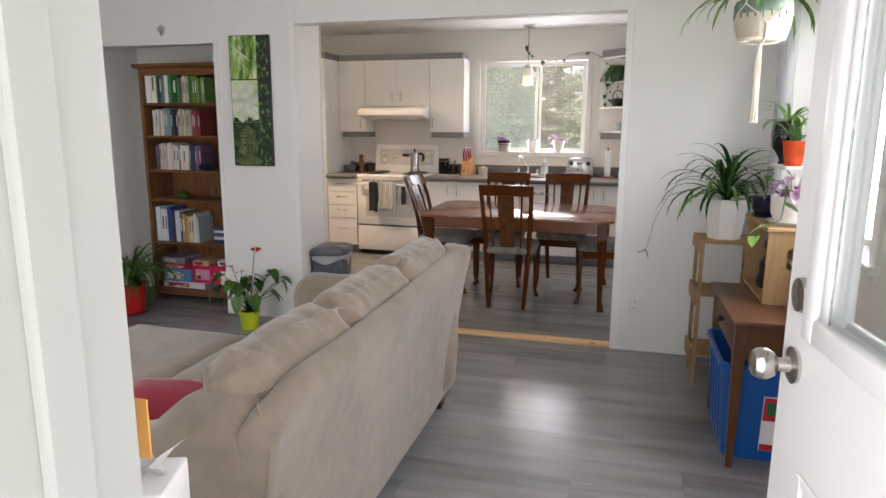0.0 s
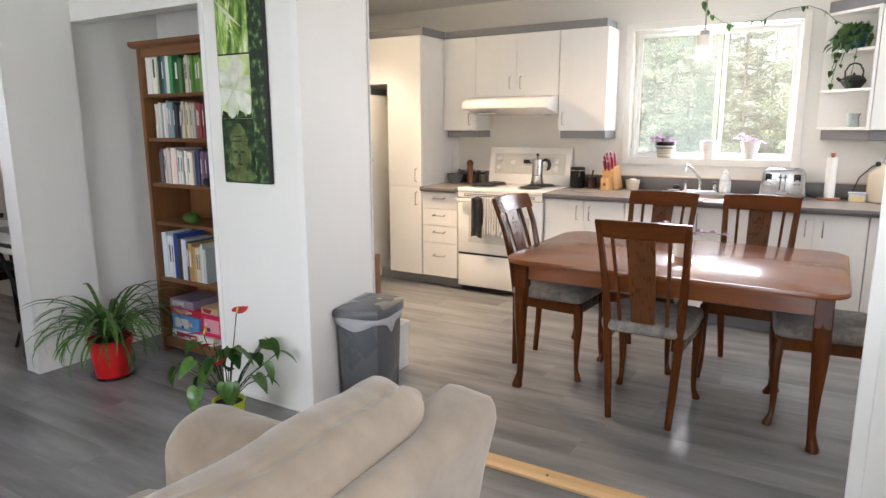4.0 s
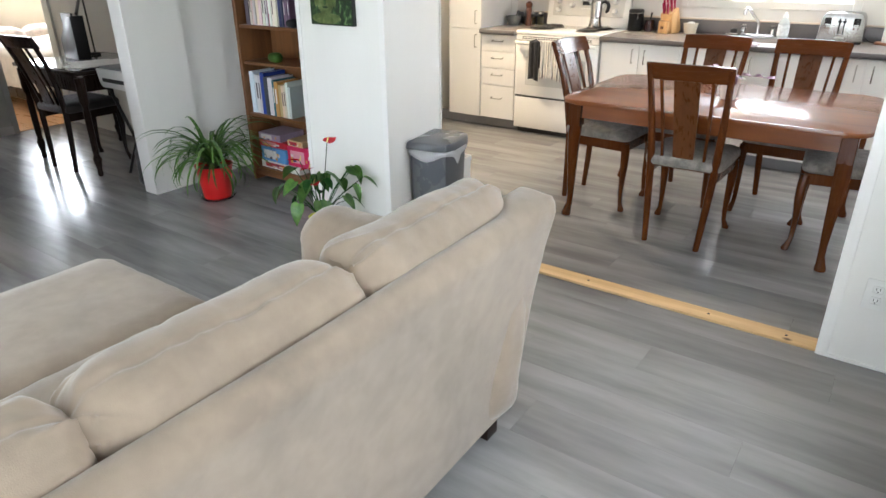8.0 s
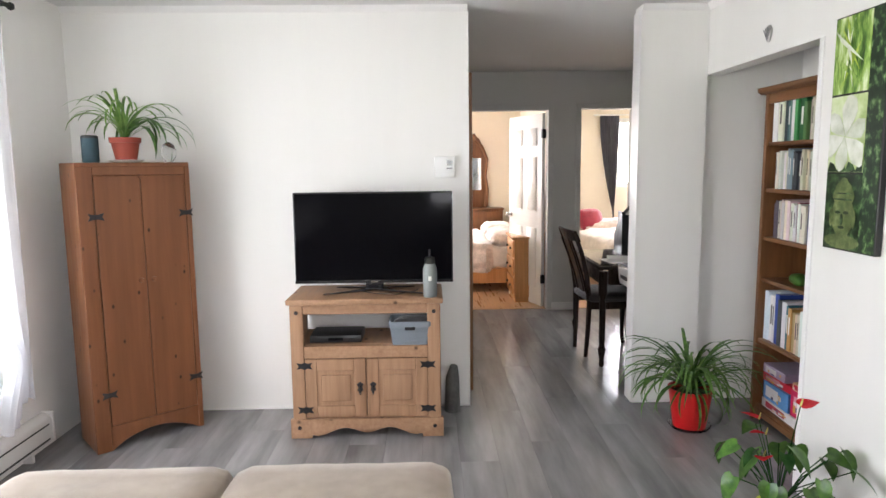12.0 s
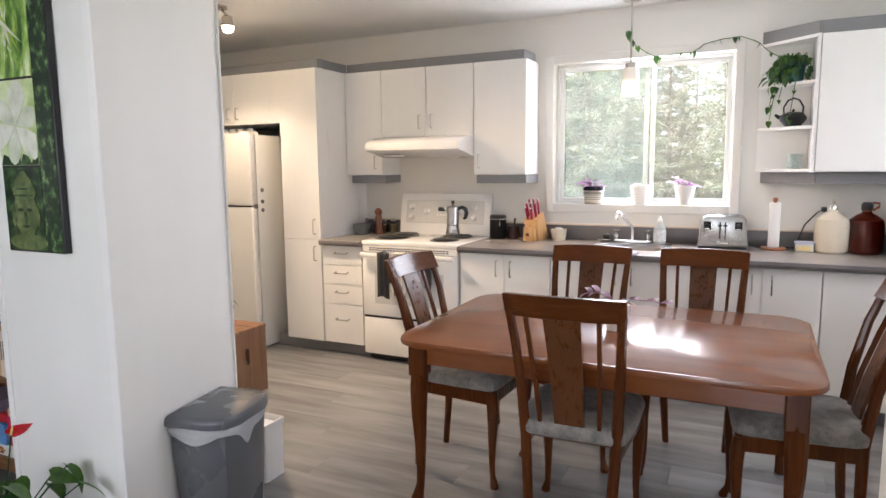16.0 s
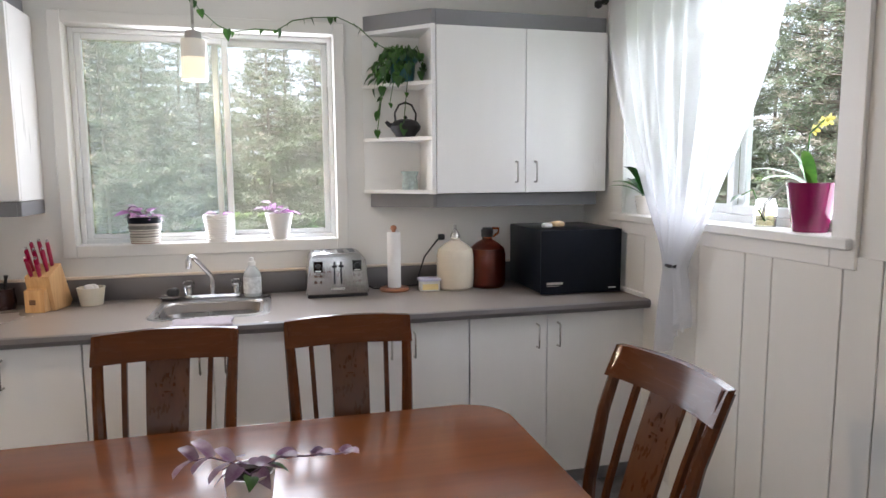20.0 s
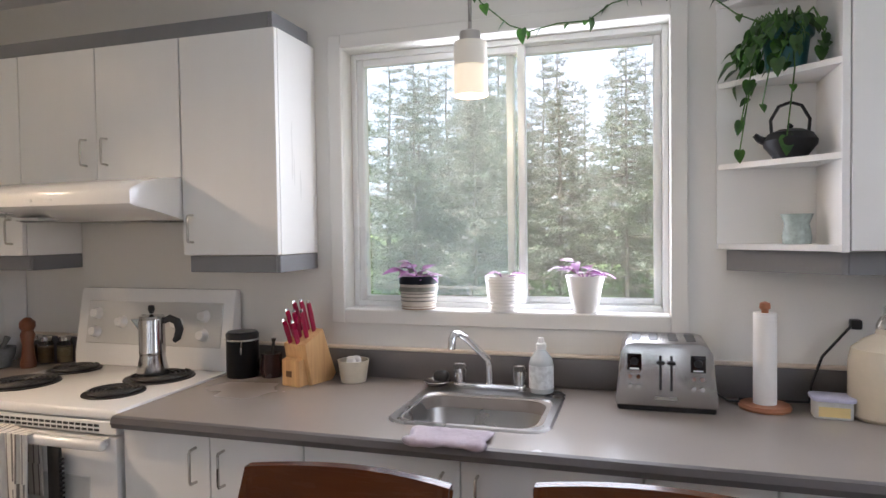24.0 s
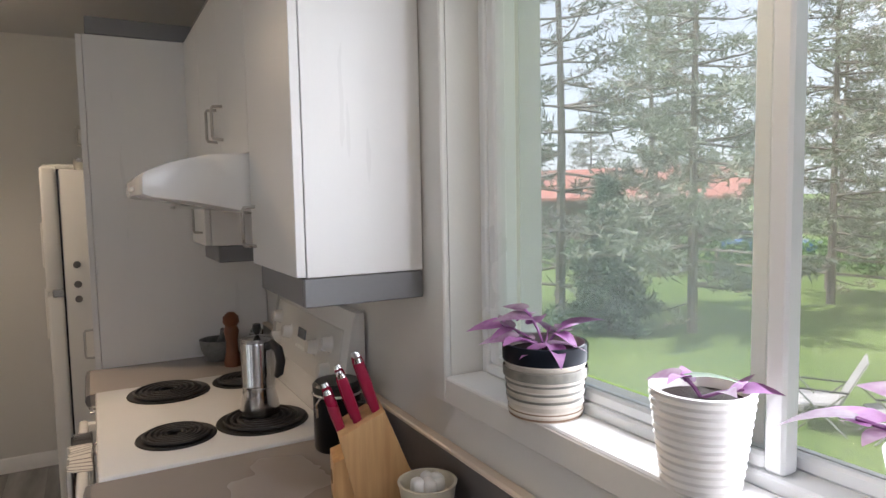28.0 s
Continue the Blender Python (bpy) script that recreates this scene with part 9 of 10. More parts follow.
part("vine_strip", box(B(), 0.062, 0.147, -0.0296, -0.0285, 1.121, 1.997), VINEST, pp, "dark leafy strip")
part("print", box(B(), -0.147, 0.060, -0.0295, -0.0285, 1.712, 1.997), BAMBOO, pp, "bamboo print")
for k in range(9):
    a = radians(58 + k * 11 + 9 * (k % 2))
    c = (-0.10 + 0.018 * k, 1.73 + 0.03 * (k % 4))
    l = 0.20 + 0.03 * (k % 3)
    q = [(c[0] + math.cos(a + d) * l * f, c[1] + math.sin(a + d) * l * f) for d, f in ((0, 0.0), (0.07, 0.45), (0.05, 0.7), (0, 1.0), (-0.05, 0.7), (-0.07, 0.45))]
    part("printed_leaf", flat_shape([(max(-0.146, min(0.058, x)), min(1.996, z)) for x, z in q], -0.0298 - 0.0002 * k), (LIMEP, LILY, BAMBOO)[k % 3], pp)
part("print", box(B(), -0.147, 0.060, -0.0295, -0.0285, 1.416, 1.704), LILYGLOW, pp, "lily print")
for k in range(4):
    x0 = -0.15 + 0.055 * k
    part("printed_leaf", flat_shape([(max(-0.146, x0), 1.417), (min(0.058, x0 + 0.062), 1.417), (min(0.058, x0 + 0.045), 1.445 + 0.012 * (k % 2)), (max(-0.146, x0 + 0.018), 1.455 - 0.014 * (k % 2))], -0.0297), LILYBG, pp)
for k in range(6):
    a = radians(60 * k + 20)
    c, l = (-0.05, 1.55), (0.165 if k % 2 else 0.135)
    q = [(c[0] + math.cos(a + d) * l * f, c[1] + math.sin(a + d) * l * f) for d, f in ((0, 0.02), (0.50, 0.40), (0.42, 0.68), (0.16, 0.92), (0, 1.0), (-0.2, 0.9), (-0.42, 0.68), (-0.50, 0.40))]
    part("printed_petal", flat_shape([(max(-0.146, min(0.058, x)), max(1.417, min(1.703, z))) for x, z in q], -0.0300 - 0.0002 * k), LILY if k % 2 else LILYSHADE, pp)
part("print", box(B(), -0.147, 0.060, -0.0295, -0.0285, 1.121, 1.408), LILYBG, pp, "statue print")
for n_, (cx, cz_, rx, rz) in enumerate(((-0.035, 1.15, 0.105, 0.028), (-0.035, 1.185, 0.034, 0.04), (-0.035, 1.25, 0.066, 0.082), (-0.035, 1.325, 0.064, 0.038), (-0.035, 1.352, 0.050, 0.030), (-0.035, 1.378, 0.024, 0.018), (-0.102, 1.24, 0.011, 0.036), (0.032, 1.24, 0.011, 0.036))):
    part("printed_statue", flat_shape([(cx + rx * math.cos(2 * math.pi * i / 20), cz_ + rz * math.sin(2 * math.pi * i / 20)) for i in range(20)], -0.0300 - 0.0003 * n_), STATUEG, pp)
for cx, cz_, rx, rz in ((-0.06, 1.262, 0.016, 0.006), (-0.012, 1.262, 0.016, 0.006), (-0.036, 1.235, 0.008, 0.022), (-0.036, 1.205, 0.020, 0.006), (-0.035, 1.312, 0.058, 0.004), (-0.035, 1.335, 0.05, 0.003)):
    part("printed_shade", flat_shape([(cx + rx * math.cos(2 * math.pi * i / 12), cz_ + rz * math.sin(2 * math.pi * i / 12)) for i in range(12)], -0.0332), LILYBG, pp)

sh = thing("shell_ornament", "small grey metal shell ornament over the bookcase alcove", "wall ornament", (-3.145, YA + 0.002, 2.02))
part("plate", prism(B(), [(-0.022, 0.03), (-0.026, 0.055), (-0.012, 0.075), (0, 0.08), (0.012, 0.075), (0.026, 0.055), (0.022, 0.03), (0.01, 0.008), (0, 0), (-0.01, 0.008)], -0.012, 0, "y", 0.002), paint("grey_metal_ornament", (0.50, 0.49, 0.46), 0.5, 0.2), sh)
for k in range(5):
    a = radians(90 + (k - 2) * 16)
    part("rib", tube(B(), [(0, -0.013, 0.008), (0.062 * math.cos(a), -0.015, 0.008 + 0.062 * math.sin(a))], 0.0022, 5), GREY_LAM, sh)

ol = thing("wall_outlet", "white double wall outlet beside the kitchen opening", "outlet", (0.2035, YA, 0.3035))
part("plate", box(B(), -0.0395, 0.0395, -0.006, -0.0005, -0.0595, 0.0595, 0.003, 2), PLASTIC_W, ol)
for z in (-0.022, 0.022):
    so = part("socket", box(B(), -0.017, 0.017, -0.009, -0.0055, z - 0.014, z + 0.014, 0.004, 2), PLASTIC_W, ol)
    for x in (-0.006, 0.006):
        part("slot", box(B(), x - 0.0012, x + 0.0012, -0.0096, -0.0088, z - 0.002, z + 0.007), BLACK, so)
    part("slot", box(B(), -0.002, 0.002, -0.0096, -0.0088, z - 0.01, z - 0.006), BLACK, so)

tm = thing("thermostat", "white wall thermostat with a small display", "thermostat", (TVX, 2.76, 1.45))
part("case", box(B(), 0.0005, 0.028, -0.06, 0.06, -0.06, 0.06, 0.006, 2), PLASTIC_W, tm)
part("display", box(B(), 0.028, 0.0288, 0.012, 0.042, 0.008, 0.038), paint("grey_lcd", (0.10, 0.11, 0.10), 0.2), tm)
part("button", box(B(), 0.028, 0.030, 0.010, 0.044, -0.012, -0.004, 0.001, 1), GREY_LAM, tm)


def baseboard_heater(name, at, turn, w, label):
    th = thing(name, label, "heater", at, turn)
    part("case", prism(B(), [(0.001, 0.05), (0.055, 0.05), (0.055, 0.165), (0.045, 0.185), (0.02, 0.2), (0.001, 0.2)], -w / 2 + 0.012, w / 2 - 0.012, "y", 0.002), ENAMEL, th)
    for s in (-1, 1):
        part("end_cap", box(B(), 0.001, 0.060, s * w / 2 - 0.012, s * w / 2 + 0.012, 0.045, 0.203, 0.004, 2), ENAMEL, th)
        part("bracket", box(B(), 0.002, 0.05, s * w * 0.4 - 0.01, s * w * 0.4 + 0.01, 0.0, 0.051), ENAMEL, th)
    part("vent_slot", box(B(), 0.0555, 0.0565, -w / 2 + 0.04, w / 2 - 0.04, 0.062, 0.072), BLACK, th)
    part("vent_slot", box(B(), 0.0555, 0.0565, -w / 2 + 0.04, w / 2 - 0.04, 0.142, 0.150), BLACK, th)
    return th


baseboard_heater("baseboard_heater", (-2.42, YF, 0), 90, 1.8, "long white electric heater below the front window")

# ---- bin, white box and crate stool by the kitchen opening ----
binn = thing("pedal_bin", "grey plastic pedal bin with a white bag rim", "bin", (-2.045, 4.69, 0), 10)


def dshape(f, z, hx=0.125, hy=0.165):
    return [(x * f, y * f, z) for x, y in [(-hx, -hy), (hx * 0.3, -hy), (hx * 0.8, -hy * 0.86), (hx, -hy * 0.5), (hx, hy * 0.5), (hx * 0.8, hy * 0.86), (hx * 0.3, hy), (-hx, hy)]]


part("body", loft(B(), [dshape(0.84, 0.0), dshape(0.86, 0.01), dshape(0.97, 0.43), dshape(0.93, 0.43), dshape(0.90, 0.40)]), BIN_GREY, binn)
bm = B()
ring = dshape(1.0, 0.0)
rim = []
for i in range(len(ring)):
    p, q = Vector(ring[i]), Vector(ring[(i + 1) % len(ring)])
    rim += [p.lerp(q, j / 10) for j in range(10)]
grid = []
for j in range(9):
    row = []
    for i, p in enumerate(rim):
        w = math.atan2(p.y, p.x)
        drop = 0.030 + 0.018 * noise.noise(Vector((p.x * 13, p.y * 13, 2.0))) + 0.070 * math.exp(-((w + 0.25) / 0.27) ** 2) + 0.045 * math.exp(-((w + 1.75) / 0.35) ** 2)
        f = j / 8
        puff = 0.985 + 0.05 * math.sin(math.pi * min(1, f * 1.2)) + 0.018 * noise.noise(Vector((p.x * 30, p.y * 30, f * 3)))
        row.append(bm.verts.new((p.x * puff, p.y * puff, 0.434 - drop * f)))
    grid.append(row)
for a, b in zip(grid, grid[1:]):
    for i in range(len(a)):
        bm.faces.new((a[i], a[(i + 1) % len(a)], b[(i + 1) % len(a)], b[i]))
bmesh.ops.solidify(bm, geom=bm.faces[:], thickness=0.0012)
part("bag_rim", bm, BAG, binn, "white bag folded over the rim", sharp=60)
part("lid", loft(B(), [dshape(1.04, 0.436), dshape(1.075, 0.440), dshape(1.08, 0.452), dshape(1.07, 0.468), dshape(1.02, 0.480), dshape(0.9, 0.487), dshape(0.4, 0.491)]), BIN_GREY, binn)
part("pedal_recess", box(B(), 0.095, 0.1085, -0.05, 0.05, 0.008, 0.058, 0.003, 1), BLACK, binn)
part("pedal", box(B(), 0.09, 0.135, -0.04, 0.04, 0.012, 0.026, 0.004, 2), BLACK, binn)
wb = thing("waste_box", "small white open plastic box behind the bin", "storage box", (-2.15, 5.03, 0))
part("tub", tub(B(), 0.06, 0.065, 0.27, 0.95, 0.012, 0.004, 0.004), PLASTIC_W, wb)
part("bag", cushion(B(), (0, 0, 0.22), (0.045, 0.05, 0.03), 0.02, 8, 0.02, 0.02, 4), BAG, wb, "crumpled plastic bag inside")
STOOLWOOD = wood("brown_crate_wood", (0.17, 0.085, 0.045), (0.27, 0.145, 0.08), 2, 0.55, 0.0, 0.7)
st = thing("crate_stool", "brown wooden crate stool with a hand hole", "stool", (-3.27, 5.62, 0.0))
part("end_board", holed(B(), 0.34, 0.405, 0.035, 0.11, 0.25, 0.31, 0.328, "x"), STOOLWOOD, st)
part("end_board", holed(B(), 0.34, 0.405, 0.035, 0.11, 0.25, 0.0, 0.018, "x"), STOOLWOOD, st)
for y in (0.0, 0.115, 0.23):
    part("top_board", box(B(), -0.006, 0.334, y, y + 0.11, 0.406, 0.426, 0.003, 1), STOOLWOOD, st)
for z in (0.02, 0.16, 0.29):
    part("side_slat", box(B(), 0.019, 0.309, 0.0, 0.014, z, z + 0.10, 0.002, 1), STOOLWOOD, st)
    part("side_slat", box(B(), 0.019, 0.309, 0.326, 0.34, z, z + 0.10, 0.002, 1), STOOLWOOD, st)
sg = thing("small_plant", "small leafy green plant in a pale pot on the stool", "potted plant", (-3.18, 5.80, 0.4265))
pot(sg, [(0.001, 0), (0.04, 0), (0.052, 0.08), (0.047, 0.08), (0.042, 0.07), (0.001, 0.07)], POT_WHITE, 0.042, 0.073)
hs = heart("leaf", IVYLEAF, 0.06, 0.042, 0.3)
for k in range(14):
    a, e, l = radians(k * 137.5), radians(rgc.uniform(25, 80)), rgc.uniform(0.05, 0.15)
    tip = Vector((math.cos(a) * math.cos(e) * l, math.sin(a) * math.cos(e) * l, 0.075 + math.sin(e) * l))
    part("stem", tube(B(), [(0, 0, 0.072), tip], 0.0018, 5), IVYLEAF, sg)
    part("leaf", hs, None, sg, "", Matrix.Translation(tip) @ pose(0, 0, 0, rgc.uniform(-20, 20), rgc.uniform(0, 50), math.degrees(a)))

# ---- on and beside the television stand ----
bt = thing("water_bottle", "grey insulated water bottle on the television stand", "bottle", (-3.41, 2.665, 0.7655))
part("body", lathe(B(), [(0.001, 0), (0.034, 0), (0.037, 0.006), (0.037, 0.15), (0.026, 0.178), (0.001, 0.178)], seg=28), paint("grey_bottle_enamel", (0.20, 0.22, 0.22), 0.4), bt)
part("cap", lathe(B(), [(0.027, 0.178), (0.028, 0.205), (0.022, 0.212), (0.001, 0.213)], seg=24), BLACK, bt)
part("spout", tube(B(), [(-0.008, 0, 0.21), (-0.012, 0, 0.235), (-0.02, 0, 0.25)], 0.006, 8), BLACK, bt)
part("mark", box(B(), 0.034, 0.0376, -0.008, 0.008, 0.09, 0.115, 0.001, 1), PLASTIC_W, bt)
sb = thing("set_top_box", "black set-top box on the television stand shelf", "set-top box", (-3.54, 2.15, 0.5065))
part("case", box(B(), -0.10, 0.10, -0.14, 0.14, 0.004, 0.045, 0.005, 2), BLACK, sb)
part("display", box(B(), 0.0995, 0.1008, -0.04, 0.04, 0.016, 0.032), SCREEN, sb)
bs = thing("basket", "grey woven plastic basket on the television stand shelf", "basket", (-3.47, 2.555, 0.5065))
part("tub", tub(B(), 0.09, 0.108, 0.13, 0.88, 0.02, 0.004, 0.005), PLASTIC_G, bs)
bm = B()
for r in range(5):
    for c in range(10):
        y, z = -0.088 + c * 0.0185 + (0.0095 if r % 2 else 0), 0.02 + r * 0.016
        x = 0.09 * (0.88 + 0.12 * z / 0.10)
        box(bm, x - 0.001, x + 0.003, y - 0.007, y + 0.007, z - 0.005, z + 0.005)
part("weave", bm, PLASTIC_G, bs)
part("handle_hole", box(B(), 0.0865, 0.0925, -0.028, 0.028, 0.082, 0.1, 0.002, 1), BLACK, bs)
part("contents", cushion(B(), (0, 0.01, 0.10), (0.06, 0.09, 0.03), 0.02, 8, 0.02, 0.02, 2), TOWEL_DARK, bs, "dark cloth inside")
solid("cable", tube(B(), [(-3.60, 2.26, 0.768), (-3.50, 2.36, 0.769), (-3.47, 2.48, 0.768), (-3.55, 2.58, 0.769), (-3.62, 2.60, 0.768)], 0.0028, 6), BLACK, "black cable lying on the television stand", "cable")
bm = B()
tube(bm, [(0, 0, 0), (0.01, 0.005, 0.10), (-0.01, 0.0, 0.20), (0.0, 0.01, 0.275)], [0.05, 0.046, 0.042, 0.022], 12)
for v in bm.verts:
    d = 1 + 0.22 * noise.noise(v.co * 16)
    v.co.x *= d
    v.co.y *= d
solid("driftwood", bm, paint("grey_weathered_wood", (0.12, 0.12, 0.11), 0.9, var=0.35, scale=14, fine=60, relief=0.6), "grey weathered log beside the television stand", "ornament", m=pose(-3.74, 2.79, 0.002))

# ---- entrance corner ----
es = thing("side_table", "small dark side table by the sofa end", "side table", (-0.62, 0.93, 0))
part("tabletop", box(B(), -0.15, 0.15, -0.13, 0.13, 0.70, 0.72, 0.004, 2), DARKWOOD, es)
for s in (-1, 1):
    for q in (-1, 1):
        part("leg", box(B(), s * 0.125 - 0.014, s * 0.125 + 0.014, q * 0.105 - 0.014, q * 0.105 + 0.014, 0, 0.699, 0.003, 1), DARKWOOD, es)
tb = thing("tissue_box", "white tissue box with a blue mark by the sofa", "tissue box", (-0.63, 0.96, 0.7205), 20)
part("carton", box(B(), -0.06, 0.06, -0.06, 0.06, 0.0, 0.13, 0.003, 1), PAPER, tb)
part("mark", box(B(), 0.014, 0.044, -0.0612, -0.0602, 0.03, 0.045, 0.0, 1), paint("blue_print", (0.03, 0.06, 0.35), 0.5), tb)
bm = B()
rows = []
for i in range(7):
    f = i / 6
    rows.append([(-0.04 + 0.08 * k / 8 * (1 + 0.4 * f) + 0.01 * math.sin(k * 1.7 + i), (0.012 + 0.02 * f) * math.sin(k * 1.3 + 0.5 * i) - 0.02 * f, 0.126 + 0.055 * f + 0.012 * math.sin(k * 0.9)) for k in range(9)])
vs = [[bm.verts.new(p) for p in r] for r in rows]
for a, b in zip(vs, vs[1:]):
    for k in range(8):
        bm.faces.new((a[k], a[k + 1], b[k + 1], b[k]))
bmesh.ops.solidify(bm, geom=bm.faces[:], thickness=0.001)
part("tissue", bm, PAPER, tb, "crumpled white tissue")
solid("purple_bowl", lathe(B(), [(0.001, 0), (0.03, 0), (0.045, 0.025), (0.047, 0.05), (0.043, 0.05), (0.04, 0.028), (0.001, 0.008)], seg=26), paint("purple_plastic", (0.06, 0.012, 0.13), 0.25, coat=0.4), "glossy purple bowl beside the tissue box", "bowl", m=pose(-0.53, 0.97, 0.7205))

# ---- hall: desk, chair, printer on a folding stand ----
dk = thing("desk", "dark wooden desk with turned legs and a glass top", "desk", (-4.95, 4.22, 0))
part("desktop", box(B(), -0.46, 0.46, -0.36, 0.36, 0.715, 0.742, 0.006, 2), DARKWOOD, dk)
part("glass_mat", box(B(), -0.42, 0.42, -0.34, 0.30, 0.7425, 0.7475, 0.001, 1), CLEAR, dk, "clear glass mat")
for s in (-1, 1):
    for q in (-1, 1):
        part("leg", lathe(B(), [(0.001, 0), (0.014, 0), (0.020, 0.02), (0.016, 0.05), (0.024, 0.09), (0.030, 0.13), (0.018, 0.16), (0.022, 0.20), (0.024, 0.45), (0.018, 0.50), (0.032, 0.53), (0.032, 0.70), (0.001, 0.70)], (s * 0.42, q * 0.32, 0), 18), DARKWOOD, dk)
    part("side_apron", box(B(), s * 0.42 - 0.01, s * 0.42 + 0.01, -0.285, 0.285, 0.60, 0.714, 0.002, 1), DARKWOOD, dk)
for y in (-0.32, 0.32):
    part("apron", box(B(), -0.385, 0.385, y - 0.01, y + 0.01, 0.60, 0.714, 0.002, 1), DARKWOOD, dk)
hc = dining_chair("espresso wooden chair with dark seat at the desk", DARKWOOD, DARKWOOD, cloth("dark_seat_fabric", (0.03, 0.026, 0.024), 0.8, 0.2, 5), "")
hc.matrix_world = pose(-4.93, 4.05, 0, 0, 0, 4)
for k, (x, y, a) in enumerate(((-4.72, 4.10, 8), (-4.82, 4.16, -14), (-4.66, 4.28, 30))):
    solid("paper_sheet", box(B(), -0.105, 0.105, -0.148, 0.148, 0.748 + 0.0035 * k, 0.7505 + 0.0035 * k), PAPER, "white paper lying on the hall desk", "paper", m=pose(x, y, 0, 0, 0, a))
mf = thing("magazine_file", "black magazine file standing on the hall desk", "file holder", (-5.20, 4.23, 0.7485))
part("case", prism(B(), [(-0.05, 0), (0.16, 0), (0.16, 0.31), (0.10, 0.31), (-0.05, 0.14)], -0.05, 0.05, "y", 0.003), BLACK, mf)
for k in range(3):
    part("folder", box(B(), 0.0, 0.15, -0.035 + 0.025 * k, -0.02 + 0.025 * k, 0.16, 0.33 - 0.01 * k), (BLACK, PAPER, GREY_LAM)[k], mf)
pc = thing("pencil_cup", "brown cup with pens on the desk", "cup", (-4.88, 4.47, 0.748))
part("cup", lathe(B(), [(0.001, 0), (0.036, 0), (0.04, 0.10), (0.036, 0.10), (0.033, 0.006), (0.001, 0.005)], seg=22), TABLEWOOD, pc)
for k in range(5):
    part("pen", cyl(B(), (0.01 * math.cos(k * 1.3), 0.01 * math.sin(k * 1.3), 0.006), (0.03 * math.cos(k * 1.3), 0.03 * math.sin(k * 1.3), 0.16 + 0.01 * (k % 2)), 0.0038, seg=8), (BLACK, PLASTIC_W, NAVY, BLACK, REDFAB)[k], pc)
solid("dark_bottle", lathe(B(), [(0.001, 0), (0.03, 0), (0.032, 0.12), (0.014, 0.16), (0.013, 0.21), (0.001, 0.21)], seg=22), GREY_LAM, "tall grey bottle on the hall desk", "bottle", m=pose(-4.74, 4.49, 0.748))
dl = thing("desk_lamp", "black jointed desk lamp clamped to the desk", "lamp", (-5.25, 4.42, 0.7485))
part("base", lathe(B(), [(0.001, 0), (0.04, 0), (0.04, 0.015), (0.01, 0.02), (0.001, 0.02)], seg=20), BLACK, dl)
part("arm", tube(B(), [(0, 0, 0.018), (0.0, -0.01, 0.46)], 0.007, 8), BLACK, dl)
part("head", tube(B(), [(0, -0.01, 0.46), (0.22, -0.16, 0.40), (0.44, -0.30, 0.34)], [0.008, 0.012, 0.012], 8), BLACK, dl)
fs = thing("folding_stand", "black folding tray stand with crossed legs", "stand", (-4.20, 4.24, 0))
for y in (-0.20, 0.20):
    for s in (-1, 1):
        part("leg", tube(B(), [(-0.2 * s, y + 0.012 * s, 0.012), (0.2 * s, y + 0.012 * s, 0.625)], 0.012, 8), BLACK, fs)
for s in (-1, 1):
    part("top_rail", tube(B(), [(0.2 * s, -0.24, 0.63), (0.2 * s, 0.24, 0.63)], 0.012, 8), BLACK, fs)
pr = thing("printer", "white flat printer on a black folding stand", "printer", (-4.20, 4.23, 0.6435))
part("case", prism(B(), [(-0.20, 0.03), (-0.17, 0.0), (0.17, 0.0), (0.20, 0.03), (0.22, 0.12), (-0.22, 0.12)], -0.26, 0.26, "y", 0.008), PLASTIC_W, pr)
part("lid", box(B(), -0.20, 0.20, -0.24, 0.24, 0.1205, 0.135, 0.004, 2), GREY_LAM, pr, "grey scanner lid")
part("paper_slot", box(B(), -0.15, 0.15, -0.2615, -0.2600, 0.04, 0.065), BLACK, pr)
bg = thing("black_bag", "black cloth bag on the hall floor under the stand", "bag", (-4.03, 4.05, 0))
part("body", cushion(B(), (0, 0, 0.14), (0.06, 0.13, 0.135), 0.05, 10, 0.02, 0.02, 6), TOWEL_DARK, bg)
part("handle", tube(B(), [(0, -0.05, 0.27), (0, -0.03, 0.31), (0, 0.03, 0.31), (0, 0.05, 0.27)], 0.006, 6), TOWEL_DARK, bg)

# ---- bedrooms behind the hall ----
FLORAL = cloth("floral_bedding", (0.66, 0.56, 0.50), 0.9, 0.35, 9, 200, 0.2)


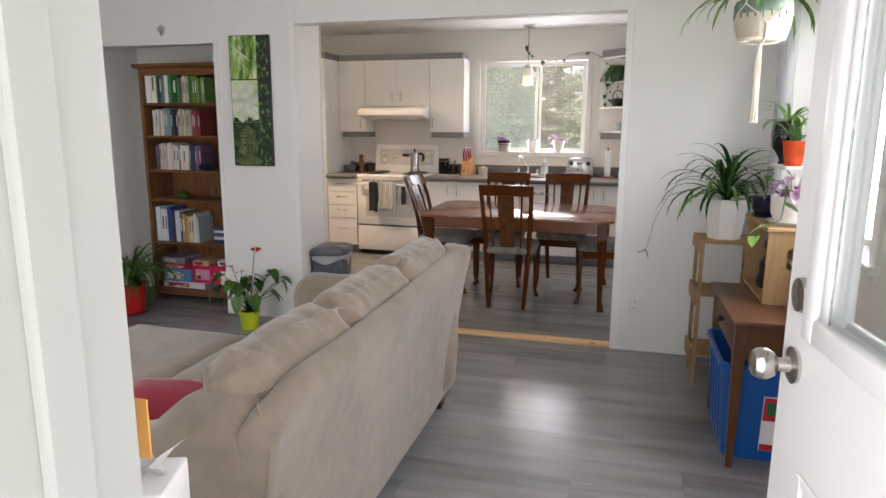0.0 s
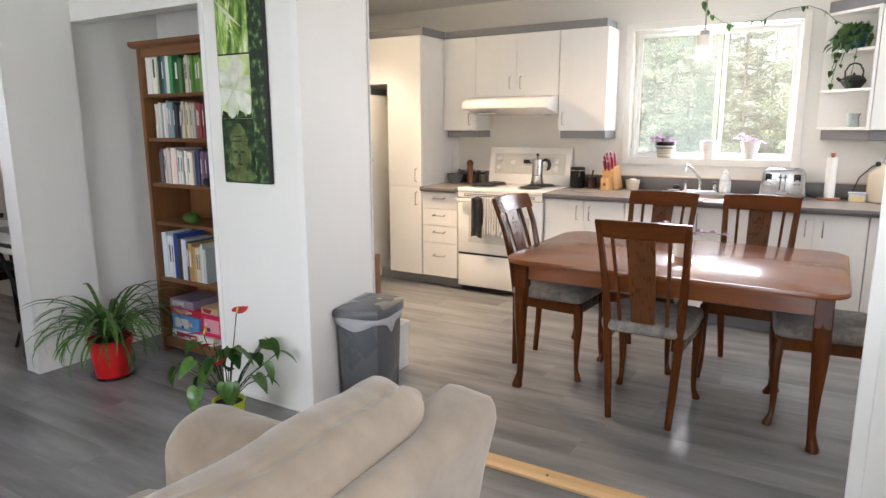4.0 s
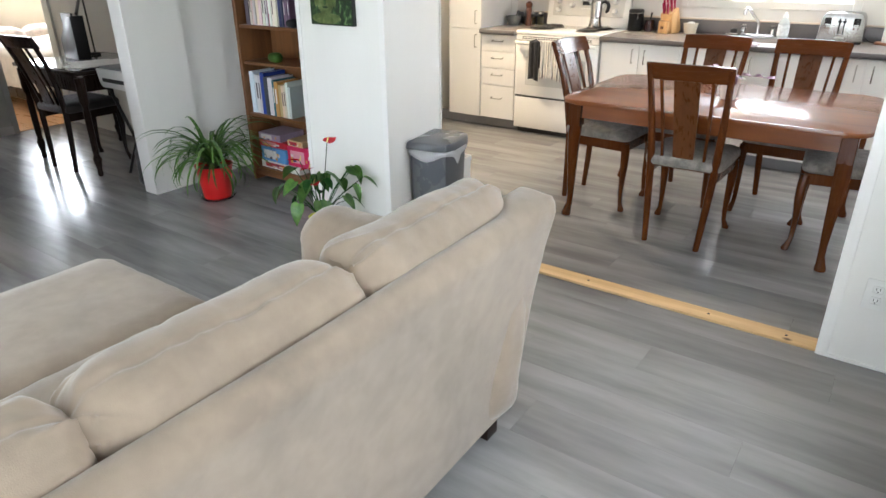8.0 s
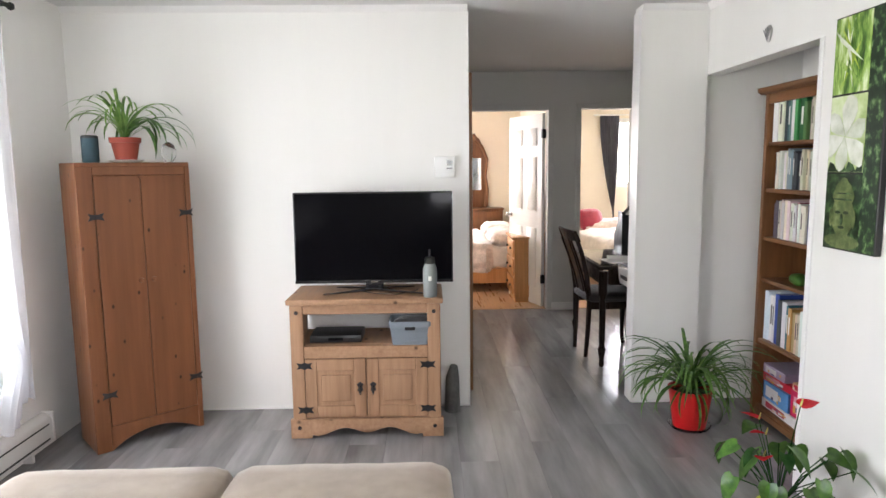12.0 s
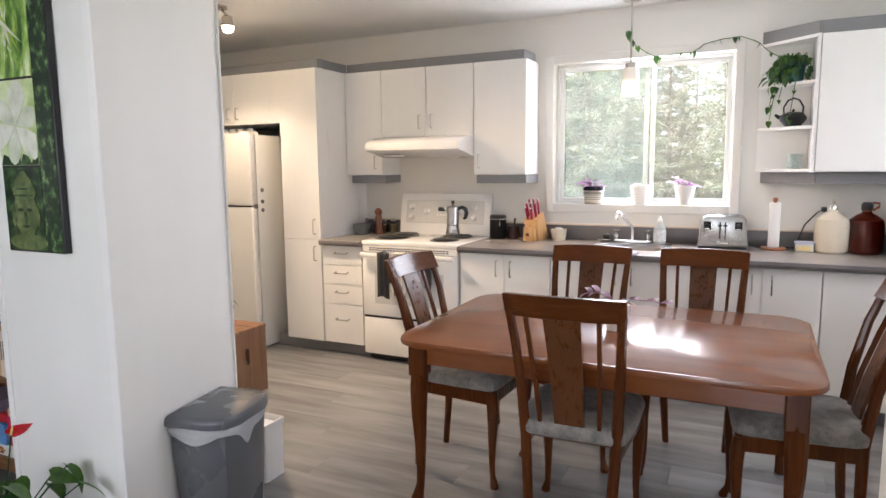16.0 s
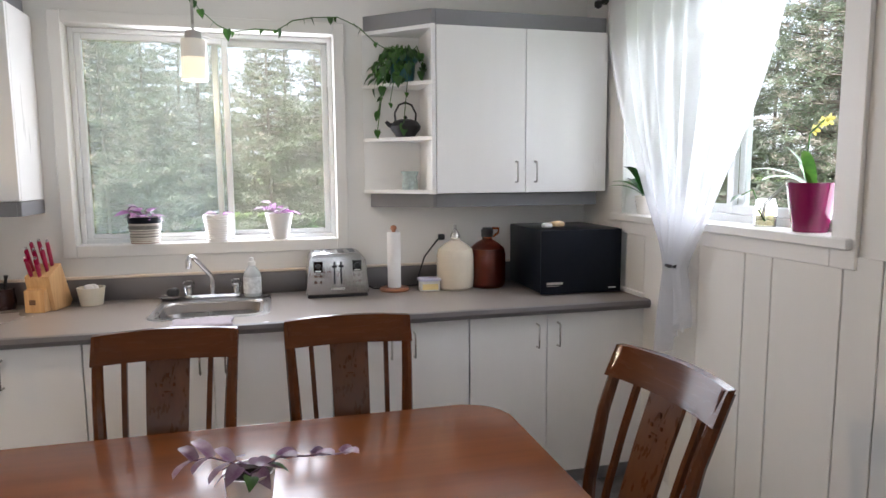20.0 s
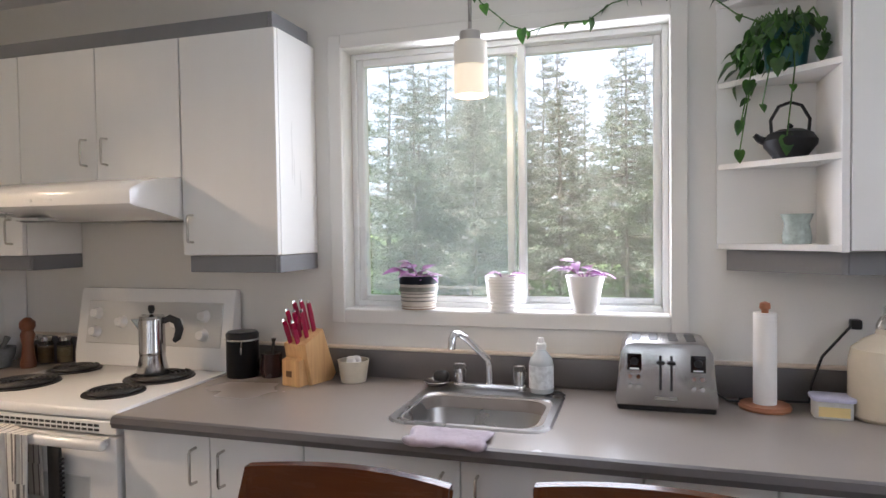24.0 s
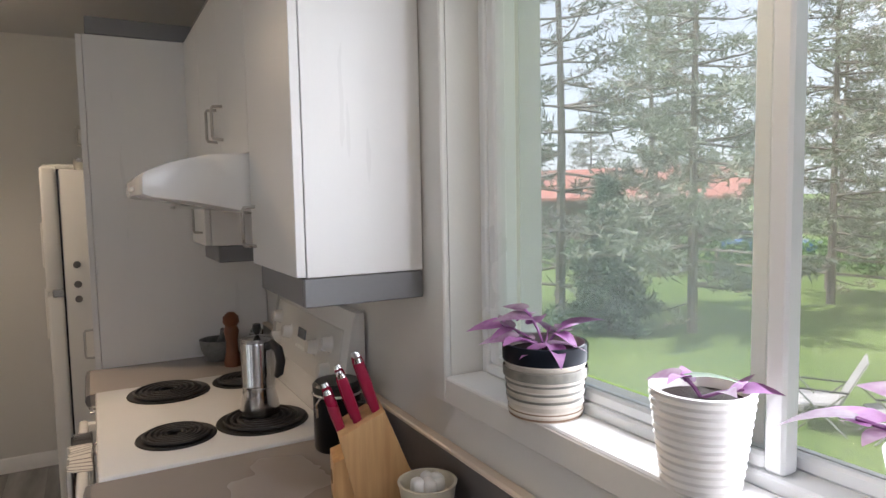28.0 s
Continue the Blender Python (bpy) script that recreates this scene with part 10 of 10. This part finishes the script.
def bed(at, turn, label, w, l, headboard, spread, tall=1.0):
    """Head at +y."""
    th = thing("bed", label, "bed", at, turn)
    part("mattress", cushion(B(), (0, 0, 0.40), (w / 2, l / 2, 0.13), 0.06, 12, 0.02, 0.008, 3), BEDDING, th)
    part("bedspread", cushion(B(), (0, -0.22, 0.385), (w / 2 + 0.03, l / 2 - 0.20, 0.19), 0.06, 18, 0.03, 0.035, 8), spread, th, "rumpled cream bedspread")
    for s in (-1, 1):
        part("pillow", cushion(B(), (s * w / 4, l / 2 - 0.24, 0.60), (w / 4 - 0.04, 0.19, 0.08), 0.07, 12, 0.05, 0.02, s + 5), FLORAL, th, "cream patterned pillow")
        part("side_rail", box(B(), s * (w / 2) - 0.015, s * (w / 2) + 0.015, -l / 2 + 0.02, l / 2, 0.10, 0.27, 0.004, 1), headboard, th)
        for q in (-1, 1):
            part("leg", box(B(), s * (w / 2 - 0.03) - 0.03, s * (w / 2 - 0.03) + 0.03, q * (l / 2 - 0.04) - 0.03, q * (l / 2 - 0.04) + 0.03, 0, 0.28, 0.004, 1), headboard, th)
    hbm = [(0.0, 0.2), (0.0, 0.85), (0.02, 1.0), (0.06, 1.10), (0.10, 1.14), (0.125, 1.11), (0.10, 1.07), (0.075, 1.0), (0.05, 0.85), (0.05, 0.2)]
    part("headboard", prism(B(), [(l / 2 + a, z * tall) for a, z in hbm], -w / 2 - 0.04, w / 2 + 0.04, "x", 0.004), headboard, th)
    return th


bed((-8.12, 2.83, 0.004), 0, "sleigh bed with honey wood frame and cream floral bedding", 1.5, 1.98, HONEY, FLORAL)
ns = thing("nightstand", "honey wooden nightstand with three drawers", "nightstand", (-7.02, 3.76, 0.004))
part("body", box(B(), -0.27, 0.27, -0.20, 0.20, 0.05, 0.675, 0.004, 1), HONEY, ns)
part("top_board", box(B(), -0.29, 0.29, -0.225, 0.215, 0.676, 0.70, 0.006, 2), HONEY, ns)
part("plinth", box(B(), -0.26, 0.26, -0.19, 0.19, 0.0, 0.05), HONEY, ns)
for z in (0.08, 0.28, 0.48):
    d_ = part("drawer", box(B(), -0.24, 0.24, -0.216, -0.2005, z, z + 0.175, 0.005, 2), HONEY, ns)
    for s in (-1, 1):
        part("knob", lathe(B(), [(0.001, 0.022), (0.012, 0.02), (0.013, 0.012), (0.006, 0.0), (0.001, 0)], seg=14), IRON, d_, "", pose(s * 0.13, -0.216, z + 0.09, 90, 0, 0))
pi = thing("wall_picture", "red and grey landscape canvas on the bedroom wall", "picture", (-9.05, 3.998, 0))
part("canvas", box(B(), -0.40, 0.42, -0.03, -0.001, 1.40, 2.0, 0.003, 1), paint("print_dusk", (0.16, 0.13, 0.14), 0.6, var=0.4, scale=5, relief=0.05, stretch=(0.5, 1, 3)), pi)
part("printed_foliage", flat_shape([(0.0 + 0.24 * math.cos(i * 0.524) * (1 + 0.1 * (i % 2)), 1.80 + 0.15 * math.sin(i * 0.524) * (1 + 0.12 * (i % 3))) for i in range(12)], -0.0305), paint("print_red_foliage", (0.38, 0.06, 0.05), 0.6, var=0.5, scale=25, relief=0.05), pi)
part("printed_band", box(B(), -0.40, 0.42, -0.0318, -0.0305, 1.53, 1.60), PAPER, pi)
CARVED = wood("carved_brown_wood", (0.12, 0.05, 0.022), (0.22, 0.10, 0.045), 2, 0.4, 0.2, 0.9)
dm = thing("mirror_dresser", "carved brown wooden dresser with an arched mirror", "dresser", (-9.34, 3.30, 0.004))
part("body", box(B(), -0.155, 0.14, -0.42, 0.42, 0.0, 0.82, 0.006, 2), CARVED, dm)
part("top_board", box(B(), -0.155, 0.155, -0.44, 0.44, 0.8205, 0.845, 0.006, 2), CARVED, dm)
for z in (0.08, 0.33, 0.58):
    part("drawer", box(B(), 0.1405, 0.152, -0.39, 0.39, z, z + 0.22, 0.005, 2), CARVED, dm)
arch = [(-0.21, 0.0), (-0.21, 0.75)] + [(-0.21 + 0.42 * i / 12, 0.75 + 0.30 * math.sin(math.pi * i / 12) + 0.03 * (i % 2)) for i in range(1, 12)] + [(0.21, 0.75), (0.21, 0.0)]
part("mirror_frame", prism(B(), [(y, 0.846 + z) for y, z in arch], -0.15, -0.11, "x", 0.004), CARVED, dm)
part("mirror", box(B(), -0.1095, -0.106, -0.13, 0.13, 1.10, 1.56), CHROME, dm)
for s_ in (-1, 1):
    part("scroll", tube(B(), [(-0.10, s_ * 0.20, 0.86), (-0.09, s_ * 0.22, 1.1), (-0.09, s_ * 0.18, 1.3), (-0.09, s_ * 0.21, 1.55), (-0.09, s_ * 0.14, 1.72), (-0.09, s_ * 0.04, 1.82)], [0.03, 0.022, 0.028, 0.022, 0.026, 0.03], 8), CARVED, dm)
bed((-8.15, 5.45, 0.004), 90, "bed with white bedding below the bedroom window", 1.5, 1.95, DARKWOOD, BEDDING, 0.5)
pillow((-8.80, 4.88, 0.70), (60, 0, 100), 0.15, REDFAB, "red cushion leaning on the bed below the window")
gc = curtain("curtain", ((-9.40, 5.14), (-9.40, 5.42)), 0.74, 2.15, "charcoal curtain beside the bright bedroom window", (0.80, -9.38, 5.36, 0.1), mat=GREYCURT)
rod = thing("curtain_rod", "thin white curtain rod over the bedroom window", "curtain rod")
part("rod", cyl(B(), (-9.40, 5.05, 2.16), (-9.40, 6.85, 2.16), 0.009, seg=12), TRIM, rod)
for y in (5.10, 6.80):
    part("bracket", box(B(), -9.499, -9.40, y - 0.01, y + 0.01, 2.15, 2.17), TRIM, rod)

curtain("curtain", ((-0.70, 0.675), (-0.352, 0.675)), 0.25, 2.21, "white voile curtain hanging beside the entrance door")
card = thing("picture_card", "small orange and green card pinned to the curtain", "card", (-0.388, 0.70, 1.09))
part("card", box(B(), -0.02, 0.02, -0.001, 0.001, -0.032, 0.032), paint("card_orange", (0.62, 0.30, 0.07), 0.7), card)
part("green_shape", flat_shape([(0.013 * math.cos(i * 0.628), 0.016 * math.sin(i * 0.628) - 0.004) for i in range(10)], 0.0022), paint("card_green", (0.30, 0.52, 0.32), 0.7), card)


# ---- outside ----
GZ = -1.6
bm = B()
lim = 600.0
steps = [-lim, -150, -60, -30, -14, -8, -4, 0, 4, 8, 14, 22, 30, 60, 150, lim]
grid = [[bm.verts.new((x, y, GZ + (0.05 * noise.noise(Vector((x * 0.15, y * 0.15, 0))) if abs(x) < 100 and abs(y) < 100 else 0))) for y in steps] for x in steps]
for i in range(len(steps) - 1):
    for j in range(len(steps) - 1):
        bm.faces.new((grid[i][j], grid[i + 1][j], grid[i + 1][j + 1], grid[i][j + 1]))
gm, gt, gb = nodes_of("lawn_grass")
gv = coords(gt)
gcol = ramp(gt, noise_tex(gt, gv, 0.35, 5), (0.11, 0.17, 0.040, 1), (0.23, 0.29, 0.085, 1), 0.35, 0.68)
gcol = mixc(gt, 0.45, gcol, ramp(gt, noise_tex(gt, gv, 9, 4, 0.7), (0.045, 0.10, 0.012, 1), (0.20, 0.29, 0.06, 1), 0.35, 0.65))
gt.links.new(gcol, gb.inputs["Base Color"])
gb.inputs["Roughness"].default_value = 0.9
bump(gt, gb, noise_tex(gt, gv, 30, 3), 0.8, 0.05)
ground = solid("ground", bm, gm, "mown green lawn", "lawn", "structure")

NEEDLE = leaf_mat("pine_needles", (0.22, 0.25, 0.175), (0.34, 0.365, 0.27), 0.6)
SPRUCE_N = paint("spruce_needles", (0.055, 0.11, 0.05), 0.6, var=0.3, scale=1.2, fine=9, relief=0.0, rand=0.12)
DRY = leaf_mat("dry_pine_twigs", (0.36, 0.31, 0.26), (0.52, 0.45, 0.38), 0.8)
BARK = paint("pine_bark", (0.23, 0.19, 0.16), 0.9, var=0.35, scale=3, fine=26, relief=0.6, stretch=(4, 4, 0.8))


def tuft(bm, c, size, rg, n=9):
    """A loose spray of narrow needle blades round a twig end."""
    c = Vector(c)
    for _ in range(n):
        d = Vector((rg.gauss(0, 1), rg.gauss(0, 1), rg.gauss(0.15, 0.7))).normalized()
        s = d.cross(Vector((rg.gauss(0, 1), rg.gauss(0, 1), rg.gauss(0, 1)))).normalized()
        l, w = size * rg.uniform(0.5, 1.25), size * rg.uniform(0.06, 0.13)
        o = c + Vector((rg.gauss(0, 1), rg.gauss(0, 1), rg.gauss(0, 0.6))) * size * 0.35
        a, b, e = bm.verts.new(o - s * w), bm.verts.new(o + s * w), bm.verts.new(o + d * l)
        bm.faces.new((a, b, e))


def conifer(name, h, seed, bare, spread, label, needles, dry=0.0, dense=1.0):
    """Tapered trunk, whorls of limbs, and crowns of many small needle sprays with gaps between."""
    rg = random.Random(seed)
    th = thing(name, label, "tree", group="pines round the lawn")
    bm = B()
    sway = [(0.25 * noise.noise(Vector((seed, f * 2.0, 0))) * f, 0.25 * noise.noise(Vector((seed + 9, f * 2.0, 0))) * f) for f in (0, 0.15, 0.3, 0.45, 0.6, 0.75, 0.9, 1.0)]
    pts = [(sway[k][0], sway[k][1], h * f) for k, f in enumerate((0, 0.15, 0.3, 0.45, 0.6, 0.75, 0.9, 1.0))]
    tube(bm, pts, [h * 0.0080 * (1.12 - f) for f in (0, 0.15, 0.3, 0.45, 0.6, 0.75, 0.9, 1.0)], 8)
    limbs, green, brown = B(), B(), B()
    z = h * bare * 0.45
    while z < h * 0.985:
        f = z / h
        live = f > bare
        reach = spread * (1 - max(0, (f - bare)) / (1.02 - bare)) ** 0.75 * (1.0 if live else 0.55)
        for _ in range(rg.randint(3, 5) if live else rg.randint(1, 3)):
            a, r = rg.uniform(0, 6.283), reach * rg.uniform(0.55, 1.15)
            up = rg.uniform(-0.1, 0.25) if live else rg.uniform(-0.25, 0.05)
            k = min(6, int(f * 7))
            p0 = Vector((sway[k][0], sway[k][1], z))
            p1 = p0 + Vector((math.cos(a) * r, math.sin(a) * r, r * up))
            pm = (p0 + p1) / 2 + Vector((0, 0, -0.06 * r))
            tube(limbs, [p0, pm, p1], [0.012 + 0.012 * r, 0.009 + 0.006 * r, 0.005], 4)
            n = max(2, int(r * 3.2 * dense))
            for q in range(n):
                u = 0.3 + 0.75 * (q + rg.random()) / n
                c = p0 + (p1 - p0) * u + Vector((rg.gauss(0, 0.10), rg.gauss(0, 0.10), rg.gauss(0.02, 0.07))) * (0.5 + r * 0.4)
                if live and rg.random() > dry:
                    tuft(green, c, 0.20 + 0.05 * r, rg, 12)
                elif rg.random() < 0.9:
                    tuft(brown, c, 0.20, rg, 10)
        z += h * rg.uniform(0.022, 0.042)
    part("trunk", bm, BARK, th)
    part("limbs", limbs, BARK, th)
    part("crown", green, needles, th)
    part("dry_twigs", brown, DRY, th)
    return th


pines = [conifer("pine_tree", 13.0, 3, 0.06, 2.8, "tall thin pine with sparse grey-green crown", NEEDLE, 0.30, 1.7),
         conifer("pine_tree", 15.0, 7, 0.05, 3.1, "tall pine with grey dry lower twigs", NEEDLE, 0.45, 1.7),
         conifer("pine_tree", 11.0, 12, 0.04, 2.8, "bushy mid-sized pine at the lawn's edge", NEEDLE, 0.2, 1.8),
         conifer("pine_tree", 13.5, 21, 0.04, 2.9, "pine with brownish dying twigs", NEEDLE, 0.7, 1.7)]
rg = random.Random(11)
spots = [(-10.0, 18.3, 0), (-12.95, 17.0, 1), (-10.45, 24.3, 0), (-18.5, 26.0, 1)]
for k in range(58):
    a = radians(rg.uniform(-15, 152))
    r = 29.5 + 28 * rg.random() ** 1.4 + (6 if a > radians(118) else 0)
    spots.append((-0.6 + r * math.cos(a), 5.5 + r * math.sin(a), rg.randint(0, 3)))
for k in range(40):
    a = radians(rg.uniform(48, 112))
    r = 25.5 + 12 * rg.random()
    spots.append((-0.6 + r * math.cos(a), 5.5 + r * math.sin(a), rg.choice((1, 3, 3, 0))))
for k in range(14):
    a = radians(rg.uniform(-38, 30))
    r = 24 + 14 * rg.random()
    spots.append((1.0 + r * math.cos(a), 6.0 + r * math.sin(a), rg.randint(0, 3)))
for k in range(16):
    a = radians(rg.uniform(22, 60))
    r = 15 + 11 * rg.random()
    spots.append((1.0 + r * math.cos(a), 6.0 + r * math.sin(a), rg.randint(0, 3)))
used = set()
for x, y, k in spots:
    bearing = math.degrees(math.atan2(y - 5.5, x + 0.6))
    low = rg.uniform(0.74, 0.98) if 45 < bearing < 112 else 1.0
    m = pose(x, y, GZ - 0.02, 0, 0, rg.uniform(0, 360)) @ Matrix.Diagonal((0.5 + 0.5 * low, 0.5 + 0.5 * low, low, 1))
    if k in used:
        copy_thing(pines[k], m)
    else:
        pines[k].matrix_world = m
        used.add(k)
spruce = conifer("spruce_tree", 3.5, 31, 0.02, 1.15, "small dense green spruce on the lawn", SPRUCE_N, 0.0, 6.0)
spruce.matrix_world = pose(-11.2, 17.0, GZ - 0.02)
del spruce["group"]

# shrubs along the far edge of the lawn
bm = B()
for k in range(1100):
    a = radians(rg.uniform(30, 150))
    r = 28.7 + rg.uniform(-1.0, 3.0)
    tuft(bm, (-0.6 + r * math.cos(a), 5.5 + r * math.sin(a), GZ + rg.uniform(0.1, 1.0)), 0.55, rg, 9)
solid("shrubs", bm, paint("shrub_leaves", (0.09, 0.19, 0.035), 0.6, var=0.4, scale=1.5, fine=9, relief=0.0), "bright green undergrowth at the lawn's edge", "shrubs", "stuff")

# neighbour's house behind the trees
house = thing("neighbour_house", "low brown house with pinkish-red roof behind the pines", "house", (-37.0, 40.0, GZ), 32)
part("wall", box(B(), -10, 10, -4, 4, 0, 3.0), paint("brown_siding", (0.16, 0.10, 0.075), 0.8, var=0.2), house)
part("roof", prism(B(), [(-4.8, 2.9), (0, 5.0), (4.8, 2.9), (4.8, 2.7), (0, 4.75), (-4.8, 2.7)], -10.6, 10.6, "x"), paint("red_roof_shingle", (0.42, 0.17, 0.13), 0.8, var=0.15, fine=20), house)
for x in (-7, -3, 2, 6.5):
    part("window", box(B(), x - 0.7, x + 0.7, -4.05, -3.99, 1.1, 2.3), BLACK_GLOSS, house)
fence = thing("rail_fence", "grey wooden rail fence at the far side of the lawn", "fence", (0, 0, GZ))
for k in range(14):
    x = -30 + k * 2.0
    part("post", box(B(), x - 0.05, x + 0.05, 26.7, 26.8, 0, 1.1, 0.01, 1), BARK, fence)
for z in (0.5, 0.95):
    part("rail", box(B(), -30.2, -3.8, 26.66, 26.70, z, z + 0.08, 0.01, 1), BARK, fence)
car = thing("parked_car", "distant blue parked car behind the trees", "car", (-19.5, 35.0, GZ), 20)
part("body", cushion(B(), (0, 0, 0.55), (2.1, 0.85, 0.3), 0.2, 6), paint("car_blue", (0.04, 0.13, 0.35), 0.2, coat=0.6), car)
part("cabin", cushion(B(), (-0.2, 0, 1.0), (1.1, 0.72, 0.28), 0.2, 6), BLACK_GLOSS, car)
for x in (-1.3, 1.3):
    for y in (-0.8, 0.8):
        part("wheel", cyl(B(), (x, y - 0.1, 0.32), (x, y + 0.1, 0.32), 0.32, seg=20), BLACK, car)


def lawn_chair(at, turn):
    th = thing("lawn_chair", "grey folding lawn chair on the grass", "chair", at, turn, group="lawn chairs")
    fab = paint("grey_sling", (0.42, 0.40, 0.38), 0.8, var=0.1)
    part("seat", prism(B(), [(-0.22, 0.40), (0.26, 0.34), (0.26, 0.36), (-0.22, 0.42)], -0.26, 0.26, "x"), fab, th)
    part("backrest", prism(B(), [(-0.22, 0.40), (-0.50, 0.98), (-0.48, 0.99), (-0.20, 0.42)], -0.26, 0.26, "x"), fab, th)
    for s in (-0.28, 0.28):
        part("leg", tube(B(), [(s, -0.30, 0), (s, 0.28, 0.58)], 0.013, 6), NICKEL, th)
        part("leg", tube(B(), [(s, 0.30, 0), (s, -0.25, 0.55)], 0.013, 6), NICKEL, th)
        part("armrest", box(B(), s - 0.02, s + 0.02, -0.30, 0.30, 0.57, 0.59, 0.005, 1), BLACK, th)
    return th


lc = lawn_chair((-5.15, 14.95, GZ), 120)
copy_thing(lc, pose(-4.45, 15.3, GZ, 0, 0, 135))
bm = B()
for k in range(26):
    cushion(bm, (rg.uniform(-0.6, 0.6), rg.uniform(-0.5, 0.5), rg.uniform(0.03, 0.14)), (0.12, 0.10, 0.08), 0.06, 3, 0, 0.02, k)
solid("fire_pit_stones", bm, paint("grey_field_stone", (0.26, 0.25, 0.24), 0.9, var=0.3), "ring of grey stones on the lawn", "stones", "stuff", pose(-6.2, 15.6, GZ))
# porch floor out of view, made wide and grey for neutral bounce
bm = B()
box(bm, -2.2, 1.6, -1.6, YF - 0.15, -0.25, -0.03, 0.01, 1)
porch = solid("porch", bm, paint("neutral_porch_boards", (0.30, 0.28, 0.26), 0.8, var=0.15), "unseen grey porch floor, widened to bounce neutral light indoors", "porch", "structure")
# unseen roof slab, its deep eaves added to keep sky light off the entrance
bm = B()
box(bm, -10.3, 1.85, -2.6, 8.15, 2.62, 2.74)
roof = solid("roof", bm, paint("shade_roof_board", (0.55, 0.54, 0.52), 0.8, var=0.1), "unseen plain roof, its eaves broadened to shade the entrance", "roof", "structure")

# unseen grey sheet over the lawn, added so the bounced light stays neutral
bm = B()
box(bm, -9, 9, -16, -1.8, GZ - 0.05, GZ + 0.09)
solid("bounce_ground", bm, paint("neutral_bounce_ground", (0.30, 0.29, 0.275), 0.9, var=0.2, scale=2, fine=60, relief=0.5), "unseen grey ground before the entrance, added against green bounce light", "drive", "structure")

# ---- floor planks, one by one ----
LP, WP = 1.29, 0.193
plank_cuts = {}


def plank(x0, x1, y):
    """One board, whole or cut to length where it meets a wall."""
    n = round(x1 - x0, 3)
    if n not in plank_cuts:
        plank_cuts[n] = mesh_of("plank", box(B(), -n / 2 + 0.0003, n / 2 - 0.0003, -WP / 2 + 0.0003, WP / 2 - 0.0003, -0.010, 0.0), LAMINATE)
    part("plank", plank_cuts[n], None, floor, "", Matrix.Translation(((x0 + x1) / 2, y + WP / 2, 0)))


y = YF - 0.13
row = 0
while y < 7.45:
    x = XH - 0.1 + (0.0, 0.43, 0.86, 0.2, 0.64)[row % 5] - LP
    x0 = -6.46 if 2.6 < y < 4.75 else -4.66 if y > 4.7 else TVX - 0.1
    x1 = 1.03 if y > 4.3 else XR + 0.03
    while x < x1 - 0.01:
        a, b = max(x, x0), min(x + LP, x1)
        if b - a > 0.02:
            plank(a, b, y)
        x += LP
    y += WP
    row += 1
